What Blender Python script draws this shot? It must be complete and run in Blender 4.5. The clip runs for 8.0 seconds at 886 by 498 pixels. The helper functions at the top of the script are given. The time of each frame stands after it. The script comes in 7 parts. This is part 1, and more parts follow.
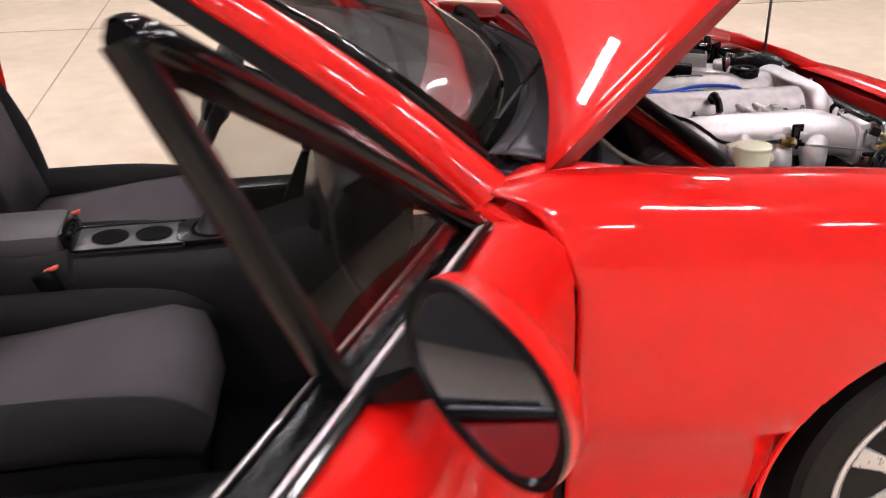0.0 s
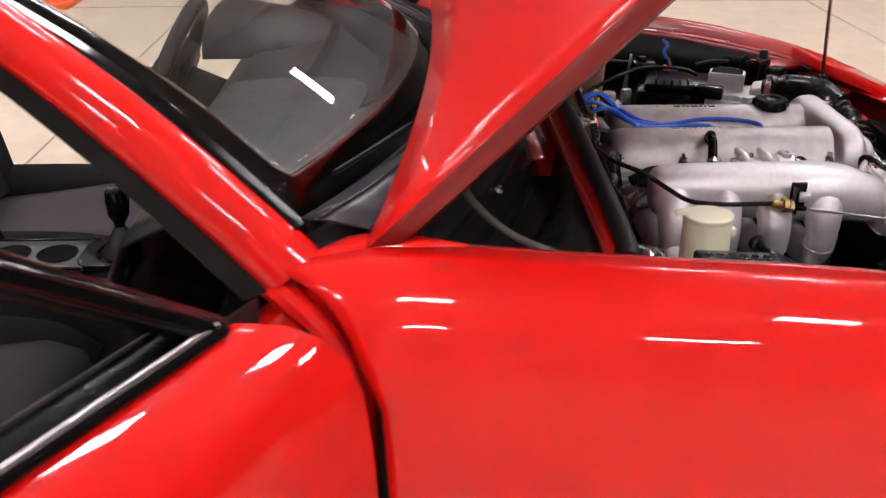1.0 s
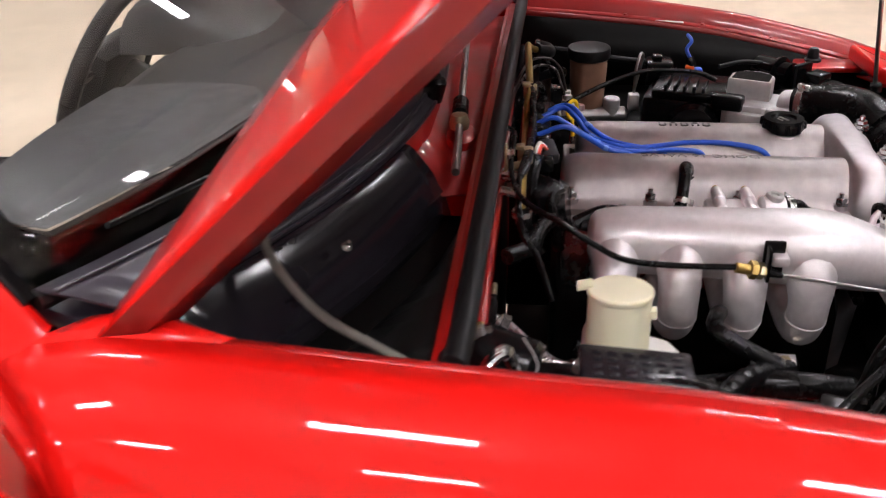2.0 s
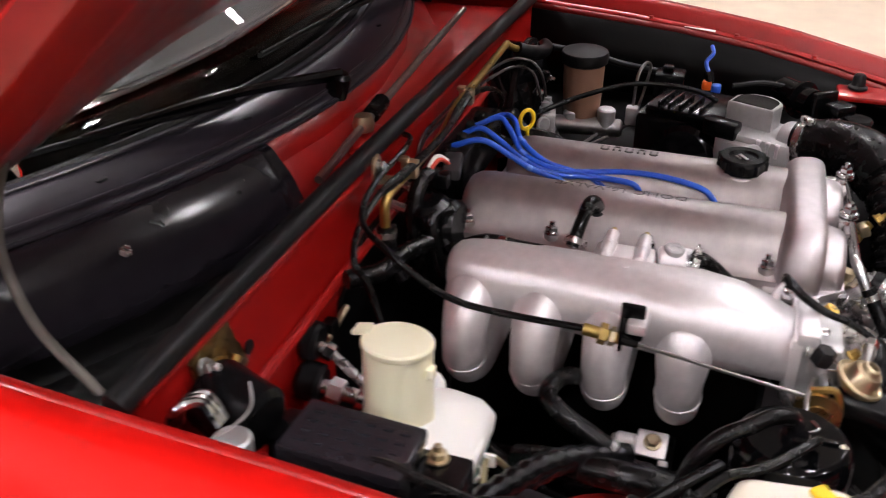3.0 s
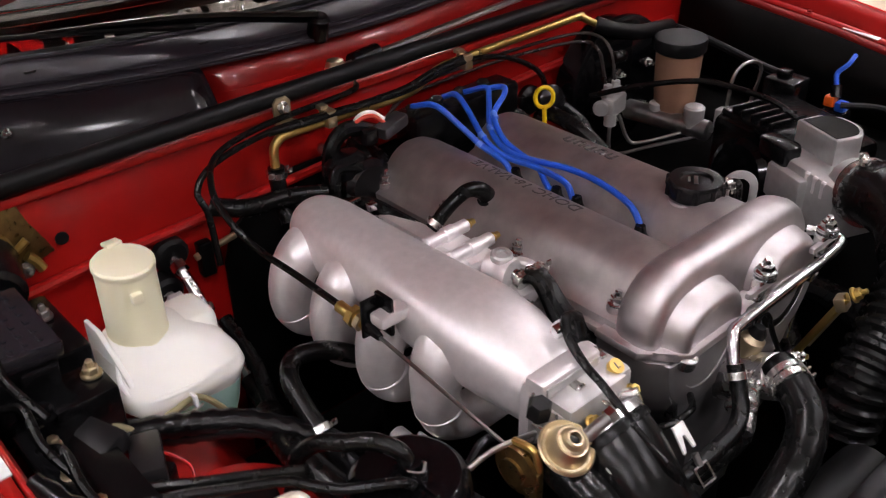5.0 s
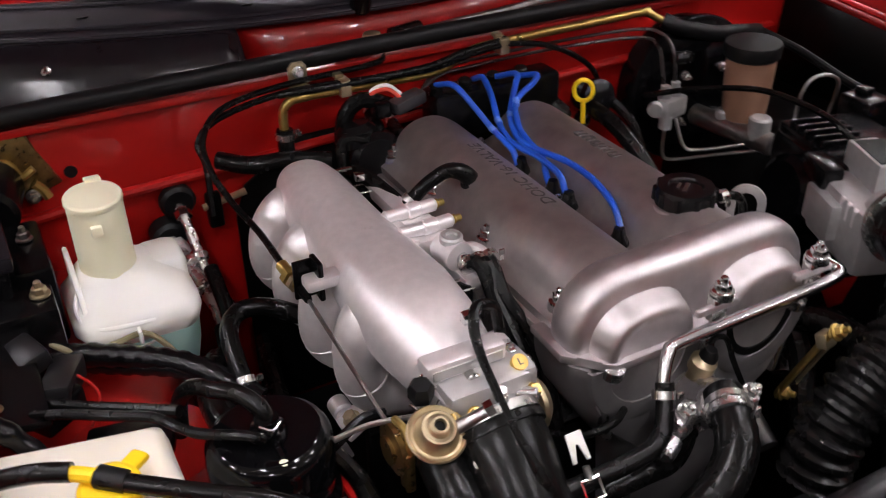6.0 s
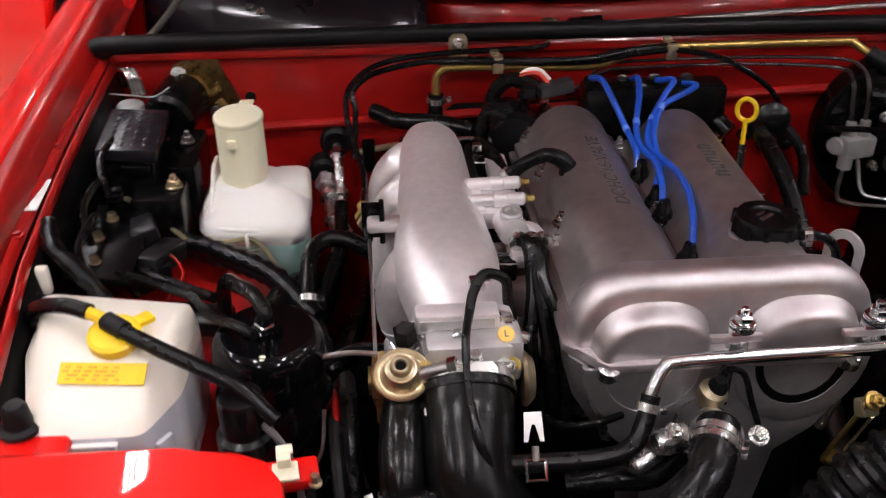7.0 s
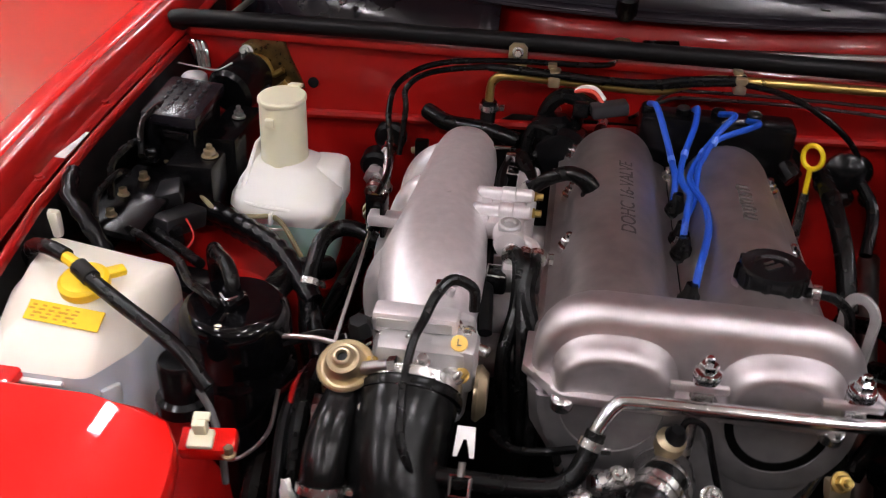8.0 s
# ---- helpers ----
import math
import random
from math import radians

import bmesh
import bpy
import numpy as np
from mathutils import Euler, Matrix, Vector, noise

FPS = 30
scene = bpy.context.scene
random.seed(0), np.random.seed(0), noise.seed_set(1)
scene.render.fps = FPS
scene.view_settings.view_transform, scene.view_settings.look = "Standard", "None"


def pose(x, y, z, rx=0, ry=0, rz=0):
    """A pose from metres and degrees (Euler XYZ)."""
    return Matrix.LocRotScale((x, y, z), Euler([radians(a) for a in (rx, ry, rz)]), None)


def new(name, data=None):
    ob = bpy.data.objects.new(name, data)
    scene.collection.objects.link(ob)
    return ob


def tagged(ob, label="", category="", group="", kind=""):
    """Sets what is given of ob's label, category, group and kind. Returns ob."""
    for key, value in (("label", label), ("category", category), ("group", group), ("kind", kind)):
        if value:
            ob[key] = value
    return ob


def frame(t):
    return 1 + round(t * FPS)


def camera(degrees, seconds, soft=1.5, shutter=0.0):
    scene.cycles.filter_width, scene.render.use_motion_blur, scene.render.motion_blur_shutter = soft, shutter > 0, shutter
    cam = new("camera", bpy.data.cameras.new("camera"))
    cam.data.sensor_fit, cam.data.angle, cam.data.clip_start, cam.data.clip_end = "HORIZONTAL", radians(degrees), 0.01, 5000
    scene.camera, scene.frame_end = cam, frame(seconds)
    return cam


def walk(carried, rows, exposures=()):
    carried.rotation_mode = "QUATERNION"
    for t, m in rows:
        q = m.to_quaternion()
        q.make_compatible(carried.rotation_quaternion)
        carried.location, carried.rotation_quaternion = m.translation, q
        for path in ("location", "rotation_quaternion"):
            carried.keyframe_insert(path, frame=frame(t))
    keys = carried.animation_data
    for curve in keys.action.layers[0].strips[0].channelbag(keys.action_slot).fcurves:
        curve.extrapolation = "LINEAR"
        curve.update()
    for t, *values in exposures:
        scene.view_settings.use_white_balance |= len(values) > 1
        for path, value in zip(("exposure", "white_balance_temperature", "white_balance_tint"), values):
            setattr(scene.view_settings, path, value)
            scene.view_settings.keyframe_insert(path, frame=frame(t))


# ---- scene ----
cam = camera(50.8, 8.0, soft=1.05, shutter=0.5)
X0, Y0, METRES, EYE, TILT, LEAN, TURN = 2.028, -0.74, 2.9, 1.40, -24.8, 0.0, 78.5
ROWS = [
    (0.0, 0.0, 0.0, 0.0, -0.0, 0.0, 0.0),
    (0.5, 0.0705, 0.0646, 0.0277, 3.33, -0.65, -1.46),
    (1.0, 0.1448, 0.1238, 0.0538, 9.19, -1.66, -4.09),
    (2.5, 0.2803, 0.299, 0.1215, 21.45, -5.7, -8.51),
    (3.0, 0.3415, 0.3356, 0.1401, 27.82, -7.68, -12.27),
    (3.5, 0.3809, 0.3736, 0.1545, 31.87, -9.24, -13.52),
    (4.0, 0.4193, 0.4212, 0.1769, 39.87, -11.96, -16.92),
    (5.5, 0.5232, 0.5256, 0.222, 64.0, -21.38, -21.08),
    (6.0, 0.5337, 0.5693, 0.234, 71.65, -24.3, -22.88),
    (6.5, 0.5429, 0.6126, 0.2543, 85.12, -29.94, -24.64),
    (7.0, 0.5657, 0.6578, 0.2739, 97.75, -34.95, -24.54),
    (7.5, 0.5695, 0.6914, 0.2875, 105.38, -37.13, -24.43),
    (8.0, 0.5486, 0.7156, 0.2932, 112.14, -39.98, -25.37),
]
walk(cam, [(t, pose(X0, Y0, EYE, TILT, LEAN, TURN) @ pose(METRES * x, METRES * y, METRES * z, 90 + pitch, roll, yaw)) for t, x, y, z, yaw, pitch, roll in ROWS],
     [(0.0, 0.1), (1.0, -0.1), (2.5, 0.2), (3.5, 0.17), (4.5, 0.1), (5.5, 0.08), (8.0, 0.06)])

# ---- world and light ----
world = bpy.data.worlds.new("garage_world")
scene.world = world
world.use_nodes = True
world.node_tree.nodes["Background"].inputs[0].default_value = (0.9, 0.9, 0.92, 1)
world.node_tree.nodes["Background"].inputs[1].default_value = 0.02
TUBE_GLOW = 120.0


# ---- materials ----
def mat(name, color, rough=0.5, metal=0.0, coat=0.0, var=0.15, scale=40.0, bump=0.0, bscale=200.0, color2=None, trans=0.0, ior=1.45,
        rvar=0.12, sss=0.0, coarse=4.0, spec=0.5):
    """A principled material with two scales of colour and gloss variation and a fine bump."""
    m = bpy.data.materials.new(name)
    m.use_nodes = True
    nt = m.node_tree
    b = nt.nodes["Principled BSDF"]
    b.inputs["Metallic"].default_value = metal
    b.inputs["Coat Weight"].default_value = coat
    b.inputs["Coat Roughness"].default_value = 0.03
    b.inputs["Transmission Weight"].default_value = trans
    b.inputs["IOR"].default_value = ior
    b.inputs["Specular IOR Level"].default_value = spec
    if sss:
        b.inputs["Subsurface Weight"].default_value = sss
        b.inputs["Subsurface Radius"].default_value = (0.02, 0.018, 0.012)
        b.inputs["Subsurface Scale"].default_value = 0.5
    tc = nt.nodes.new("ShaderNodeTexCoord")
    n1 = nt.nodes.new("ShaderNodeTexNoise")
    n1.inputs["Scale"].default_value = scale
    n1.inputs["Detail"].default_value = 6
    n2 = nt.nodes.new("ShaderNodeTexNoise")
    n2.inputs["Scale"].default_value = coarse
    n2.inputs["Detail"].default_value = 3
    nt.links.new(tc.outputs["Object"], n1.inputs["Vector"])
    nt.links.new(tc.outputs["Object"], n2.inputs["Vector"])
    add = nt.nodes.new("ShaderNodeMath")
    add.operation = "ADD"
    nt.links.new(n1.outputs[0], add.inputs[0])
    nt.links.new(n2.outputs[0], add.inputs[1])
    ramp = nt.nodes.new("ShaderNodeMapRange")
    ramp.inputs["From Min"].default_value = 0.6
    ramp.inputs["From Max"].default_value = 1.4
    nt.links.new(add.outputs[0], ramp.inputs["Value"])
    mix = nt.nodes.new("ShaderNodeMix")
    mix.data_type = "RGBA"
    lo = color2 or tuple(c * (1 - var) for c in color)
    hi = color if color2 else tuple(min(1, c * (1 + var)) for c in color)
    mix.inputs[6].default_value = (*lo, 1)
    mix.inputs[7].default_value = (*hi, 1)
    nt.links.new(ramp.outputs[0], mix.inputs[0])
    nt.links.new(mix.outputs[2], b.inputs["Base Color"])
    rr = nt.nodes.new("ShaderNodeMapRange")
    rr.inputs["To Min"].default_value = max(0.02, rough - rvar)
    rr.inputs["To Max"].default_value = min(1, rough + rvar)
    nt.links.new(n1.outputs[0], rr.inputs["Value"])
    nt.links.new(rr.outputs[0], b.inputs["Roughness"])
    if bump:
        nb = nt.nodes.new("ShaderNodeTexNoise")
        nb.inputs["Scale"].default_value = bscale
        nb.inputs["Detail"].default_value = 4
        nt.links.new(tc.outputs["Object"], nb.inputs["Vector"])
        bp = nt.nodes.new("ShaderNodeBump")
        bp.inputs["Strength"].default_value = bump
        bp.inputs["Distance"].default_value = 0.002
        nt.links.new(nb.outputs[0], bp.inputs["Height"])
        nt.links.new(bp.outputs[0], b.inputs["Normal"])
    return m


def glow(name, color, strength):
    m = bpy.data.materials.new(name)
    m.use_nodes = True
    b = m.node_tree.nodes["Principled BSDF"]
    b.inputs["Base Color"].default_value = (*color, 1)
    b.inputs["Emission Color"].default_value = (*color, 1)
    b.inputs["Emission Strength"].default_value = strength
    return m


RED = mat("red_paint", (0.74, 0.008, 0.006), 0.35, 0, 0.8, 0.04, 900, rvar=0.04, spec=0.10)
# the body red made darker: the bay's shade is put into the colour
REDSHADE = mat("shaded_red_paint", (0.36, 0.006, 0.005), 0.35, 0, 0.5, 0.12, 25)
# the same red darker still, with deep shade put into the colour
REDDEEP = mat("deep_shaded_red_paint", (0.20, 0.005, 0.004), 0.45, 0, 0.2, 0.15, 25)
ALU = mat("cast_aluminium", (0.88, 0.84, 0.85), 0.39, 0.6, 0, 0.10, 90, bump=0.10, bscale=1500, rvar=0.06)
ALUF = mat("satin_cast_aluminium", (0.62, 0.58, 0.59), 0.40, 0.95, 0, 0.16, 60, bump=0.18, bscale=1300, rvar=0.06, coarse=14)
ALUD = mat("dark_cast_aluminium", (0.43, 0.395, 0.39), 0.40, 0.88, 0, 0.24, 45, bump=0.14, bscale=1600, rvar=0.08, coarse=12)
ALUR = mat("rough_aluminium", (0.58, 0.56, 0.56), 0.27, 0.97, 0, 0.25, 60, bump=0.12, bscale=900)
ALUT = mat("grey_timing_cover_aluminium", (0.35, 0.335, 0.34), 0.42, 0.75, 0, 0.2, 50, bump=0.10, bscale=1200)
ZINC = mat("bright_zinc", (0.66, 0.65, 0.63), 0.26, 0.97, 0, 0.1, 80)
CHROME = mat("bright_steel", (0.66, 0.66, 0.67), 0.15, 1.0, 0, 0.1, 80)
STEEL = mat("dull_steel", (0.35, 0.34, 0.33), 0.35, 1.0, 0, 0.3, 60)
ALUG = mat("matt_grey_casting", (0.56, 0.55, 0.55), 0.42, 0.65, 0, 0.2, 60, bump=0.12, bscale=900, rvar=0.06)
GOLD = mat("yellow_zinc", (0.46, 0.32, 0.10), 0.32, 0.9, 0, 0.25, 70)
BRASSD = mat("stained_dark_brass", (0.22, 0.15, 0.06), 0.3, 0.9, 0, 0.5, 120)
PALEGOLD = mat("pale_zinc", (0.52, 0.43, 0.28), 0.34, 0.9, 0, 0.2, 70)
BLACK = mat("black_plastic", (0.004, 0.004, 0.0045), 0.24, 0, 0, 0.3, 60, rvar=0.015, spec=0.28)
BLACKG = mat("gloss_black_enamel", (0.0025, 0.0025, 0.003), 0.10, 0, 0, 0.2, 60, rvar=0.02, spec=0.35)
RUBBER = mat("black_rubber", (0.004, 0.004, 0.004), 0.27, 0, 0, 0.3, 90, rvar=0.02, spec=0.24)
RUBBERG = mat("polished_black_rubber", (0.004, 0.004, 0.004), 0.25, 0, 0, 0.3, 90, rvar=0.012, spec=0.30)
RUBBERM = mat("matt_rubber", (0.006, 0.006, 0.0065), 0.44, 0, 0, 0.3, 90, rvar=0.03, spec=0.22)
COWL = mat("grey_black_cowl_plastic", (0.026, 0.022, 0.030), 0.30, 0, 0, 0.25, 30, rvar=0.04, spec=0.36)
COWLG = mat("polished_black_cowl_plastic", (0.014, 0.012, 0.016), 0.15, 0, 0, 0.2, 30, rvar=0.02)
BLUE = mat("blue_silicone", (0.015, 0.09, 0.55), 0.35, 0, 0.2, 0.1, 90)
YELLOW = mat("yellow_plastic", (1.0, 0.63, 0.015), 0.4, 0, 0.1, 0.1, 60)
ORANGE = mat("orange_plastic", (0.85, 0.12, 0.01), 0.4, 0, 0, 0.1, 60)
WHITEP = mat("milky_plastic", (0.93, 0.92, 0.87), 0.36, 0, 0.1, 0.04, 20, sss=0.12)
CREAM = mat("yellowed_milky_plastic", (0.98, 0.93, 0.68), 0.38, 0, 0.1, 0.03, 20, sss=0.15)
AQUA = mat("tinted_milky_plastic", (0.50, 0.78, 0.71), 0.35, 0, 0.1, 0.06, 20, sss=0.3)
IVORY = mat("ivory_milky_plastic", (0.95, 0.89, 0.77), 0.36, 0, 0.1, 0.04, 18, sss=0.15)
HAZE = mat("bluish_clear_plastic", (0.66, 0.70, 0.74), 0.25, 0, 0.2, 0.1, 18, sss=0.3)
LIDM = mat("scuffed_black_plastic", (0.014, 0.0125, 0.016), 0.25, 0, 0, 0.15, 160, rvar=0.02)
AMBER = mat("stained_amber_plastic", (0.27, 0.145, 0.095), 0.45, 0, 0.1, 0.2, 30, sss=0.15)
FABRIC = mat("grey_seat_cloth", (0.060, 0.052, 0.057), 0.9, 0, 0, 0.25, 500, bump=0.5, bscale=1200, spec=0.08)
FABRICD = mat("black_seat_cloth", (0.012, 0.011, 0.012), 0.9, 0, 0, 0.3, 500, bump=0.5, bscale=1200, spec=0.08)
VINYL = mat("black_vinyl", (0.011, 0.010, 0.011), 0.34, 0, 0, 0.25, 60, rvar=0.03, spec=0.25)
CONSOLE = mat("grained_grey_black_plastic", (0.009, 0.008, 0.009), 0.42, 0, 0, 0.15, 300, rvar=0.05, spec=0.16)
LIDVINYL = mat("dark_grey_vinyl", (0.055, 0.048, 0.053), 0.42, 0, 0, 0.2, 120, bump=0.2, bscale=900, spec=0.4)
CARPET = mat("black_carpet", (0.005, 0.005, 0.005), 0.95, 0, 0, 0.4, 400, bump=0.8, bscale=900, spec=0.05)
# near-black; on inner fenders and driver's shelf it stands for shade
DARK = mat("near_black_metal", (0.0025, 0.0024, 0.0024), 0.45, 0, 0, 0.5, 30, spec=0.15, rvar=0.03)
TYRE = mat("tyre_rubber", (0.009, 0.009, 0.009), 0.5, 0, 0, 0.3, 80, bump=0.3, bscale=300, spec=0.2)
RIM = mat("silver_wheel_paint", (0.72, 0.72, 0.72), 0.3, 0.5, 0.5, 0.06, 60)
CEIL = mat("grey_ceiling_panel", (0.34, 0.34, 0.35), 0.8, 0, 0, 0.1, 3)
WALLM = mat("painted_garage_wall", (0.14, 0.13, 0.125), 0.75, 0, 0, 0.12, 6, bump=0.2, bscale=30)
WHITEWALL = mat("white_bounce_wall", (0.42, 0.40, 0.38), 0.7, 0, 0, 0.08, 6, bump=0.2, bscale=30)
CONC = mat("tan_sealed_concrete", (0.83, 0.69, 0.54), 0.38, 0, 0, 0.1, 7, bump=0.10, bscale=40, coarse=1.1, color2=(0.60, 0.49, 0.37))
JOINT = mat("dark_floor_joint", (0.46, 0.37, 0.28), 0.7)
GLOW = glow("fluorescent_tube", (1.0, 0.95, 0.985), TUBE_GLOW)
DARKMIRROR = mat("blue_tinted_mirror_glass", (0.20, 0.21, 0.25), 0.03, 1.0, 0, 0.0, 10, rvar=0.01)
MIRROR = mat("mirror_glass", (0.85, 0.85, 0.86), 0.03, 1.0, 0, 0.0, 10, rvar=0.01)
PINK = mat("red_buckle_plastic", (0.75, 0.09, 0.06), 0.4)
TEXTM = mat("cast_letters", (0.15, 0.14, 0.14), 0.45, 0.7)
LINE = mat("dark_steel_line", (0.07, 0.06, 0.06), 0.3, 0.8)
LABELT = mat("dark_yellow_print", (0.70, 0.36, 0.01), 0.5)


def glass(name, tint, rough=0.0):
    m = bpy.data.materials.new(name)
    m.use_nodes = True
    b = m.node_tree.nodes["Principled BSDF"]
    b.inputs["Base Color"].default_value = (*tint, 1)
    b.inputs["Roughness"].default_value = rough
    b.inputs["Transmission Weight"].default_value = 1.0
    b.inputs["IOR"].default_value = 1.5
    return m


GLASS = glass("clear_glass", (0.93, 0.96, 0.94))
THINGLASS = glass("thin_tinted_glass", (0.56, 0.57, 0.56))
THINGLASS.node_tree.nodes["Principled BSDF"].inputs["IOR"].default_value = 1.24


# ---- mesh helpers ----
def finish(name, bm, material, angle=35):
    bmesh.ops.recalc_face_normals(bm, faces=bm.faces)
    me = bpy.data.meshes.new(name)
    bm.to_mesh(me)
    bm.free()
    me.materials.append(material)
    me.shade_smooth()
    me.set_sharp_from_angle(angle=radians(angle))
    return me


def part(name, bm, material, parent=None, label="", angle=35):
    ob = new(name, finish(name, bm, material, angle))
    if parent:
        ob.parent = parent
        ob.matrix_parent_inverse = parent.matrix_world.inverted()
    if label:
        tagged(ob, label)
    return ob


def thing(name, label, category, at=(0, 0, 0), group="", kind=""):
    ob = new(name)
    ob.empty_display_size = 0.05
    ob.location = at
    ob.matrix_world = Matrix.Translation(at)
    return tagged(ob, label, category, group, kind)


def box(c, s, bevel=0.0, rot=(0, 0, 0), bm=None, seg=2):
    bm = bm or bmesh.new()
    m = Matrix.Translation(c) @ Euler([radians(a) for a in rot]).to_matrix().to_4x4() @ Matrix.Diagonal((*s, 1))
    r = bmesh.ops.create_cube(bm, size=1, matrix=m)
    if bevel:
        es = {e for v in r["verts"] for e in v.link_edges}
        bmesh.ops.bevel(bm, geom=list(es), offset=bevel, segments=seg, affect="EDGES", profile=0.5)
    return bm


def axis_matrix(p, d):
    return Matrix.Translation(p) @ Vector(d).to_track_quat("Z", "Y").to_matrix().to_4x4()


def lathe(profile, p=(0, 0, 0), d=(0, 0, 1), seg=24, bm=None, sx=1.0, sy=1.0):
    """A turned body: profile of (radius, height) along d from p."""
    bm = bm or bmesh.new()
    m = axis_matrix(p, d)
    rings = []
    for r, z in profile:
        if r < 1e-5:
            rings.append([bm.verts.new(m @ Vector((0, 0, z)))])
        else:
            rings.append([bm.verts.new(m @ Vector((r * sx * math.cos(a), r * sy * math.sin(a), z))) for a in [2 * math.pi * i / seg for i in range(seg)]])
    for a, b in zip(rings, rings[1:]):
        for i in range(seg):
            j = (i + 1) % seg
            if len(a) == 1 and len(b) == 1:
                continue
            if len(a) == 1:
                bm.faces.new((a[0], b[i], b[j]))
            elif len(b) == 1:
                bm.faces.new((a[i], a[j], b[0]))
            else:
                bm.faces.new((a[i], a[j], b[j], b[i]))
    for ring in (rings[0], rings[-1]):
        if len(ring) > 2:
            bm.faces.new(ring)
    return bm


def cyl(p0, p1, r, seg=16, bevel=0.0, bm=None, r1=None):
    d = Vector(p1) - Vector(p0)
    h = d.length
    r1 = r if r1 is None else r1
    pr = [(r - bevel, 0), (r, bevel), (r1, h - bevel), (r1 - bevel, h)] if bevel else [(r, 0), (r1, h)]
    return lathe(pr, p0, d, seg, bm)


def smooth_path(pts, n=6):
    pts = [Vector(p) for p in pts]
    if len(pts) < 3:
        return pts
    out = []
    ext = [2 * pts[0] - pts[1]] + pts + [2 * pts[-1] - pts[-2]]
    for i in range(1, len(ext) - 2):
        a, b, c, d = ext[i - 1:i + 3]
        for k in range(n):
            u = k / n
            out.append(0.5 * ((2 * b) + (c - a) * u + (2 * a - 5 * b + 4 * c - d) * u * u + (3 * b - a - 3 * c + d) * u ** 3))
    out.append(pts[-1])
    return out


def tube(pts, r, seg=10, n=6, bm=None, ribs=0.0, pitch=2, flat=1.0):
    """A hose or bar along a smooth path; r is a radius or one radius a point; ribs: bellows depth."""
    bm = bm or bmesh.new()
    path = smooth_path(pts, n)
    if ribs:
        dense = []
        for a, b in zip(path, path[1:]):
            k = max(1, int((b - a).length / 0.004))
            dense += [a.lerp(b, i / k) for i in range(k)]
        path = dense + [path[-1]]
    if isinstance(r, (list, tuple)):
        rs = [float(v) for v in np.interp(np.linspace(0, len(r) - 1, len(path)), range(len(r)), r)]
    else:
        rs = [r] * len(path)
    if ribs:
        rs = [q + (ribs if (i // pitch) % 2 else 0) for i, q in enumerate(rs)]
    t = (path[1] - path[0]).normalized()
    u = t.orthogonal().normalized()
    prev = None
    first = None
    for i, p in enumerate(path):
        t2 = (path[min(i + 1, len(path) - 1)] - path[max(i - 1, 0)]).normalized()
        u = t.rotation_difference(t2) @ u
        t = t2
        w = t.cross(u)
        ring = [bm.verts.new(p + rs[i] * (math.cos(a) * u + flat * math.sin(a) * w)) for a in [2 * math.pi * k / seg for k in range(seg)]]
        if prev:
            for k in range(seg):
                j = (k + 1) % seg
                bm.faces.new((prev[k], prev[j], ring[j], ring[k]))
        else:
            first = ring
        prev = ring
    bm.faces.new(first)
    bm.faces.new(prev)
    return bm


def loft(rings, closed=True, caps=True, bm=None):
    bm = bm or bmesh.new()
    vs = [[bm.verts.new(p) for p in ring] for ring in rings]
    n = len(vs[0])
    for a, b in zip(vs, vs[1:]):
        for i in range(n if closed else n - 1):
            j = (i + 1) % n
            bm.faces.new((a[i], a[j], b[j], b[i]))
    if caps and closed:
        bm.faces.new(vs[0])
        bm.faces.new(vs[-1])
    return bm


def prism(outline, axis, lo, hi, bevel=0.0, seg=2):
    """A closed outline of 2D points pushed along an axis from lo to hi."""
    def p(a, b, c):
        return {"x": (c, a, b), "y": (a, c, b), "z": (a, b, c)}[axis]
    bm = bmesh.new()
    a = [bm.verts.new(p(u, v, lo)) for u, v in outline]
    b = [bm.verts.new(p(u, v, hi)) for u, v in outline]
    bm.faces.new(a)
    bm.faces.new(b)
    n = len(a)
    for i in range(n):
        bm.faces.new((a[i], a[(i + 1) % n], b[(i + 1) % n], b[i]))
    if bevel:
        rim = [e for e in bm.edges if (e.verts[0] in a) == (e.verts[1] in a)]
        bmesh.ops.bevel(bm, geom=rim, offset=bevel, segments=seg, affect="EDGES", profile=0.5)
    return bm


def sheet(rows, thick, material, name, parent, label="", angle=35):
    """An open panel lofted through rows of points, given a thickness."""
    ob = part(name, loft(rows, closed=False), material, parent, label, angle)
    m = ob.modifiers.new("thickness", "SOLIDIFY")
    m.thickness = thick
    m.offset = 0
    return ob


def rounded(w, h, r, n=5, cx=0.0, cy=0.0):
    out = []
    for sx, sy, a0 in ((1, 1, 0), (-1, 1, 90), (-1, -1, 180), (1, -1, 270)):
        for k in range(n + 1):
            a = radians(a0 + 90 * k / n)
            out.append((cx + sx * (w / 2 - r) + r * math.cos(a), cy + sy * (h / 2 - r) + r * math.sin(a)))
    return out


def bolt(name, p, parent, r=0.007, material=None, d=(0, 0, 1), stud=True):
    """A flanged hexagon bolt or nut with its stud."""
    bm = lathe([(r * 1.35, 0), (r * 1.35, 0.002), (r * 1.1, 0.003)], p, d, 14)
    lathe([(r, 0.003), (r, 0.009), (r * 0.85, 0.010)], p, d, 6, bm)
    if stud:
        lathe([(r * 0.5, 0.010), (r * 0.5, 0.016), (r * 0.35, 0.017)], p, d, 8, bm)
    return part(name, bm, material or ZINC, parent)


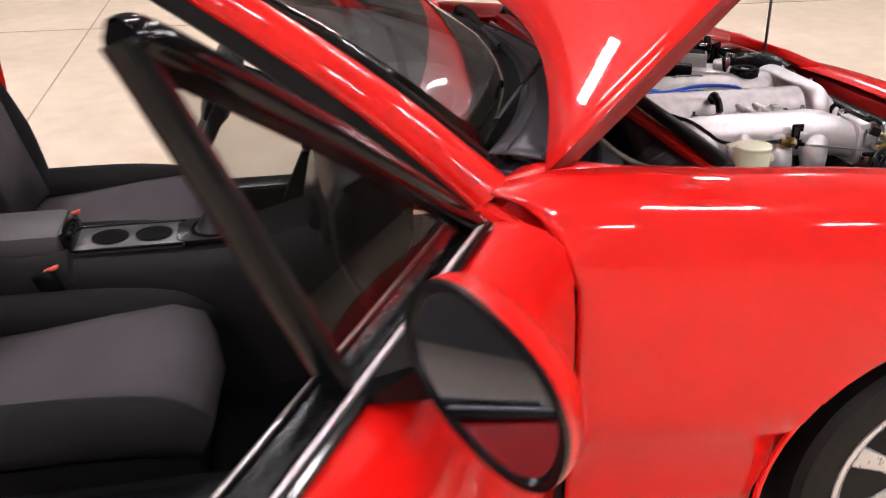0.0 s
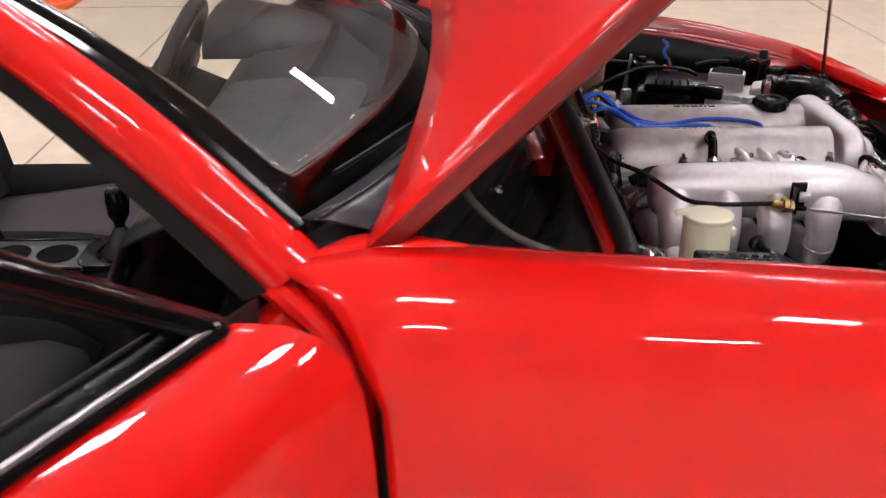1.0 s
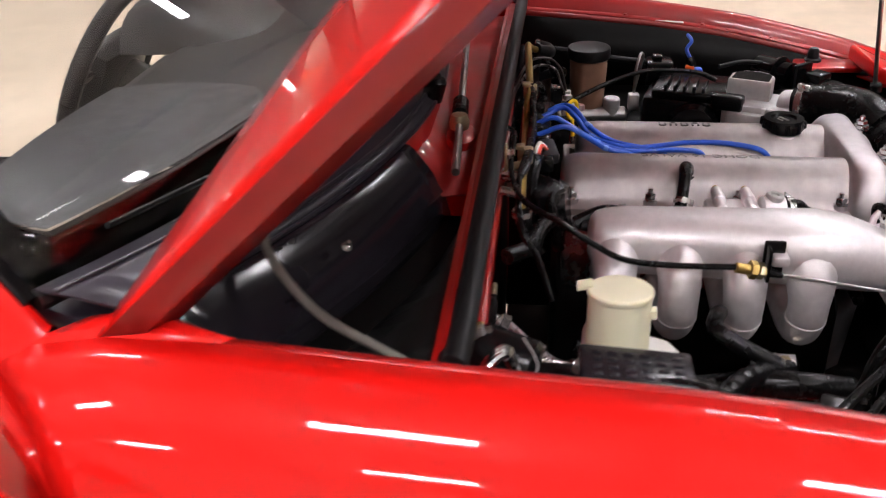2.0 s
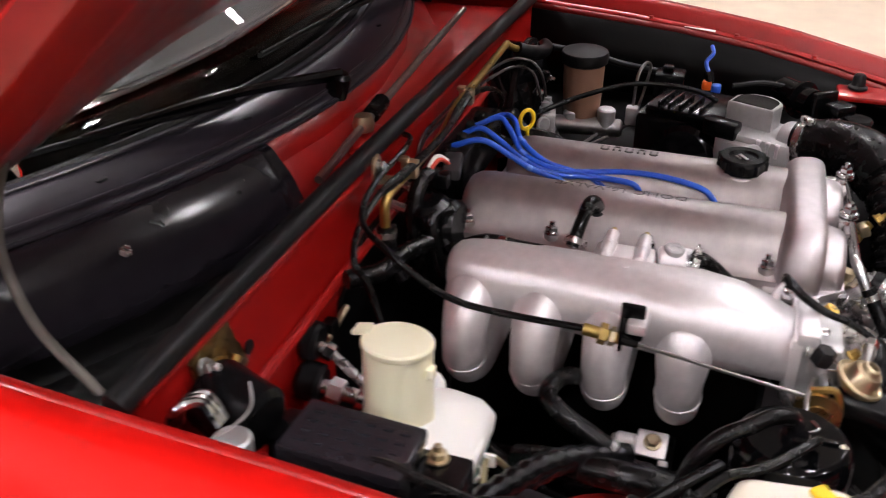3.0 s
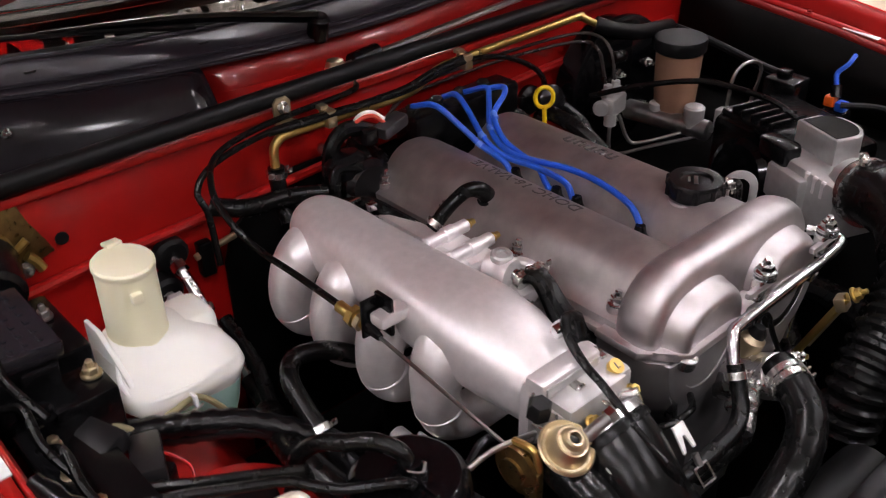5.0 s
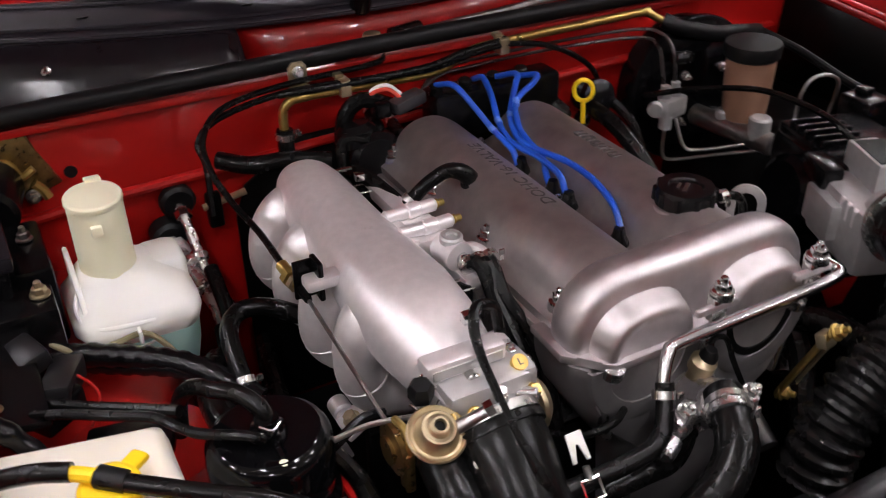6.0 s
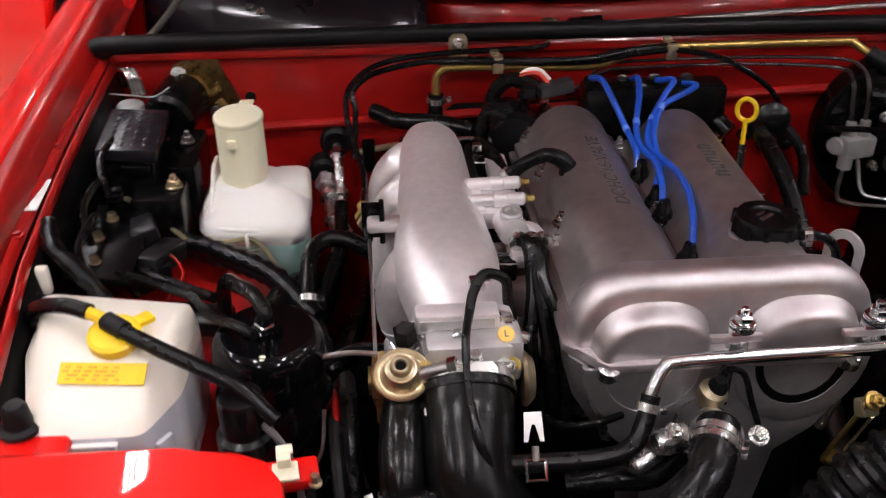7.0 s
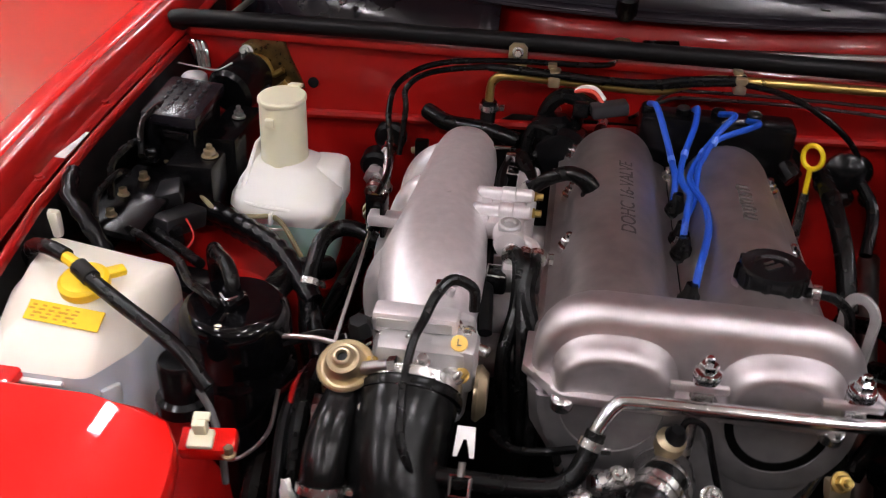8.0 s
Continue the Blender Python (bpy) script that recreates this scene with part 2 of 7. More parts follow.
def clamp(name, p, d, r, parent, material=None):
    """A spring clip round a hose, with its two ears."""
    bm = lathe([(r + 0.0005, -0.004), (r + 0.002, -0.004), (r + 0.002, 0.004), (r + 0.0005, 0.004)], p, d, 18)
    m = axis_matrix(p, d)
    for s in (-1, 1):
        q = m @ Vector((r + 0.006, s * 0.004, 0))
        box(q, (0.006, 0.0025, 0.006), 0, bm=bm)
    return part(name, bm, material or ZINC, parent)


def text(name, words, size, m, material, parent, depth=0.0006, label=""):
    cu = bpy.data.curves.new(name, "FONT")
    cu.body = words
    cu.size = size
    cu.extrude = depth
    cu.align_x = "CENTER"
    cu.align_y = "CENTER"
    tmp = bpy.data.objects.new(name, cu)
    scene.collection.objects.link(tmp)
    dg = bpy.context.evaluated_depsgraph_get()
    me = bpy.data.meshes.new_from_object(tmp.evaluated_get(dg))
    bpy.data.objects.remove(tmp)
    bpy.data.curves.remove(cu)
    me.materials.clear()
    me.materials.append(material)
    me.transform(m)
    ob = new(name, me)
    if parent:
        ob.parent = parent
        ob.matrix_parent_inverse = parent.matrix_world.inverted()
    return ob


# ---- garage ----
def room():
    part("floor", box((-3, 1, -0.1), (32, 30, 0.2)), CONC)
    tagged(bpy.data.objects["floor"], "tan sealed concrete garage floor with thin joints", "floor", kind="structure")
    for n, c, s in (("wall_north", (-3, 16.1, 3.8), (32.4, 0.2, 7.6)), ("wall_south", (-3, -14.1, 3.8), (32.4, 0.2, 7.6)),
                    ("wall_west", (-19.1, 1, 3.8), (0.2, 30, 7.6)), ("wall_east", (13.1, 1, 3.8), (0.2, 30, 7.6))):
        # east wall stays out of view; made white to brighten surfaces facing it
        pale = n == "wall_east"
        tagged(part(n, box(c, s), WHITEWALL if pale else WALLM), "unseen white garage wall that brightens what faces it" if pale else "painted garage wall in warm grey", "wall", kind="structure")
    bm = box((-3, 1, 7.7), (32.4, 30.4, 0.2))
    tagged(part("ceiling", bm, CEIL), "pale grey garage ceiling", "ceiling", kind="structure")
    for i in range(14):
        tagged(part("ceiling_beam", box((-3, -13 + i * 2.15, 7.42), (32, 0.16, 0.36)), STEEL), "dark steel beam under the ceiling", "beam", "ceiling beams", "structure")
    for i, (p0, p1) in enumerate((((-19, -1.9), (13, -1.9)), ((-19, 2.6), (13, 2.6)), ((-5.2, -14), (-5.2, 16)), ((-9.6, -14), (-9.6, 16)), ((3.5, -14), (3.5, 16)))):
        a, b = Vector((*p0, 0.002)), Vector((*p1, 0.002))
        d = b - a
        j = box((a + b) / 2, (abs(d.x) + 0.008, abs(d.y) + 0.008, 0.004))
        tagged(part("floor_joint", j, JOINT), "thin dark saw-cut joint in the concrete floor", "floor joint", kind="structure")


def ceiling_light(x, y, z=7.0):
    t = thing("ceiling_light", "white high-bay fluorescent ceiling light with four bare tubes", "ceiling light", (x, y, z), "rows of ceiling lights")
    part("housing", prism([(-0.26, 0.05), (0.26, 0.05), (0.16, 0.12), (-0.16, 0.12)], "y", y - 0.65, y + 0.65), CEIL, t)
    t.children[0].data.transform(Matrix.Translation((x, 0, z)))
    for s in (-0.18, -0.06, 0.06, 0.18):
        part("tube", cyl((x + s, y - 0.6, z + 0.02), (x + s, y + 0.6, z + 0.02), 0.028, 10), GLOW, t, "glowing white fluorescent tube")
    for s in (-0.62, 0.62):
        part("lamp_holder", box((x, y + s, z + 0.03), (0.46, 0.02, 0.06)), CEIL, t)
    part("hanger_rod", cyl((x, y, z + 0.11), (x, y, 7.6), 0.008, 8), STEEL, t)


room()
for gx in (-8.6, -2.8, 3.0, 8.8):
    for gy in (-8.6, -4.4, -0.2, 4.0, 8.2):
        ceiling_light(gx, gy)


def traffic_cone(x, y):
    t = thing("traffic_cone", "orange plastic traffic cone standing on the concrete floor", "traffic cone", (x, y, 0))
    part("base", box((x, y, 0.02), (0.36, 0.36, 0.04), 0.01), ORANGE, t)
    part("cone", lathe([(0.14, 0.04), (0.13, 0.06), (0.03, 0.68), (0.02, 0.7), (0, 0.7)], (x, y, 0)), ORANGE, t)


traffic_cone(-5.3, -2.95)


# ---- the car: y points to its nose, x to its passenger side ----
car = thing("car", "bright red two-seat convertible with its hood and doors open", "car", (0, 0, 0))
WHEEL_Y, WHEEL_Z, ARCH_R, ARCH_L = 0.425, 0.275, 0.335, 0.362


CREST_Y = (-0.45, -0.34, -0.285, -0.18, -0.08, 0.055, 0.19, 0.30, 0.44, 0.51, 0.60, 0.70, 0.75, 0.88, 1.0, 1.06)
CREST_Z = (0.886, 0.904, 0.914, 0.906, 0.8965, 0.886, 0.877, 0.866, 0.847, 0.836, 0.816, 0.794, 0.780, 0.736, 0.680, 0.650)


def crest(y):
    return float(np.interp(y, CREST_Y, CREST_Z))


def taper(y):
    return 0.0 if y < 0.35 else 0.20 * (y - 0.35) ** 2


# the fender's cross-section: drop below the crest, and half-width
FENDER = [(0.034, 0.703), (0.030, 0.716), (0.012, 0.722), (0.002, 0.730), (0.0, 0.742), (0.006, 0.765), (0.018, 0.792), (0.036, 0.818), (0.060, 0.838),
          (0.095, 0.852), (0.15, 0.860), (0.22, 0.863), (0.30, 0.861), (0.38, 0.857), (0.434, 0.855), (0.447, 0.843), (0.56, 0.836), (0.70, 0.815)]


# the fender's rear edge, by half-width: a tongue that reaches back to the pillar
TONGUE_X = (0.695, 0.722, 0.735, 0.744, 0.765, 0.797, 0.835, 0.855, 0.862, 0.885, 0.93)
TONGUE_Y = (-0.338, -0.372, -0.392, -0.428, -0.407, -0.367, -0.336, -0.318, -0.305, -0.294, -0.284)
# its flat top behind the hood gap, in place of the gutter: drop and half-width
FLAT_TOP = [(0.004, 0.694), (0.001, 0.698), (0.0, 0.706), (0.0, 0.722), (0.0, 0.742)]


def arch_bottom(y):
    d = abs(y - WHEEL_Y)
    return WHEEL_Z + ARCH_R * math.sqrt(1 - (d / ARCH_L) ** 2) if d < ARCH_L else 0.2


def fender(s, name):
    rows = []
    ys = [-0.312, -0.295, -0.25, -0.18, -0.1, 0.0, 0.04, WHEEL_Y - ARCH_L - 0.001] + [WHEEL_Y + ARCH_L * math.sin(radians(a)) for a in range(-88, 89, 8)]
    ys += [WHEEL_Y + ARCH_L + 0.001, 0.86, 0.95, 1.05]
    for y in ys:
        zb = max(0.2, arch_bottom(y))
        row = []
        flat = min(1.0, max(0.0, (-0.20 - y) / 0.06))
        for i, (drop, hw) in enumerate(FENDER):
            if i < len(FLAT_TOP):
                drop, hw = drop + (FLAT_TOP[i][0] - drop) * flat, hw + (FLAT_TOP[i][1] - hw) * flat
            k = min(1.0, drop / 0.70)
            near = max(0.0, 1 - (y + 0.312) / 0.20) ** 1.5
            edge = float(np.interp(hw if drop < 0.1 else 0.86 + drop * 0.1, TONGUE_X, TONGUE_Y))
            y2 = y + near * (edge + 0.312)
            z = crest(y2) - drop
            z = max(z, zb - 0.0004 * drop) if z < zb else z
            row.append((s * (hw - taper(y) * (0.4 + 0.6 * k)), y2, z))
        rows.append(row)
    ob = sheet([r[4:] for r in rows], 0.004, RED, name, car, "bright red glossy front fender", 50)
    # gutter band: body red darkened, the hood's shade held in its colour
    sheet([r[:5] for r in rows if r[4][1] > -0.21], 0.004, REDSHADE, "hood_gutter", ob, "gutter under the hood's edge, its red darkened as shade", 50)
    sheet([r[:5] for r in rows if r[4][1] < -0.17], 0.004, RED, "fender_tongue", ob, "", 50)
    # the arch's rolled lip
    lip = [(s * (0.848 - taper(y)), y, z) for y, z in [(WHEEL_Y + ARCH_L * math.sin(radians(a)), WHEEL_Z + ARCH_R * math.cos(radians(a))) for a in range(-88, 89, 8)]]
    part("arch_lip", tube(lip, 0.006, 8, 1), RED, ob)
    # screws along the inner flange
    for y in (-0.02, 0.24, 0.41, 0.56):
        part("flange_bolt", lathe([(0.007, 0), (0.007, 0.0015), (0.0045, 0.002), (0.0045, 0.005), (0, 0.0055)], (s * (0.712 - taper(y)), y, crest(y) - 0.031), (0, 0, 1), 8), REDSHADE, ob)
    part("flange_sticker", box((s * 0.711, 0.338, crest(0.338) - 0.0305), (0.020, 0.062, 0.001), rot=(-5, 0, 0)), WHITEP, ob, "small worn pale sticker")
    return ob


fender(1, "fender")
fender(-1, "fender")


def hood():
    pivot = Vector((0, -0.32, 0.905))
    up = radians(43.5)
    length = 1.08

    def place(x, v, h):
        return pivot + Vector((x, v * math.cos(up) - h * math.sin(up), v * math.sin(up) + h * math.cos(up)))

    def half(v):
        return 0.742 - 0.01 * v - 0.06 * v * v

    rows, inner, rim = [], [], []
    n = 16
    for k in range(n + 1):
        row, low = [], []
        for i in range(25):
            u = -1 + 2 * i / 24
            u = math.copysign(abs(u) ** 0.8, u)
            f = k / n
            v0 = 0.168 * (1 - abs(u) ** 3.3)
            v1 = length - 0.10 * abs(u) ** 3
            v = v0 + (v1 - v0) * f
            x = u * half(v)
            h = 0.045 * (1 - abs(u) ** 2.4) - 0.012 * max(0, f - 0.85) * 6
            row.append(place(x, v, h))
            v2 = v0 + 0.03 + (v1 - v0 - 0.06) * f
            low.append(place(u * (half(v2) - 0.045), v2, h - 0.030 - 0.012 * (abs(u) > 0.97)))
        rows.append(row)
        inner.append(low)
    ob = sheet(rows, 0.003, RED, "hood", car, "bright red glossy hood, propped open")
    # underside panels repeat the hood's red, darkened as if in shade
    sheet(inner, 0.003, REDDEEP, "inner_panel", ob, "pressed inner hood panel, its red darkened as shade")
    for s in (0, -1):
        edge = [r[s] for r in rows]
        ins = [r[s] for r in inner]
        sheet([[a, Vector(a) + (Vector(ins[j]) - Vector(a)) * 0.15 + Vector((0, 0.012, -0.016)), b] for j, (a, b) in enumerate(zip(edge, ins))], 0.002, REDDEEP, "side_flange", ob)
    sheet([rows[0], inner[0]], 0.002, REDDEEP, "rear_flange", ob)
    sheet([rows[-1], inner[-1]], 0.002, RED, "front_flange", ob)
    for x in (-0.30, 0.0, 0.30):
        bm = loft([[place(x + dx, v, 0.010 - 0.05 * abs(x) + dh) for dx, dh in ((-0.05, 0.0), (-0.03, -0.03), (0.03, -0.03), (0.05, 0.0))] for v in (0.40, 0.55, 0.75, 0.98)], closed=True)
        part("stiffener", bm, REDDEEP, ob, "pressed hood stiffener, its red darkened as shade")
    return place


hood()
t = thing("prop_rod", "thin dark steel hood prop rod standing in the engine bay", "prop rod", (-0.403, 0.70, 0.78))
part("rod", tube([(-0.41, 0.70, 0.76), (-0.403, 0.696, 0.80), (-0.26, 0.607, 1.2), (-0.165, 0.548, 1.465)], 0.0042, 8), STEEL, t)
part("grommet", cyl((-0.403, 0.70, 0.772), (-0.403, 0.70, 0.79), 0.012, 12, 0.003), RUBBER, t)


# ---- windshield frame ----
def glass_base(u):
    return Vector((0.70 * u, -0.19 - 0.21 * abs(u) ** 2.0, 0.925 - 0.01 * abs(u)))


def glass_top(u):
    return Vector((0.545 * u, -0.74 - 0.10 * abs(u) ** 2.0, 1.215 - 0.012 * abs(u) ** 2))


ws = thing("windshield", "clear raked windshield with black rubber edging", "windshield", (0, -0.4, 0.93))
us = [-1 + i / 12 for i in range(25)]
for o in [sheet([[glass_base(u).lerp(glass_top(u), k / 6) + Vector((0, 0.02, 0.012)) * math.sin(math.pi * k / 6) for u in us] for k in range(7)], 0.005, GLASS, "windshield_glass", ws, "clear curved glass")]:
    o.visible_shadow = False
part("lower_seal", tube([glass_base(u) + Vector((0, 0.006, 0.004)) for u in us], 0.011, 8, 2), RUBBERM, ws)
for s in (-1, 1):
    part("side_seal", tube([glass_base(s * 1.0), glass_base(s).lerp(glass_top(s), 0.5) + Vector((0, 0.02, 0.012)), glass_top(s)], 0.014, 8), BLACKG, ws, "gloss black side trim")

for s in (-1, 1):
    lo, hi = Vector((s * 0.742, -0.408, 0.880)), Vector((s * 0.575, -0.86, 1.205))
    rings, inner = [], []
    for k in range(9):
        c = lo.lerp(hi, k / 8) + Vector((s * 0.008, 0.012, 0.012)) * math.sin(math.pi * k / 8)
        w = 1 - 0.18 * k / 8
        a = Vector((s * -0.24, 0.83, 0.50)).normalized()
        b = Vector((s * 0.9, 0.22, 0.10)).normalized()
        rings.append([c + w * (a * p + b * q) for p, q in ((0.042, -0.022), (0.040, -0.004), (0.026, 0.014), (0.004, 0.022), (-0.018, 0.020), (-0.034, 0.008), (-0.036, -0.012), (-0.02, -0.03), (0.02, -0.034))])
        inner.append([c + w * (a * p + b * q) for p, q in ((-0.034, 0.012), (-0.046, 0.006), (-0.066, -0.006), (-0.068, -0.026), (-0.036, -0.034))])
    pil = part("windshield_pillar", loft(rings), RED, car, "red painted windshield pillar", 60)
    part("pillar_seal", loft(inner), RUBBERM, pil, "black rubber weatherstrip")
part("windshield_header", tube([glass_top(u) + Vector((0, -0.02, 0.012)) for u in us], 0.028, 10, 2, flat=0.6), RED, car)


# ---- doors, swung open ----
def door(s, swing):
    hinge = Matrix.Translation((s * 0.80, -0.33, 0)) @ Matrix.Rotation(s * radians(swing), 4, "Z")

    def w(x, y, z):
        return hinge @ Vector((s * x, y, z))

    body = part("door", loft([[w(x, y, z) for x, z in ((-0.085, top), (-0.085, 0.22), (0.0, 0.22), (0.0, 0.30), (0.0, top - 0.055))] for y, top in ((-0.10, 0.825), (-0.17, 0.882), (-0.30, 0.892), (-1.12, 0.892))]), BLACK, car, "red door, swung wide open")
    skin = [(0.900, -0.050), (0.898, -0.040), (0.890, -0.012), (0.872, 0.018), (0.845, 0.040), (0.80, 0.054), (0.74, 0.060), (0.66, 0.063), (0.56, 0.060), (0.45, 0.053), (0.44, 0.046), (0.33, 0.036), (0.21, 0.018)]
    lead = (-0.140, -0.131, -0.106, -0.086, -0.074, -0.068, -0.065, -0.063, -0.062, -0.061, -0.060, -0.060, -0.060)
    rows = [[w(x - 0.022, f - 0.004, z - 0.012) for f, (z, x) in zip(lead, skin)], [w(x - 0.003, f - 0.0005, z - 0.002) for f, (z, x) in zip(lead, skin)]]
    for i in range(20):
        rows.append([w(x, f - 0.002 - (1.13 + f) * (i / 19) ** 1.3, z) for f, (z, x) in zip(lead, skin)])
    sheet(rows, 0.004, RED, "door_skin", body, "glossy red door skin", 45)
    top = [(-0.05, 0.895), (-0.052, 0.906), (-0.068, 0.910), (-0.09, 0.908), (-0.095, 0.89)]
    part("belt_seal", loft([[w(x - 0.012, y, z) for x, z in top] for y in (-0.165, -0.6, -1.12)]), RUBBER, body, "black rubber belt seal")
    part("belt_trim", tube([w(-0.044, -0.165, 0.907), w(-0.044, -0.6, 0.908), w(-0.044, -1.12, 0.906)], 0.0065, 8, 2), BLACKG, body, "gloss black belt moulding")
    part("belt_strip", tube([w(-0.053, -0.165, 0.9115), w(-0.053, -0.6, 0.9125), w(-0.053, -1.12, 0.9105)], 0.004, 8, 2), ALUF, body, "bright metal belt strip")
    part("inner_strip", tube([w(-0.098, -0.165, 0.912), w(-0.098, -0.6, 0.913), w(-0.098, -1.12, 0.911)], 0.003, 8, 2), STEEL, body)
    sheet([[w(-0.090 - 0.02 * math.sin(math.pi * k / 5), y, 0.24 + 0.64 * k / 5) for k in range(6)] for y in (-0.06, -0.4, -0.8, -1.1)], 0.006, VINYL, "inner_trim", body, "black vinyl inner door trim")
    bm = box((0, 0, 0), (0.06, 0.4, 0.07), 0.02)
    bm.transform(hinge @ Matrix.Translation((s * -0.13, -0.62, 0.62)))
    part("armrest", bm, VINYL, body)
    bm = box((0, 0, 0), (0.02, 0.09, 0.035), 0.008)
    bm.transform(hinge @ Matrix.Translation((s * -0.118, -0.36, 0.74)))
    part("inner_handle", bm, BLACKG, body, "black inner door handle")
    part("speaker_grille", lathe([(0.07, 0), (0.07, 0.006), (0.062, 0.009), (0, 0.006)], w(-0.108, -0.26, 0.42), w(-1, 0, 0) - w(0, 0, 0), 24), BLACK, body, "round black speaker grille")
    # quarter window: slanted front rail, rear post and glass
    a, b, c = w(-0.065, -0.155, 0.895), w(-0.205, -0.665, 1.245), w(-0.068, -0.582, 0.895)
    front_rail = tube([a, a.lerp(b, 0.5) + Vector((0, 0, 0.014)), a.lerp(b, 0.93) + Vector((0, 0, 0.008)), b], [0.022, 0.026, 0.028, 0.022], 12, flat=0.8)
    part("quarter_frame", front_rail, BLACKG, body, "black quarter-window rail")
    part("quarter_post", tube([b, c.lerp(b, 0.5), c], 0.020, 10, 3, flat=0.8), BLACK, body, "matt black quarter-window post")
    g = part("quarter_glass", loft([[a, b, c], [p + w(0.004, 0, 0) - w(0, 0, 0) for p in (a, b, c)]]), THINGLASS, body)
    g.visible_shadow = False
    # mirror
    part("mirror_stalk", loft([[w(x, y, z) for x, y, z in ((-0.05, -0.50, 0.900), (-0.05, -0.60, 0.900), (-0.04, -0.59, 0.925), (-0.04, -0.51, 0.925))],
                                       [w(x, y, z) for x, y, z in ((0.02, -0.53, 0.915), (0.02, -0.59, 0.915), (0.02, -0.585, 0.955), (0.02, -0.54, 0.955))]]), BLACK, body)
    outline = []
    for k in range(40):
        ca, sa = math.cos(math.pi * k / 20), math.sin(math.pi * k / 20)
        x = 0.085 * math.copysign(abs(ca) ** 0.85, ca)
        outline.append((x, 0.055 * math.copysign(abs(sa) ** 0.85, sa) - 0.46 * x))
    head = hinge @ Matrix.Translation((s * 0.084, -0.611, 0.963)) @ Euler((radians(-15.0), s * radians(8.4), s * radians(-10.8))).to_matrix().to_4x4()

    def ring(k, y):
        return [head @ Vector((s * x * k, y, z * k)) for x, z in outline]

    shell = part("mirror_shell", loft([ring(0.90, -0.008), ring(0.95, -0.012), ring(1.0, -0.012), ring(1.03, 0.0), ring(1.02, 0.025), ring(0.88, 0.058), ring(0.5, 0.078)]), RED, body, "red door mirror housing", 50)
    part("mirror_rim", loft([ring(0.88, -0.016), ring(0.93, -0.022), ring(1.01, -0.022), ring(1.02, -0.011), ring(0.88, -0.011), ring(0.88, -0.016)], caps=False), BLACK, shell)
    part("mirror_glass", loft([ring(0.92, -0.0165), ring(0.92, -0.0135)]), DARKMIRROR, shell, "blue-tinted mirror glass")
    return body


door(1, 60)
door(-1, 80)


# ---- wheels ----
def wheel(s, y, name="wheel"):
    x = s * 0.752
    c = Vector((x, y, WHEEL_Z))
    out = Vector((s, 0, 0))
    tyre = part(name, lathe([(0.185, -0.085), (0.23, -0.095), (0.262, -0.088), (0.274, -0.07), (0.275, 0), (0.274, 0.07), (0.262, 0.086), (0.23, 0.091), (0.20, 0.086), (0.186, 0.07)], c, out, 48), TYRE, car, "black tyre on a silver alloy wheel")
    part("rim", lathe([(0.186, -0.08), (0.176, -0.075), (0.165, 0.0), (0.168, 0.06), (0.180, 0.084), (0.191, 0.090), (0.198, 0.088), (0.198, 0.078), (0.180, 0.066)], c, out, 48), RIM, tyre, "silver alloy rim")
    for k in range(7):
        a = 2 * math.pi * k / 7
        d = Vector((0, math.cos(a), math.sin(a)))
        q = d.cross(out)
        bm = loft([[c + out * o + d * r + q * wd for o, wd in ((0.04, -w2), (0.068 + h, -w2 * 0.8), (0.068 + h, w2 * 0.8), (0.04, w2))] for r, w2, h in ((0.035, 0.022, 0.01), (0.10, 0.018, 0.005), (0.172, 0.026, 0.012))])
        part("spoke", bm, RIM, tyre)
    part("hub_cap", lathe([(0.05, 0.02), (0.05, 0.06), (0.03, 0.075), (0, 0.078)], c, out, 20), RIM, tyre)
    part("brake_disc", lathe([(0.13, 0.0), (0.13, 0.012), (0.05, 0.013)], c, out, 32), STEEL, tyre)


for s in (1, -1):
    wheel(s, WHEEL_Y)
    wheel(s, WHEEL_Y - 2.265)

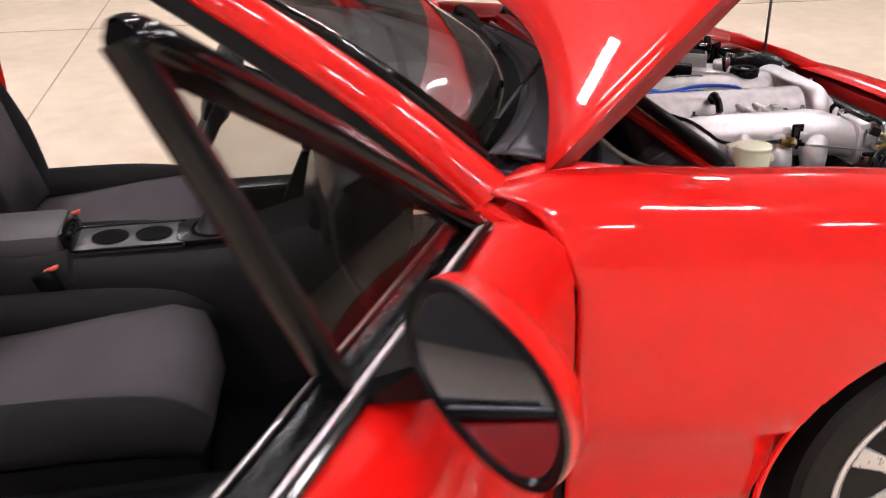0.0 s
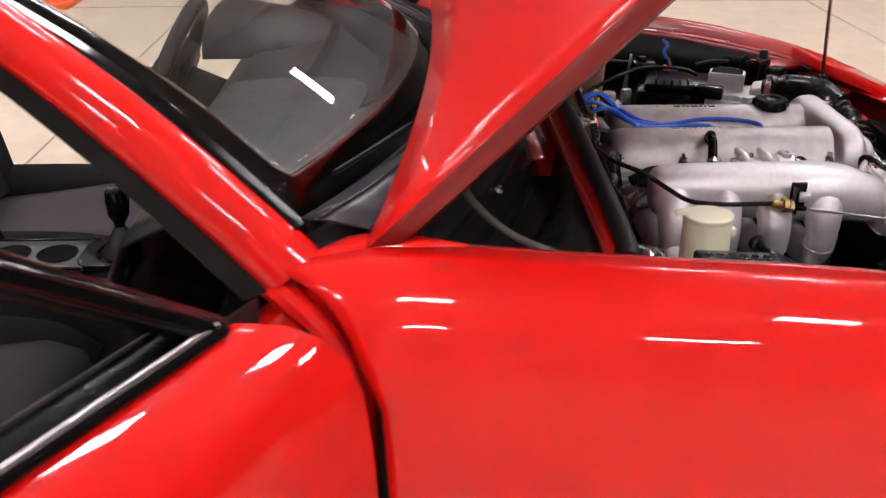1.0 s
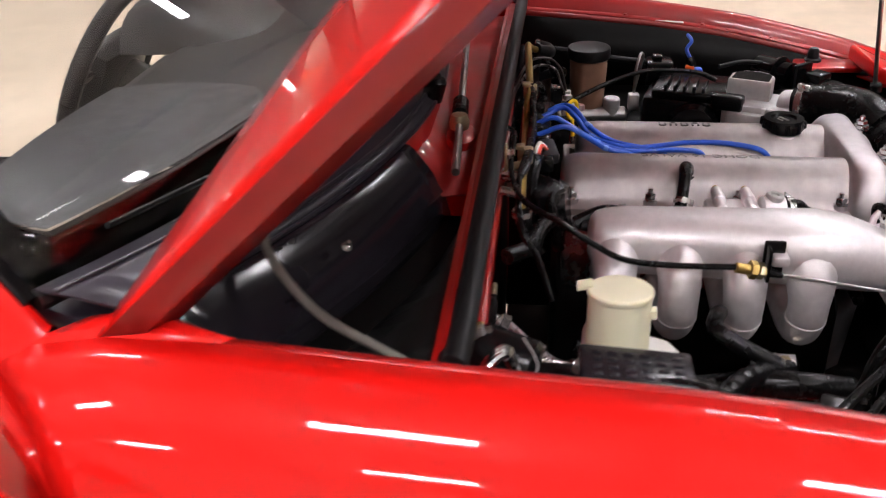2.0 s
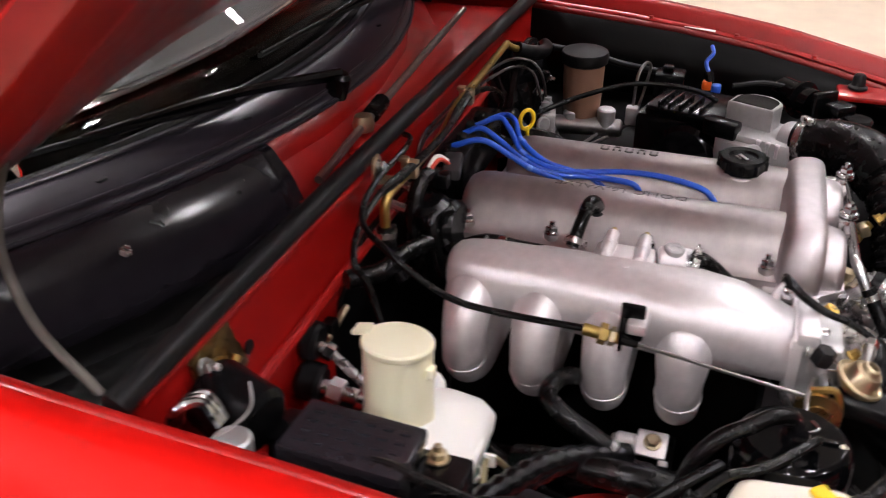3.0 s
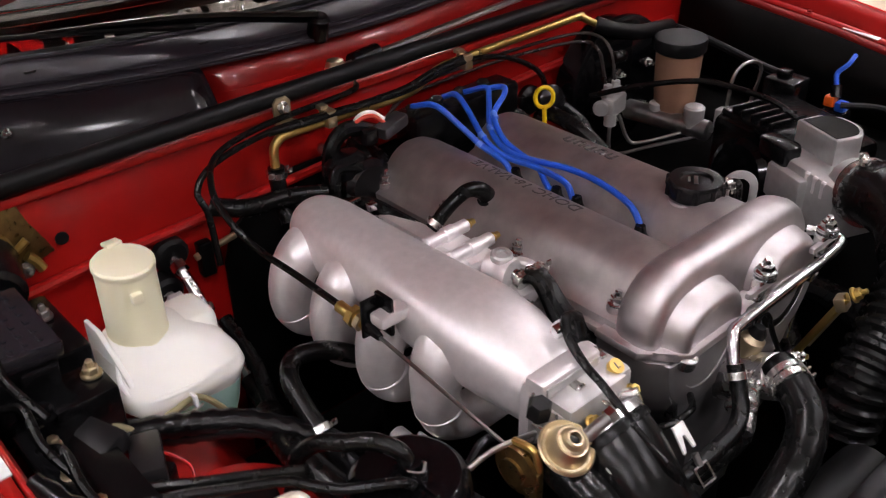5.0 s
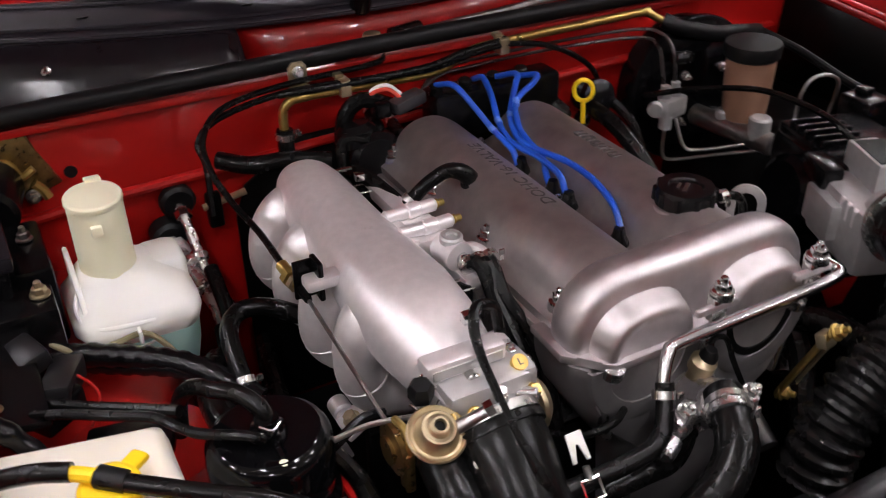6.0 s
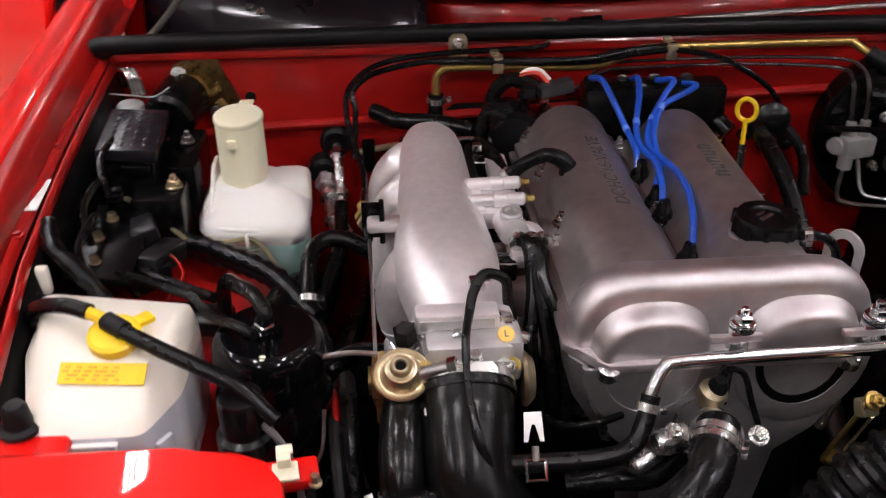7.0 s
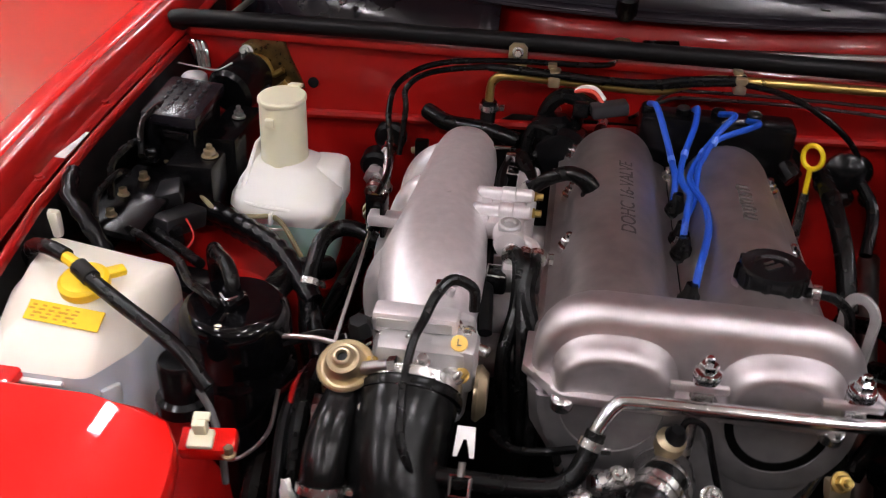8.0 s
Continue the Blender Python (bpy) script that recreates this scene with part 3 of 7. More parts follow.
# ---- rest of the shell: tub, sills, rear body, nose ----
part("floor_pan", box((0, -0.9, 0.19), (1.56, 1.75, 0.04)), CARPET, car, "black carpeted floor pan")
for s in (-1, 1):
    part("sill", box((s * 0.765, -0.93, 0.27), (0.13, 1.22, 0.20), 0.03), RED, car, "glossy red door sill")
    part("inner_sill", box((s * 0.690, -0.93, 0.285), (0.03, 1.16, 0.19), 0.01), CARPET, car, "black carpeted inner sill")
    part("sill_plate", box((s * 0.742, -0.93, 0.374), (0.10, 1.0, 0.006), 0.002), BLACK, car, "black scuff plate")
    part("jamb_corner", tube([(s * 0.700, -0.475, 0.872), (s * 0.738, -0.432, 0.862), (s * 0.775, -0.395, 0.848), (s * 0.803, -0.363, 0.830), (s * 0.820, -0.338, 0.795), (s * 0.824, -0.325, 0.72)], [0.020, 0.019, 0.017, 0.015, 0.013, 0.011], 10), RED, car, "red painted pillar foot")
    part("door_gap", box((s * 0.815, -0.286, 0.50), (0.012, 0.04, 0.70)), RUBBERM, car, "black door gap")
    part("cowl_corner", box((s * 0.660, -0.375, 0.888), (0.06, 0.11, 0.026), 0.01, rot=(-6, 0, s * -18)), COWL, car, "grey-black plastic cowl end")
    part("door_jamb", prism([(-0.44, 0.22), (-0.31, 0.22), (-0.31, 0.86), (-0.37, 0.885), (-0.46, 0.80), (-0.47, 0.5)], "x", s * 0.68, s * 0.76, 0.015), RED, car, "red painted door jamb")
    part("kick_panel", prism([(-0.75, 0.22), (-0.44, 0.22), (-0.44, 0.82), (-0.50, 0.82), (-0.62, 0.5)], "x", s * 0.66, s * 0.69, 0.006), CARPET, car)
    rows = []
    for y, z, hw in ((-1.46, 0.90, 0.84), (-1.8, 0.90, 0.84), (-2.2, 0.87, 0.80), (-2.6, 0.80, 0.70)):
        rows.append([(s * hw * k, y, z - d) for k, d in ((0.82, 0.0), (0.93, 0.02), (0.99, 0.09), (1.02, 0.2), (1.0, 0.4), (0.95, 0.62))])
    sheet(rows, 0.004, RED, "rear_fender", car)
sheet([[(x, y, z - 0.03 * abs(x)) for x in (-0.68, -0.3, 0.3, 0.68)] for y, z in ((-1.75, 0.92), (-2.2, 0.90), (-2.6, 0.82))], 0.004, RED, "boot_lid", car)
sheet([[(x, y, z) for x in (-0.70, 0, 0.70)] for y, z in ((-2.6, 0.82), (-2.7, 0.6), (-2.65, 0.25))], 0.004, RED, "rear_panel", car)
part("rear_bulkhead", box((0, -1.5, 0.5), (1.5, 0.05, 0.66), 0.02), CARPET, car)
part("folded_soft_top", box((0, -1.66, 0.90), (1.3, 0.26, 0.10), 0.045), VINYL, car, "folded black soft top")
sheet([[(u * hw, y - 0.10 * abs(u) ** 3, z - 0.02 * abs(u) ** 2) for u in [k / 8 - 1 for k in range(17)]] for y, z, hw in ((0.84, 0.745, 0.66), (0.98, 0.735, 0.68), (1.10, 0.69, 0.66), (1.16, 0.60, 0.66), (1.16, 0.40, 0.66), (1.10, 0.25, 0.64))], 0.004, RED, "nose", car, "red front nose panel")
for s in (-1, 1):
    # closed pop-up headlight lid with rounded corners
    out = [(s * x, y) for x, y in ((0.640, 0.712), (0.50, 0.722), (0.452, 0.728), (0.428, 0.738), (0.415, 0.756), (0.410, 0.78), (0.405, 0.95), (0.44, 0.985), (0.60, 0.95), (0.655, 0.90), (0.668, 0.76), (0.660, 0.722))]
    bm = prism(out, "z", 0.775, 0.806, 0.006)
    for v in bm.verts:
        v.co.z -= 0.20 * (v.co.y - 0.712) + 0.42 * max(0, v.co.y - 0.74) ** 1.5 + 0.04 * max(0, abs(v.co.x) - 0.45)
    part("headlight_lid", bm, RED, car, "bright red closed headlight lid")


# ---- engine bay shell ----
# the bay's reds are darkened to stand for shade under the hood
part("firewall", box((0, -0.012, 0.60), (1.40, 0.02, 0.54)), REDSHADE, car, "red painted firewall")
# black sheet added to darken the firewall behind the engine
part("firewall_pad", prism([(0.315, 0.34), (0.315, 0.68), (0.298, 0.725), (0.25, 0.758), (0.215, 0.78), (-0.165, 0.782), (-0.195, 0.760), (-0.205, 0.70), (-0.215, 0.34)], "y", -0.001, 0.0045, 0.001), DARK, car, "black sheet added over the lower firewall")
part("firewall_crease", tube([(0.66, 0.004, 0.74), (0.5, 0.006, 0.755), (0.3, 0.006, 0.762), (0.0, 0.006, 0.775), (-0.4, 0.006, 0.79), (-0.66, 0.004, 0.79)], 0.007, 8), REDSHADE, car)
part("cowl_seal", tube([(0.70, -0.004, 0.872), (0.685, 0.004, 0.884), (0.35, 0.006, 0.889), (0, 0.008, 0.890), (-0.35, 0.010, 0.889), (-0.685, 0.012, 0.884), (-0.70, 0.0, 0.870)], 0.0128, 12), RUBBERM, car, "black rubber cowl weatherstrip")
for x, z, r in ((-0.272, 0.740, 0.026), (-0.268, 0.699, 0.014), (-0.300, 0.700, 0.012), (-0.232, 0.716, 0.010)):
    part("firewall_grommet", lathe([(r, -0.002), (r, 0.006), (r * 0.8, 0.012), (r * 0.45, 0.016), (0, 0.016)], (x, 0.0, z), (0, 1, 0), 20), RUBBER, car, "black rubber firewall grommet")
part("cowl_lip", box((0, -0.004, 0.866), (1.38, 0.024, 0.012), 0.003), REDSHADE, car)
for s in (-1, 1):
    rows = []
    for y in (-0.01, 0.15, 0.3, 0.45, 0.6, 0.72, 0.82):
        x0 = 0.700 - taper(y)
        rows.append([(s * x0, y, crest(y) - 0.034), (s * (x0 - 0.006), y, crest(y) - 0.044), (s * (x0 - 0.02), y, 0.69), (s * (x0 - 0.19), y, 0.655), (s * (x0 - 0.24), y, 0.60), (s * (x0 - 0.27), y, 0.25)])
    # flange red is darkened for shade, further on the driver's side
    sheet([r[:2] for r in rows], 0.004, REDSHADE if s > 0 else REDDEEP, "inner_flange", car, "inner fender flange, its red darkened as shade", 60)
    # walls and driver's shelf are black where red panels lie in deep shade
    sheet([r[1:3] for r in rows], 0.004, DARK, "inner_fender", car, "inner fender, black in place of shade on its red", 60)
    sheet([r[2:] for r in rows], 0.004, REDSHADE if s > 0 else DARK, "bay_shelf", car, "inner fender shelf low in the bay", 60)
    part("strut_tower", lathe([(0.105, -0.2), (0.085, 0.0), (0.075, 0.012), (0.04, 0.015), (0, 0.015)], (s * 0.53, 0.385, 0.66), (s * -0.12, -0.1, 1), 28), REDSHADE, car, "red strut tower, colour darkened as shade")
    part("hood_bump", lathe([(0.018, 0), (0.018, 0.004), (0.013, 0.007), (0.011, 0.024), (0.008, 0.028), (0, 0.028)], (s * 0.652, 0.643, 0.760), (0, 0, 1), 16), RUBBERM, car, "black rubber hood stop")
    # on the driver's side a darkened red stands for the hood's shade
    part("bump_shelf", box((s * 0.642, 0.672, 0.752), (0.07, 0.13, 0.012), 0.005), RED if s > 0 else REDSHADE, car)
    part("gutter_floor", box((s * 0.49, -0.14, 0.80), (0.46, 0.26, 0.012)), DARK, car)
part("radiator_support", box((0, 0.86, 0.70), (1.1, 0.05, 0.06), 0.012), REDSHADE, car, "red radiator support bar")
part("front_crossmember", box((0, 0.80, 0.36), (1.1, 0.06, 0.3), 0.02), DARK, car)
part("undertray", box((0, 0.42, 0.20), (1.1, 0.85, 0.02)), DARK, car, "near-black underside of the bay")
t = thing("radiator", "black radiator with aluminium core behind the nose", "radiator", (0, 0.80, 0.5))
part("core", box((0, 0.80, 0.48), (0.62, 0.03, 0.36)), STEEL, t)
part("top_tank", box((0, 0.80, 0.685), (0.66, 0.05, 0.05), 0.015), BLACK, t)

# ---- cowl behind the engine bay ----
def cowl_y(x, k):
    return -0.185 - 0.21 * (abs(x) / 0.7) ** 2 + k


xs = [0.70 - 1.4 * i / 28 for i in range(29)]
panel = sheet([[(x, cowl_y(x, 0.0), 0.930) for x in xs], [(x, cowl_y(x, 0.035), 0.926) for x in xs], [(x, cowl_y(x, 0.085), 0.914) for x in xs], [(x, cowl_y(x, 0.098), 0.905) for x in xs]], 0.004, COWL, "cowl_panel", car, "grey-black plastic cowl panel")
for x in (0.218, 0.433, -0.22, -0.43):
    y = cowl_y(x, 0.052)
    part("cowl_plug", lathe([(0.009, 0), (0.008, 0.0025), (0, 0.003)], (x, y, 0.921), (0, -0.22, 1), 16), RUBBERM, panel, "grey round plug")
x2 = [0.70, 0.65, 0.6, 0.55, 0.5, 0.45, 0.4, 0.36, 0.32, 0.28, 0.25]
sheet([*[[(x, min(-0.014, cowl_y(x, k)), z) for x in x2] for k, z in ((0.098, 0.905), (0.105, 0.9035), (0.110, 0.900), (0.132, 0.870), (0.138, 0.860), (0.144, 0.845), (0.153, 0.83), (0.160, 0.80))]], 0.003, COWLG, "cowl_box", car, "satin black plastic heater air box", 50)
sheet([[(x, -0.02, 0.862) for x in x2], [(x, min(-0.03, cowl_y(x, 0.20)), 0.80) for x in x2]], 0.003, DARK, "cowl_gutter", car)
x3 = [0.26, 0.1, -0.1, -0.3, -0.5, -0.70]
# trough red is darkened in place of the shade it lies in
sheet([[(x, cowl_y(x, 0.085), 0.905) for x in x3], [(x, cowl_y(x, 0.09), 0.86) for x in x3], [(x, -0.06 if abs(x) < 0.4 else cowl_y(x, 0.15), 0.835) for x in x3], [(x, -0.015, 0.84) for x in x3]], 0.003, REDSHADE, "cowl_trough", car, "red cowl trough, colour darkened as shade")
part("trough_pad", lathe([(0.05, 0), (0.045, 0.01), (0.03, 0.015), (0, 0.016)], (0.06, -0.055, 0.84), (0, 0.1, 1), 24, sx=1.0, sy=0.5), REDSHADE, car)


for k, z, r in ((0.022, 0.9305, 0.0028), (0.083, 0.917, 0.0035), (0.098, 0.907, 0.0030)):
    part("cowl_ridge", tube([(x, cowl_y(x, k), z) for x in xs[::2]], r, 8, 2), COWL, panel, "black moulded ridge")
for x in (0.50,):
    part("cowl_clip", lathe([(0.007, 0), (0.006, 0.003), (0.003, 0.004), (0.003, 0.008), (0, 0.009)], (x, cowl_y(x, 0.150), 0.880), (0, 0.5, 1), 10), ZINC, panel, "small bright clip")


def wiper(x, y, z, tip):
    t = thing("windshield_wiper", "black windshield wiper parked on the glass", "windshield wiper", (x, y, z))
    part("pivot", lathe([(0.016, -0.02), (0.016, 0.01), (0.011, 0.016), (0.0, 0.018)], (x, y, z), (0, 0.3, 1), 16), BLACK, t)
    p, q = Vector((x, y, z + 0.012)), Vector(tip)
    part("arm", tube([p, p.lerp(q, 0.3) + Vector((0, 0, 0.012)), p.lerp(q, 0.62) + Vector((0, 0, 0.006))], [0.014, 0.011, 0.006], 8, flat=0.5), BLACK, t)
    d = (q - p).normalized()
    part("blade", tube([p.lerp(q, 0.28), p.lerp(q, 0.62) + Vector((0, 0.0, 0.004)), q], 0.006, 8, flat=0.6), RUBBERM, t)


wiper(0.068, -0.092, 0.926, (0.60, -0.362, 0.950))
wiper(-0.46, -0.190, 0.925, (0.06, -0.215, 0.950))
t = thing("wiper_linkage", "steel wiper linkage rod in the red cowl trough", "wiper linkage", (0, -0.06, 0.87))
part("link_rod", tube([(0.24, -0.045, 0.862), (0.0, -0.06, 0.872), (-0.5, -0.09, 0.885)], 0.006, 8), STEEL, t)
part("link_joint", lathe([(0.014, -0.01), (0.016, 0), (0.012, 0.012), (0, 0.014)], (0.07, -0.056, 0.872), (0, 0, 1), 14), PALEGOLD, t)
part("link_boot", tube([(0.04, -0.058, 0.872), (-0.01, -0.061, 0.875)], 0.013, 10), RUBBER, t)
t = thing("washer_hose", "thin grey rubber washer hose looping up to the hood", "washer hose", (0.66, -0.06, 0.85))
part("hose", tube([(0.69, -0.01, 0.835), (0.672, -0.06, 0.855), (0.640, -0.14, 0.880), (0.605, -0.195, 0.925), (0.582, -0.205, 0.975), (0.580, -0.185, 1.02), (0.588, -0.165, 1.045)], 0.0050, 10), mat("grey_hose", (0.11, 0.10, 0.085), 0.6), t)


# ---- engine ----
eng = thing("engine", "silver twin-cam four-cylinder engine with dark cast cam cover", "engine", (0, 0.3, 0.4))
part("engine_block", box((0.0, 0.31, 0.45), (0.30, 0.44, 0.36), 0.03), DARK, eng, "near-black engine block")
part("cylinder_head", box((0.0, 0.315, 0.69), (0.27, 0.42, 0.13), 0.01), ALUR, eng, "rough grey cylinder head")
CAMZ = 0.769


def cam_tunnel(x, y0, y1, r=0.054):
    prof = [(-r - 0.016, CAMZ - 0.014), (-r - 0.016, CAMZ - 0.004), (-r - 0.004, CAMZ + 0.002)]
    prof += [(r * math.cos(radians(a)), CAMZ + r * math.sin(radians(a))) for a in range(170, 5, -12)]
    prof += [(r + 0.004, CAMZ + 0.002), (r + 0.016, CAMZ - 0.004), (r + 0.016, CAMZ - 0.014)]

    def ring(y, k):
        return [(x + px * (k if pz > CAMZ + 0.003 else 1), y, CAMZ + (pz - CAMZ) * (k if pz > CAMZ + 0.003 else 1)) for px, pz in prof]
    return loft([ring(y0, 0.72), ring(y0 + 0.004, 0.86), ring(y0 + 0.014, 0.96), ring(y0 + 0.03, 1.0), ring(y1, 1.0)])


cover = part("cam_cover", cam_tunnel(0.072, 0.100, 0.545), ALUD, eng, "dark grey cast aluminium cam cover", 40)
part("cam_tunnel", cam_tunnel(-0.070, 0.125, 0.545), ALUD, cover, "", 40)
part("plug_valley", box((0.0, 0.32, 0.752), (0.06, 0.42, 0.02)), DARK, cover, "near-black plug valley")
part("cover_flange", box((0, 0.32, 0.750), (0.30, 0.43, 0.010), 0.004), ALUD, cover)


def cover_outline(w, top, r):
    out = [(-w, 0.755)]
    out += [(-w + r - r * math.cos(radians(a)), top - r + r * math.sin(radians(a))) for a in range(0, 91, 15)]
    out += [(w - r + r * math.sin(radians(a)), top - r + r * math.cos(radians(a))) for a in range(0, 91, 15)]
    return out + [(w, 0.755)]


rings = []
for y, w, top, r in ((0.512, 0.136, 0.812, 0.050), (0.516, 0.144, 0.823, 0.056), (0.523, 0.148, 0.829, 0.059), (0.531, 0.1505, 0.8325, 0.060), (0.546, 0.1515, 0.834, 0.060), (0.554, 0.1508, 0.8330, 0.060), (0.560, 0.149, 0.8300, 0.058), (0.5640, 0.146, 0.8250, 0.055), (0.5660, 0.142, 0.819, 0.052), (0.5665, 0.136, 0.810, 0.047), (0.5665, 0.120, 0.790, 0.040)):
    rings.append([(x - 0.002, y, z) for x, z in cover_outline(w, top, r)])
part("front_cover", loft(rings), ALUF, cover, "satin cast front of the cam cover", 75)
for x in (0.073, -0.077):
    def disc(r, y, zc=0.757):
        return [(x + r * math.copysign(abs(math.cos(radians(a))) ** 0.8, math.cos(radians(a))), y, zc + r * 0.90 * math.sin(radians(a)) ** 0.80) for a in range(0, 181, 12)]
    part("cam_bulge", loft([disc(0.0640, 0.560), disc(0.0595, 0.5655), disc(0.0570, 0.572), disc(0.0555, 0.580), disc(0.0535, 0.5855), disc(0.0505, 0.5900), disc(0.0470, 0.5920), disc(0.0430, 0.5918), disc(0.0390, 0.5903), disc(0.034, 0.5890), disc(0.02, 0.5885), disc(0.004, 0.5885)]), ALUF, cover, "", 75)
part("front_flange", prism([(-0.156, 0.50), (0.156, 0.50), (0.158, 0.556), (0.147, 0.568), (0.138, 0.572), (0.131, 0.587), (0.119, 0.596), (0.02, 0.596), (0.008, 0.586), (-0.012, 0.586), (-0.022, 0.596), (-0.125, 0.596), (-0.137, 0.587), (-0.146, 0.570), (-0.158, 0.556)], "z", 0.748, 0.758, 0.0025), ALUF, cover)
tc = part("timing_cover", loft([[(x, y, z) for x, y in ((-w, 0.50), (w, 0.50), (w, yf - 0.02), (w - 0.015, yf), (-w + 0.015, yf), (-w, yf - 0.02))] for w, yf, z in ((0.152, 0.584, 0.747), (0.146, 0.584, 0.70), (0.120, 0.584, 0.655), (0.085, 0.58, 0.62), (0.07, 0.57, 0.45))]), ALUT, eng, "dull silver upper timing belt cover", 40)
for x in (0.073, -0.077):
    def disc2(r, y):
        return [(x + r * 1.06 * math.cos(radians(a)), y, 0.747 + r * 1.25 * math.sin(radians(a))) for a in range(180, 361, 12)]
    part("pulley_bulge", loft([disc2(0.066, 0.580), disc2(0.0645, 0.5855), disc2(0.062, 0.587), disc2(0.046, 0.587), disc2(0.0455, 0.5855), disc2(0.02, 0.5855)]), ALUT, tc, "", 40)
    if x < 0:
        part("cover_gap", loft([disc2(0.0450, 0.5850), disc2(0.0448, 0.5868), disc2(0.0375, 0.5868), disc2(0.0370, 0.5850)]), DARK, tc, "black gap round the belt cover plate")
for p in ((0.128, 0.116), (0.128, 0.231), (0.128, 0.357), (0.128, 0.502), (-0.128, 0.165), (-0.128, 0.33), (-0.128, 0.50)):
    q = part("cover_ear", lathe([(0.015, 0), (0.013, 0.016), (0.011, 0.025)], (p[0] * 0.96, p[1], 0.752), (0, 0, 1), 16), ALUD, cover)
    bolt("cover_bolt", (p[0] * 0.96, p[1], 0.776), cover, 0.0085, CHROME)
for x, y in ((0.0, 0.135), (0.0, 0.49), (0.0, 0.32)):
    bolt("cover_bolt", (x, y, 0.764), cover, 0.007)
for x in (-0.003, -0.133):
    part("tube_bracket", box((x, 0.592, 0.782), (0.020, 0.013, 0.030), 0.003), ZINC, cover)
    part("tube_saddle", box((x + 0.004, 0.596, 0.785), (0.052, 0.007, 0.008), 0.002), ALUF, cover)
    part("washer", lathe([(0.0125, 0), (0.0125, 0.0018), (0.0085, 0.0022), (0.0085, 0.0045), (0.0125, 0.0048), (0.0125, 0.0066), (0.009, 0.007)], (x, 0.596, 0.7965), (0, 0, 1), 20), CHROME, cover)
    bolt("bracket_bolt", (x, 0.596, 0.8030), cover, 0.0088, CHROME)

# raised letters, read from the driver's side
turn = Matrix(((0, 1, 0, 0), (-1, 0, 0, 0), (0, 0, 1, 0), (0, 0, 0, 1)))
text("cover_lettering", "DOHC 16-VALVE", 0.0235, Matrix.Translation((0.062, 0.307, 0.8215)) @ Matrix.Rotation(radians(-9), 4, "Y") @ turn, TEXTM, cover)
for k in range(5):
    y = 0.333 - k * 0.0175
    bm = box((-0.070, y - 0.0045, 0.8228), (0.0145, 0.003, 0.0022), rot=(0, -8, 0))
    box((-0.070, y + 0.0045, 0.8228), (0.0145, 0.003, 0.0022), rot=(0, -8, 0), bm=bm)
    box((-0.070 + 0.006 * (-1) ** k, y, 0.8230), (0.004, 0.007, 0.0022), rot=(0, -8, 0), bm=bm)
    part("cover_emblem_bar", bm, TEXTM, cover)

# oil filler cap
oilcap = thing("oil_filler_cap", "round ribbed black oil filler cap on the cam cover", "oil cap", (-0.074, 0.455, 0.80))
part("filler_neck", lathe([(0.034, -0.03), (0.033, 0.012), (0.030, 0.016)], (-0.074, 0.455, 0.80), (0, 0, 1), 24), ALUD, oilcap)
bm = bmesh.new()
pr = [(0.028, 0.014), (0.0335, 0.016), (0.034, 0.030), (0.031, 0.036), (0.020, 0.036), (0.018, 0.033), (0.0, 0.033)]
lathe(pr, (-0.074, 0.455, 0.80), (0, 0, 1), 32, bm)
for k in range(10):
    a = 2 * math.pi * k / 10
    part("grip_rib", cyl((-0.074 + 0.032 * math.cos(a), 0.455 + 0.032 * math.sin(a), 0.818), (-0.074 + 0.0315 * math.cos(a), 0.455 + 0.0315 * math.sin(a), 0.833), 0.0045, 8), BLACK, oilcap)
part("cap_top", bm, BLACK, oilcap)
part("cap_mark", box((-0.074, 0.455, 0.8338), (0.020, 0.005, 0.0012), 0.0004, rot=(0, 0, 35)), STEEL, oilcap)
part("cap_mark", box((-0.070, 0.448, 0.8338), (0.012, 0.003, 0.0012), 0.0004, rot=(0, 0, 35)), STEEL, oilcap)
part("filler_rim", lathe([(0.033, 0.0), (0.0365, 0.002), (0.0372, 0.006), (0.0355, 0.009), (0.031, 0.010)], (-0.074, 0.455, 0.8055), (0, 0, 1), 32), ALUF, oilcap, "bare metal filler rim")

# lifting eye
eye = thing("lifting_eye", "grey steel engine lifting eye bolted to the head", "lifting eye", (-0.17, 0.48, 0.75))
def eye_arc(r):
    return [(0.464 + r * math.cos(radians(a)), 0.796 + r * math.sin(radians(a))) for a in range(0, 181, 15)]


ring = eye_arc(0.0215) + [(0.4425, 0.735), (0.4520, 0.735)] + eye_arc(0.0120)[::-1] + [(0.476, 0.735), (0.4855, 0.735)]
bm = prism(ring, "x", -0.0022, 0.0022, 0.0008)
bm.transform(Matrix.Translation((-0.163, 0.464, 0.0)) @ Matrix.Rotation(radians(38), 4, "Z") @ Matrix.Translation((0.0, -0.464, 0.0)))
part("eye_ring", bm, ALUG, eye)
part("eye_foot", box((-0.160, 0.464, 0.738), (0.022, 0.046, 0.012), 0.003, rot=(0, 0, 14)), ALUG, eye)
part("breather_hose", tube([(-0.100, 0.468, 0.816), (-0.116, 0.474, 0.820), (-0.134, 0.474, 0.815), (-0.150, 0.470, 0.798), (-0.158, 0.466, 0.77)], 0.0052, 10), RUBBER, eye)
clamp("hose_clip", (-0.114, 0.473, 0.820), (1, -0.3, -0.1), 0.0058, eye)

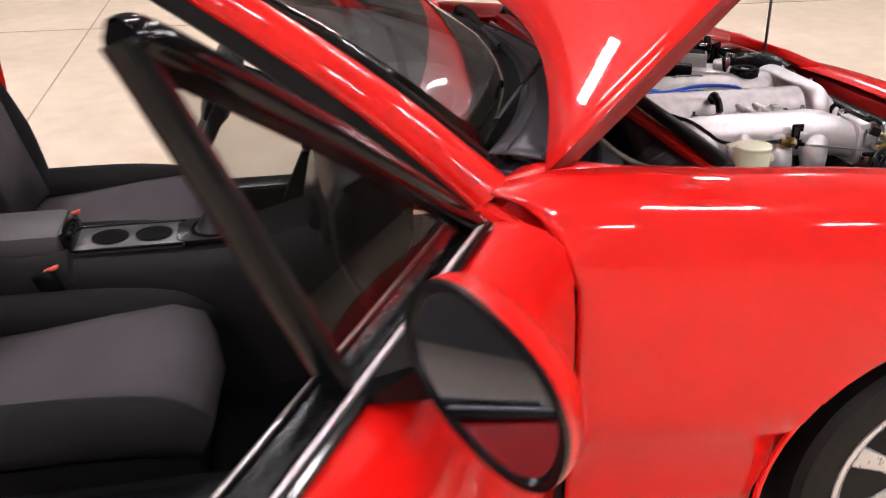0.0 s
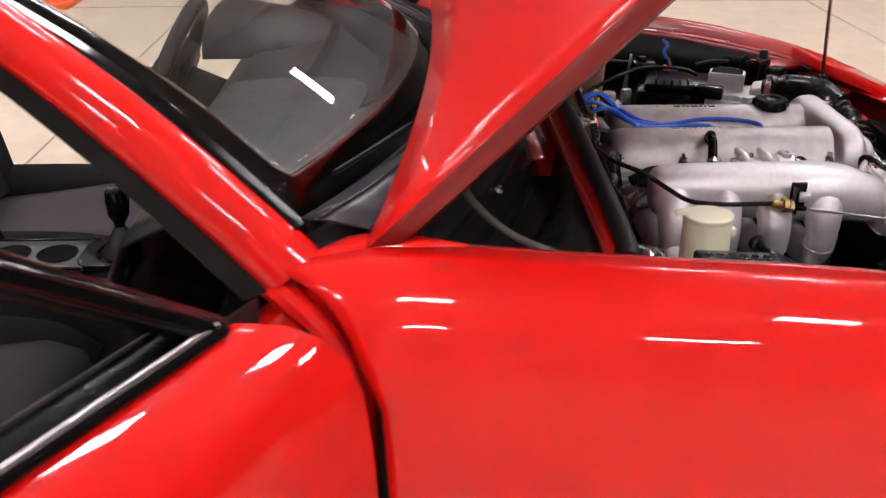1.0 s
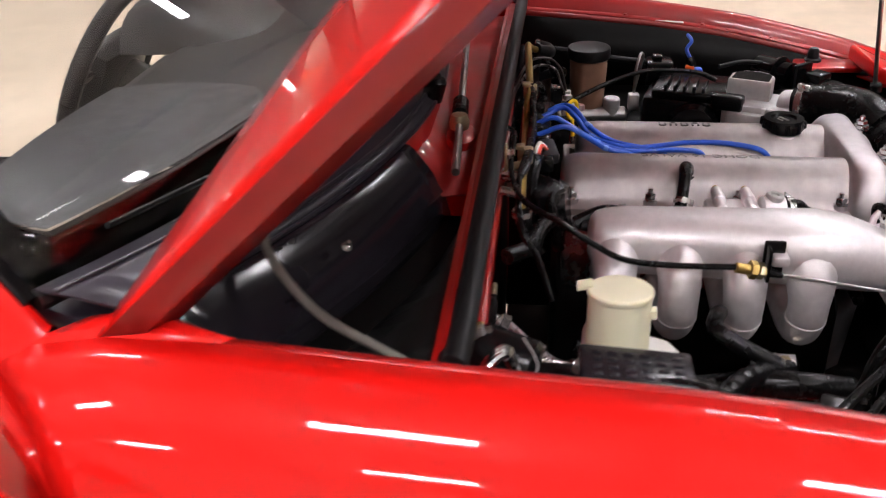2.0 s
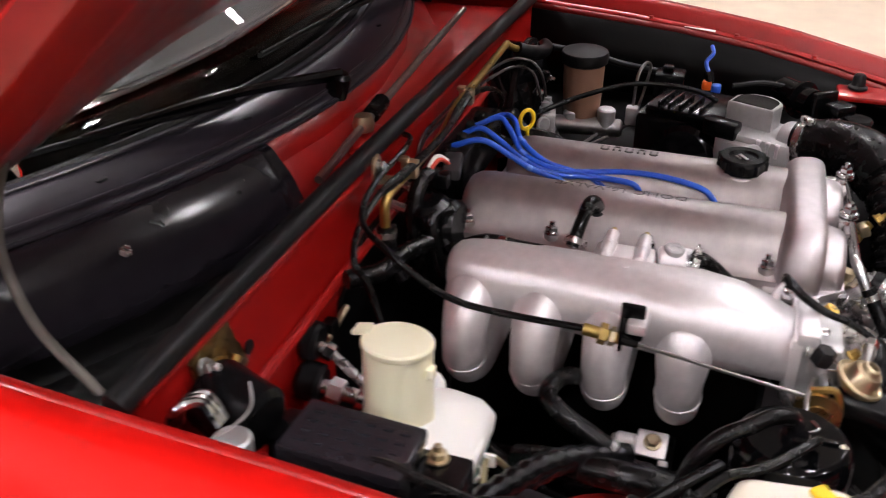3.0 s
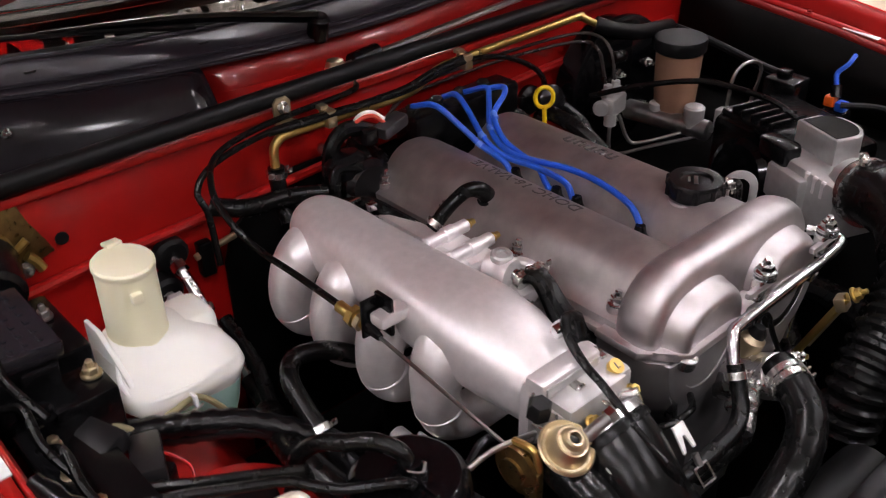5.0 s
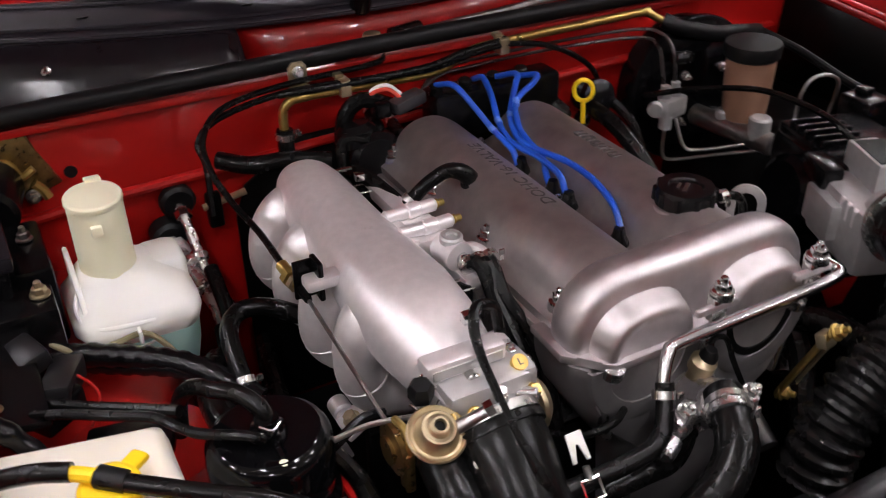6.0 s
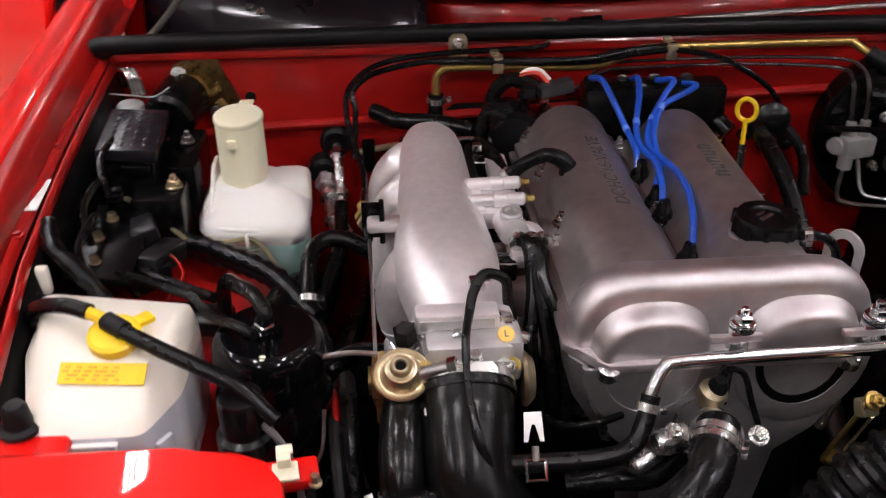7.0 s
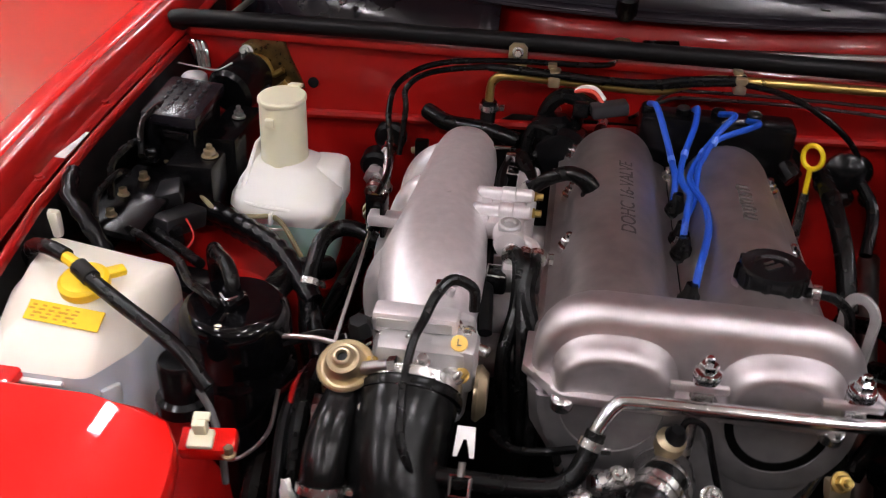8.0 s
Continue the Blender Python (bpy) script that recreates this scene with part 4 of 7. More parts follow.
# intake plenum
pl = []
for y, cx, cz, hw, hh in ((0.136, 0.264, 0.788, 0.010, 0.010), (0.139, 0.264, 0.786, 0.024, 0.024), (0.146, 0.263, 0.782, 0.034, 0.035), (0.158, 0.262, 0.779, 0.039, 0.041), (0.183, 0.262, 0.779, 0.042, 0.044), (0.23, 0.263, 0.779, 0.044, 0.045), (0.30, 0.264, 0.779, 0.046, 0.046),
                          (0.37, 0.264, 0.777, 0.052, 0.047), (0.43, 0.264, 0.776, 0.057, 0.049), (0.475, 0.261, 0.770, 0.054, 0.047), (0.515, 0.257, 0.759, 0.046, 0.042), (0.535, 0.255, 0.753, 0.042, 0.039)):
    pl.append([(cx + hw * math.copysign(abs(math.cos(a)) ** 0.85, math.cos(a)), y, cz + hh * math.copysign(abs(math.sin(a)) ** 0.9, math.sin(a))) for a in [2 * math.pi * k / 28 for k in range(28)]])
plen = part("intake_plenum", loft(pl), ALU, eng, "bright cast aluminium intake manifold", 60)
for y in (0.172, 0.256, 0.340, 0.424):
    f, g = (0.0, 0.0) if y < 0.4 else (-0.006, 0.008)
    part("intake_runner", tube([(0.258 + f, y, 0.764), (0.288 + f, y, 0.768), (0.311 + f, y, 0.752), (0.321 + f, y, 0.722), (0.316 + f, y, 0.694), (0.294, y, 0.671), (0.25, y, 0.660), (0.14, y, 0.668)], [0.036 + g, 0.033 + g, 0.0285 + 0.5 * g, 0.0262, 0.0256, 0.025, 0.025, 0.025], 20, 5), ALU, plen, "", 60)
    part("runner_seam", lathe([(0.0258, -0.0012), (0.0272, 0), (0.0258, 0.0012)], (0.3165 + f, y, 0.697), (-0.25, 0, -1), 24), ALU, plen)
part("plenum_flange", box((0.255, 0.538, 0.748), (0.100, 0.013, 0.088), 0.012, rot=(0, 0, 0)), ALU, plen)
part("plenum_boss", box((0.322, 0.372, 0.795), (0.05, 0.022, 0.014), 0.004), ALU, plen)

part("top_dimple", lathe([(0.0045, 0), (0.0045, 0.0012), (0.0036, 0.0016), (0, 0.0010)], (0.262, 0.345, 0.8235), (0, 0, 1), 12), ALU, plen)
for x, z in ((0.300, 0.780), (0.212, 0.780), (0.300, 0.718), (0.212, 0.718)):
    bolt("flange_bolt", (x, 0.547, z), plen, 0.006, ZINC, (0, 1, 0), False)

# fuel rail and the valve block between plenum and cam cover
rail = thing("fuel_rail", "cast aluminium fuel rail with pressure regulator", "fuel rail", (0.18, 0.3, 0.79))
part("rail", box((0.178, 0.30, 0.772), (0.028, 0.26, 0.020), 0.007), ALU, rail)
part("mount_block", box((0.196, 0.336, 0.793), (0.044, 0.074, 0.024), 0.006), ALU, rail)
part("mount_pad", box((0.222, 0.336, 0.797), (0.020, 0.070, 0.022), 0.005), ALU, rail)
for y in (0.316, 0.356):
    part("rail_pin", cyl((0.232, y, 0.811), (0.166, y, 0.812), 0.0078, 14, 0.003), ALU, rail)
    part("pin_collar", cyl((0.204, y, 0.8115), (0.186, y, 0.8118), 0.0092, 14, 0.002), ALU, rail)
    bolt("rail_bolt", (0.166, y, 0.812), rail, 0.0042, GOLD, (-1, 0, 0), False)
part("regulator", lathe([(0.012, -0.016), (0.0165, -0.014), (0.0175, -0.006), (0.0165, -0.004), (0.0165, 0.006), (0.0175, 0.008), (0.0165, 0.016), (0.010, 0.018)], (0.188, 0.390, 0.797), (-0.15, 1, -0.05), 22), ALU, rail)
part("regulator_cap", lathe([(0.0125, 0), (0.0125, 0.006), (0.0105, 0.008), (0.0065, 0.008), (0.0055, 0.005), (0, 0.005)], (0.188, 0.392, 0.810), (0, 0.1, 1), 20), ALUG, rail)
part("regulator_pipe", cyl((0.184, 0.404, 0.796), (0.181, 0.418, 0.793), 0.007, 12), CHROME, rail)
part("side_pipe", tube([(0.180, 0.394, 0.798), (0.166, 0.397, 0.798), (0.159, 0.405, 0.796), (0.157, 0.418, 0.793)], 0.0062, 10), ALU, rail)

# crankcase vent hose from the cam cover to the plenum
vent = thing("vent_hose", "short black crankcase vent hose with elbow", "vent hose", (0.12, 0.25, 0.80))
part("elbow", tube([(0.098, 0.284, 0.806), (0.110, 0.281, 0.821), (0.128, 0.277, 0.8265), (0.146, 0.275, 0.820), (0.162, 0.272, 0.808), (0.178, 0.268, 0.790)], [0.0115, 0.0105, 0.009, 0.0085, 0.0085, 0.0085], 12), RUBBER, vent)
part("grommet", lathe([(0.0155, -0.006), (0.0155, 0.005), (0.0145, 0.007), (0.012, 0.0075)], (0.098, 0.284, 0.806), (0.5, 0, 0.8), 16), RUBBERM, vent)
clamp("hose_clip", (0.174, 0.269, 0.796), (0.7, -0.15, -0.7), 0.0092, vent)

# throttle body
tb = thing("throttle_assembly", "rough cast aluminium throttle body with brass screws", "throttle body", (0.25, 0.55, 0.75))
part("housing", box((0.252, 0.556, 0.757), (0.088, 0.052, 0.085), 0.010), ALUG, tb)
part("top_pad", box((0.262, 0.541, 0.805), (0.082, 0.024, 0.022), 0.004), ALU, tb)
part("pad_line", box((0.262, 0.5535, 0.806), (0.072, 0.002, 0.010), 0.0008), ALUG, tb)
part("air_valve", box((0.225, 0.556, 0.775), (0.05, 0.044, 0.05), 0.008), ALUG, tb)
part("bore_ring", cyl((0.258, 0.58, 0.745), (0.258, 0.598, 0.735), 0.046, 28, 0.004), ALUG, tb)
part("black_plug", lathe([(0.012, 0), (0.012, 0.014), (0.009, 0.018), (0, 0.019)], (0.312, 0.556, 0.793), (0.1, 0.25, 1), 6), RUBBERM, tb)
part("plug_clip", tube([(0.326, 0.562, 0.794), (0.320, 0.572, 0.791), (0.308, 0.574, 0.790), (0.300, 0.568, 0.792)], 0.0014, 6), CHROME, tb)
part("side_shaft", cyl((0.30, 0.566, 0.765), (0.345, 0.566, 0.765), 0.007, 10), CHROME, tb)
for p in ((0.296, 0.585, 0.780), (0.276, 0.590, 0.782), (0.212, 0.584, 0.778)):
    bolt("brass_bolt", p, tb, 0.0058, GOLD, (0, 0.6, 0.8), False)
part("adjuster_cap", lathe([(0.0080, 0), (0.0080, 0.006), (0, 0.0065)], (0.217, 0.566, 0.799), (0, 0.5, 0.8), 16), mat("faded_orange_plastic", (0.90, 0.58, 0.14), 0.4), tb, "pale orange cap with a letter L")
text("cap_letter", "L", 0.010, Matrix.Translation((0.217, 0.5695, 0.8045)) @ Matrix.Rotation(radians(180), 4, "Z") @ Matrix.Rotation(radians(32), 4, "X"), TEXTM, tb)
part("end_disc", lathe([(0.026, 0), (0.028, 0.004), (0.020, 0.012), (0, 0.012)], (0.200, 0.565, 0.745), (-1, 0, 0), 20), PALEGOLD, tb)
part("dashpot", lathe([(0.005, -0.012), (0.019, -0.010), (0.024, -0.005), (0.0265, -0.001), (0.0270, 0.001), (0.0255, 0.0025), (0.0225, 0.0005), (0.0205, 0.001), (0.0185, 0.006), (0.0165, 0.013), (0.0150, 0.0155), (0.0130, 0.0150), (0.0105, 0.0165), (0.0090, 0.021), (0.0075, 0.0225), (0.0055, 0.0225), (0.0048, 0.016), (0, 0.016)], (0.318, 0.602, 0.766), (0.04, 0.45, 0.88), 40), PALEGOLD, tb, "pale brass dashpot disc", 25)
# black disc in the cup gives the hole's darkness by colour
part("dashpot_hole", lathe([(0.0047, 0.0165), (0.0047, 0.0185), (0, 0.0185)], (0.318, 0.602, 0.766), (0.04, 0.45, 0.88), 20), BLACK, tb, "black disc standing for the dark hole")
part("throttle_cam", lathe([(0.025, 0), (0.025, 0.005), (0.014, 0.007), (0.014, 0.010), (0, 0.010)], (0.340, 0.560, 0.748), (1, 0, 0), 24), BRASSD, tb)
part("cam_spring", tube([(0.334, 0.555, 0.73), (0.336, 0.58, 0.745), (0.336, 0.575, 0.775), (0.336, 0.55, 0.772)], 0.004, 8), GOLD, tb)
part("return_lever", box((0.338, 0.578, 0.735), (0.010, 0.016, 0.045), 0.003), BRASSD, tb)

for o in tb.children:
    if not o.name.startswith("dashpot"):
        o.data.transform(Matrix.Translation((0, 0.006, -0.017)))

# throttle cable with its bracket
cab = thing("throttle_cable", "black sheathed throttle cable with brass adjuster", "throttle cable", (0.34, 0.34, 0.78))
part("sheath", tube([(0.075, -0.004, 0.868), (0.11, 0.028, 0.872), (0.24, 0.03, 0.868), (0.325, 0.05, 0.862), (0.365, 0.10, 0.850), (0.370, 0.14, 0.825), (0.360, 0.18, 0.800), (0.350, 0.24, 0.789), (0.351, 0.318, 0.790)], 0.0040, 10), RUBBER, cab)
part("adjuster", cyl((0.352, 0.316, 0.790), (0.346, 0.356, 0.782), 0.0068, 12, 0.001), GOLD, cab)
part("adjuster_nut", lathe([(0.012, -0.004), (0.012, 0.004)], (0.349, 0.338, 0.786), (-0.1, 1, -0.2), 6), GOLD, cab)
part("adjuster_nut", lathe([(0.011, -0.003), (0.011, 0.003)], (0.3475, 0.348, 0.784), (-0.1, 1, -0.2), 6), PALEGOLD, cab)
part("cable_boot", tube([(0.346, 0.356, 0.782), (0.345, 0.376, 0.777)], [0.007, 0.004], 10), RUBBER, cab)
part("inner_wire", tube([(0.345, 0.37, 0.778), (0.342, 0.555, 0.750)], 0.0022, 6), STEEL, cab, "bare braided steel wire")
part("cable_bracket", box((0.330, 0.366, 0.795), (0.006, 0.026, 0.045), 0.002), BLACK, cab, "black folded bracket")
part("bracket_web", box((0.341, 0.357, 0.792), (0.024, 0.004, 0.045), 0.001), BLACK, cab)

# plug wires and coil
coil = thing("ignition_coil", "black ignition coil pack behind the cam cover", "ignition coil", (-0.05, 0.06, 0.80))
part("coil_body", box((-0.062, 0.058, 0.792), (0.205, 0.05, 0.072), 0.008), BLACK, coil)
for k in range(4):
    part("coil_tower", cyl((0.030 - 0.046 * k, 0.060, 0.815), (0.030 - 0.046 * k, 0.062, 0.838), 0.010, 12, 0.002), RUBBER, coil)
wires = thing("plug_wires", "four bright blue ignition wires tied between the cam covers", "ignition wire", (0, 0.25, 0.82))
WIRES = [[(0.030, 0.062, 0.838), (0.024, 0.103, 0.850), (0.012, 0.140, 0.828), (0.003, 0.168, 0.808), (-0.001, 0.195, 0.799), (-0.001, 0.214, 0.794), (0.0, 0.228, 0.78)],
         [(-0.030, 0.060, 0.834), (-0.030, 0.086, 0.845), (-0.026, 0.115, 0.832), (-0.014, 0.155, 0.811), (-0.008, 0.19, 0.801), (-0.010, 0.218, 0.798), (-0.015, 0.245, 0.798), (-0.009, 0.29, 0.802), (-0.005, 0.317, 0.800), (-0.004, 0.328, 0.785)],
         [(-0.062, 0.068, 0.834), (-0.076, 0.100, 0.846), (-0.060, 0.122, 0.836), (-0.037, 0.148, 0.812), (-0.022, 0.185, 0.803), (-0.018, 0.218, 0.801), (-0.028, 0.263, 0.802), (-0.029, 0.30, 0.807), (-0.026, 0.346, 0.809), (-0.018, 0.39, 0.807), (-0.012, 0.415, 0.801), (-0.009, 0.43, 0.785)],
         [(-0.098, 0.078, 0.832), (-0.108, 0.102, 0.839), (-0.090, 0.122, 0.838), (-0.050, 0.142, 0.826), (-0.032, 0.178, 0.808), (-0.026, 0.212, 0.801), (-0.022, 0.25, 0.796), (-0.012, 0.275, 0.785), (-0.006, 0.298, 0.77)]]
tie = mat("pale_blue_tie", (0.12, 0.25, 0.75), 0.5)
for w in WIRES:
    part("wire", tube(w, 0.0042, 10), BLUE, wires)
    a, b = Vector(w[3]), Vector(w[4])
    part("wire_sleeve", cyl(a + (a - b) * 0.12, a.lerp(b, 0.18), 0.0048, 12, 0.001), tie, wires, "pale blue wire sleeve")
for y in (0.228, 0.300, 0.334, 0.432):
    part("plug_boot", lathe([(0.013, -0.03), (0.013, 0.012), (0.008, 0.02), (0.006, 0.03)], (-0.005, y, 0.760), (0, 0, 1), 14), RUBBER, wires)
    part("boot_seal", lathe([(0.016, 0), (0.0165, 0.004), (0.013, 0.008)], (-0.005, y + 0.004, 0.762), (0, 0.2, 1), 14), RUBBER, wires)

# dipstick
dip = thing("dipstick", "yellow plastic dipstick loop beside the cam cover", "dipstick", (-0.185, 0.12, 0.75))
loop = [(-0.179 + 0.0105 * math.sin(a), 0.119 - 0.0085 * math.sin(a), 0.807 - 0.0160 * math.cos(a)) for a in [2 * math.pi * k / 12 for k in range(13)]]
part("loop", tube([(-0.180, 0.122, 0.750), (-0.179, 0.120, 0.79)] + loop, 0.0034, 8, 2), YELLOW, dip)
part("guide", cyl((-0.182, 0.126, 0.60), (-0.180, 0.122, 0.758), 0.006, 10), ZINC, dip)

# front tube with hose
ft = thing("vent_tube", "chromed vent tube across the timing cover", "vent tube", (0, 0.6, 0.77))
part("tube", tube([(-0.160, 0.560, 0.775), (-0.170, 0.585, 0.774), (-0.160, 0.603, 0.772), (-0.05, 0.606, 0.771), (0.055, 0.608, 0.770), (0.072, 0.612, 0.766), (0.084, 0.622, 0.750), (0.090, 0.630, 0.735)], 0.0068, 12), CHROME, ft)
part("hose", tube([(0.086, 0.626, 0.746), (0.094, 0.640, 0.724), (0.107, 0.652, 0.707), (0.14, 0.660, 0.702), (0.24, 0.664, 0.705)], 0.0092, 12), RUBBER, ft)
clamp("hose_clip", (0.090, 0.631, 0.736), (0.3, 0.5, -0.8), 0.0095, ft)

# thermostat housing and upper radiator hose
th = thing("thermostat_housing", "cast aluminium thermostat housing with sensors", "thermostat", (0.03, 0.63, 0.68))
part("housing", lathe([(0.03, -0.06), (0.03, -0.01), (0.026, 0.0), (0.026, 0.03), (0.022, 0.035)], (0.02, 0.620, 0.69), (0.1, 0.75, 0.45), 22), ALUR, th)
part("side_arm", cyl((0.03, 0.62, 0.69), (0.085, 0.645, 0.70), 0.013, 14, 0.003), ALUR, th)
part("sensor", lathe([(0.010, 0), (0.010, 0.014), (0.014, 0.016), (0.014, 0.028), (0.008, 0.034)], (0.020, 0.60, 0.705), (-0.1, 0.25, 1), 14), PALEGOLD, th)
for p in ((0.062, 0.635, 0.705), (-0.02, 0.640, 0.70)):
    bolt("housing_bolt", p, th, 0.0075, ZINC, (0, 0.5, 0.8))
hose = thing("radiator_hose", "black ribbed upper radiator hose", "radiator hose", (0.03, 0.66, 0.7))
part("hose", tube([(0.022, 0.640, 0.716), (0.034, 0.668, 0.712), (0.050, 0.694, 0.701), (0.076, 0.709, 0.682), (0.112, 0.714, 0.664), (0.165, 0.722, 0.655)], 0.0205, 20, ribs=0.0007, pitch=1), RUBBER, hose)
clamp("hose_clamp", (0.030, 0.656, 0.7145), (0.4, 0.85, -0.12), 0.0212, hose)
clamp("hose_clamp", (0.034, 0.664, 0.7130), (0.4, 0.85, -0.15), 0.0212, hose)

# crossover intake pipe and hoses in front of the throttle
boot = thing("intake_pipe", "glossy black intake pipe bending down from the throttle", "intake pipe", (0.26, 0.62, 0.70))
part("pipe", tube([(0.258, 0.592, 0.742), (0.260, 0.620, 0.725), (0.260, 0.655, 0.690), (0.240, 0.682, 0.650), (0.205, 0.698, 0.628)], [0.047, 0.047, 0.046, 0.045, 0.044], 26), RUBBERG, boot)
part("crossover", tube([(0.215, 0.695, 0.632), (0.16, 0.71, 0.612), (0.06, 0.735, 0.585), (-0.04, 0.742, 0.585)], [0.0435, 0.042, 0.04, 0.04], 24), RUBBERM, boot, "dull black crossover pipe")
part("lip", lathe([(0.047, -0.005), (0.0495, -0.004), (0.0500, 0.0), (0.0495, 0.004), (0.047, 0.005)], (0.258, 0.601, 0.736), (0, 0.85, -0.5), 36), RUBBER, boot)
part("steel_band", lathe([(0.0475, -0.0045), (0.0488, -0.0045), (0.0488, 0.0045), (0.0475, 0.0045)], (0.258, 0.592, 0.742), (0, 0.85, -0.5), 32), ZINC, boot, "bright steel hose band")
part("band_screw", cyl((0.306, 0.606, 0.768), (0.272, 0.612, 0.781), 0.0062, 12, 0.0015), STEEL, boot)
part("band_screw_head", lathe([(0.008, -0.004), (0.008, 0.004)], (0.271, 0.612, 0.782), (-0.9, 0.15, 0.35), 6), CHROME, boot)
bm = prism([(-0.012, 0.020), (0.012, 0.020), (0.014, -0.020), (0.008, -0.020), (0.003, 0.004), (-0.003, 0.004), (-0.008, -0.020), (-0.014, -0.020)], "y", -0.002, 0.002, 0.001)
bm.transform(Matrix.Translation((0.200, 0.646, 0.733)) @ Matrix.Rotation(radians(40), 4, "X") @ Matrix.Scale(0.68, 4))
part("white_clip", bm, WHITEP, boot, "white plastic clip")
part("clip_pin", cyl((0.200, 0.660, 0.722), (0.200, 0.668, 0.712), 0.0035, 10), STEEL, boot)
part("clip_loop", tube([(0.191, 0.668, 0.712), (0.209, 0.668, 0.712), (0.209, 0.680, 0.699), (0.191, 0.680, 0.699), (0.191, 0.668, 0.712)], 0.0022, 6, 1), CHROME, boot)
part("vacuum_hose", tube([(0.209, 0.525, 0.790), (0.212, 0.520, 0.812), (0.232, 0.522, 0.821), (0.245, 0.539, 0.812), (0.252, 0.564, 0.801), (0.257, 0.588, 0.796), (0.259, 0.614, 0.783), (0.259, 0.636, 0.768), (0.256, 0.658, 0.755), (0.251, 0.673, 0.738), (0.233, 0.685, 0.700)], [0.0055, 0.0055, 0.0055, 0.0052, 0.0045, 0.0042, 0.0042, 0.0042, 0.0042, 0.0042, 0.0042], 10), RUBBER, boot)
side = thing("bypass_hose", "black rubber bypass hose with steel clamp", "hose", (0.33, 0.65, 0.68))
part("hose", tube([(0.312, 0.585, 0.735), (0.318, 0.62, 0.733), (0.322, 0.655, 0.722), (0.322, 0.682, 0.695), (0.322, 0.695, 0.64), (0.322, 0.70, 0.57)], 0.0205, 18), RUBBERG, side)
clamp("hose_clamp", (0.322, 0.6835, 0.692), (0, 0.5, -0.85), 0.0208, side)
clamp("hose_clamp", (0.322, 0.690, 0.668), (0, 0.25, -1), 0.0208, side)
part("drain_plug", lathe([(0.008, 0), (0.009, 0.004), (0.006, 0.006), (0.006, 0.013), (0, 0.014)], (0.292, 0.628, 0.738), (0.1, 0.5, 0.8), 12), ZINC, side)

# hoses between plenum and cam cover
bundle = thing("hose_bundle", "bundle of black rubber hoses beside the intake manifold", "hose", (0.17, 0.45, 0.75))
for k in range(3):
    x = 0.153 + 0.013 * k
    part("hose", tube([(x + 0.004, 0.412, 0.7935), (x + 0.006 * (1 - k), 0.432, 0.788 + 0.003 * k), (x - 0.008 * (k - 1), 0.46, 0.767 - 0.006 * k), (x - 0.012 + 0.006 * k, 0.50, 0.715), (x - 0.01, 0.54, 0.64)], 0.0082, 10), RUBBER, bundle)
    clamp("hose_clip", (x + 0.003, 0.418, 0.7925), (0, 1, -0.2), 0.009, bundle)

# more castings and fittings round the throttle and the timing cover
for p, s_, rz in (((0.285, 0.566, 0.760), (0.03, 0.03, 0.028), 8), ((0.238, 0.580, 0.752), (0.022, 0.02, 0.03), -10), ((0.212, 0.552, 0.770), (0.022, 0.03, 0.018), 0)):
    part("cast_boss", box(p, s_, 0.006, rot=(0, 0, rz)), ALUG, tb)
for p, q, r in (((0.262, 0.545, 0.775), (0.262, 0.572, 0.779), 0.008), ((0.226, 0.585, 0.760), (0.212, 0.600, 0.765), 0.007), ((0.300, 0.588, 0.757), (0.325, 0.592, 0.757), 0.006), ((0.205, 0.548, 0.765), (0.190, 0.552, 0.762), 0.006)):
    part("fitting", cyl(p, q, r, 12, 0.002), ZINC, tb)
for p in ((0.294, 0.552, 0.776), (0.222, 0.545, 0.780), (0.248, 0.592, 0.772)):
    bolt("throttle_bolt", p, tb, 0.0055, ZINC, (0, 0.3, 1), False)
part("link_rod", tube([(0.405, 0.553, 0.752), (0.36, 0.552, 0.755), (0.312, 0.560, 0.752)], 0.0028, 8), STEEL, tb)
part("plenum_nipple", tube([(0.236, 0.512, 0.790), (0.234, 0.512, 0.806), (0.230, 0.520, 0.815)], 0.005, 8), ALU, plen)
part("nipple_clip", box((0.242, 0.522, 0.812), (0.012, 0.010, 0.012), 0.002), CHROME, plen)
for x in (0.118, -0.122):
    part("flange_ear", lathe([(0.011, 0), (0.011, 0.012), (0.008, 0.014)], (x, 0.588, 0.740), (0, 0.2, 1), 14), ALUR, tc)
part("cover_rib", box((0.0, 0.588, 0.70), (0.012, 0.012, 0.09), 0.004), ALUR, tc)
for x in (0.12, -0.125):
    part("cover_rib", box((x, 0.578, 0.69), (0.010, 0.016, 0.085), 0.004, rot=(0, 14 if x > 0 else -14, 0)), ALUR, tc)
part("sensor_wire", tube([(0.012, 0.607, 0.735), (0.006, 0.603, 0.752), (-0.01, 0.605, 0.748), (-0.02, 0.61, 0.72), (-0.03, 0.62, 0.69)], 0.0032, 8), RUBBER, th)
part("sensor_boot", lathe([(0.009, 0), (0.010, 0.012), (0.006, 0.02)], (0.016, 0.607, 0.728), (-0.1, 0.2, 1), 12), RUBBERM, th)
part("bypass_pipe", tube([(0.05, 0.63, 0.675), (0.08, 0.645, 0.66), (0.12, 0.65, 0.665), (0.16, 0.64, 0.65)], 0.012, 12), RUBBER, th)
part("flange_plate", box((0.028, 0.625, 0.672), (0.075, 0.03, 0.014), 0.004, rot=(30, 0, 0)), ALUR, th)
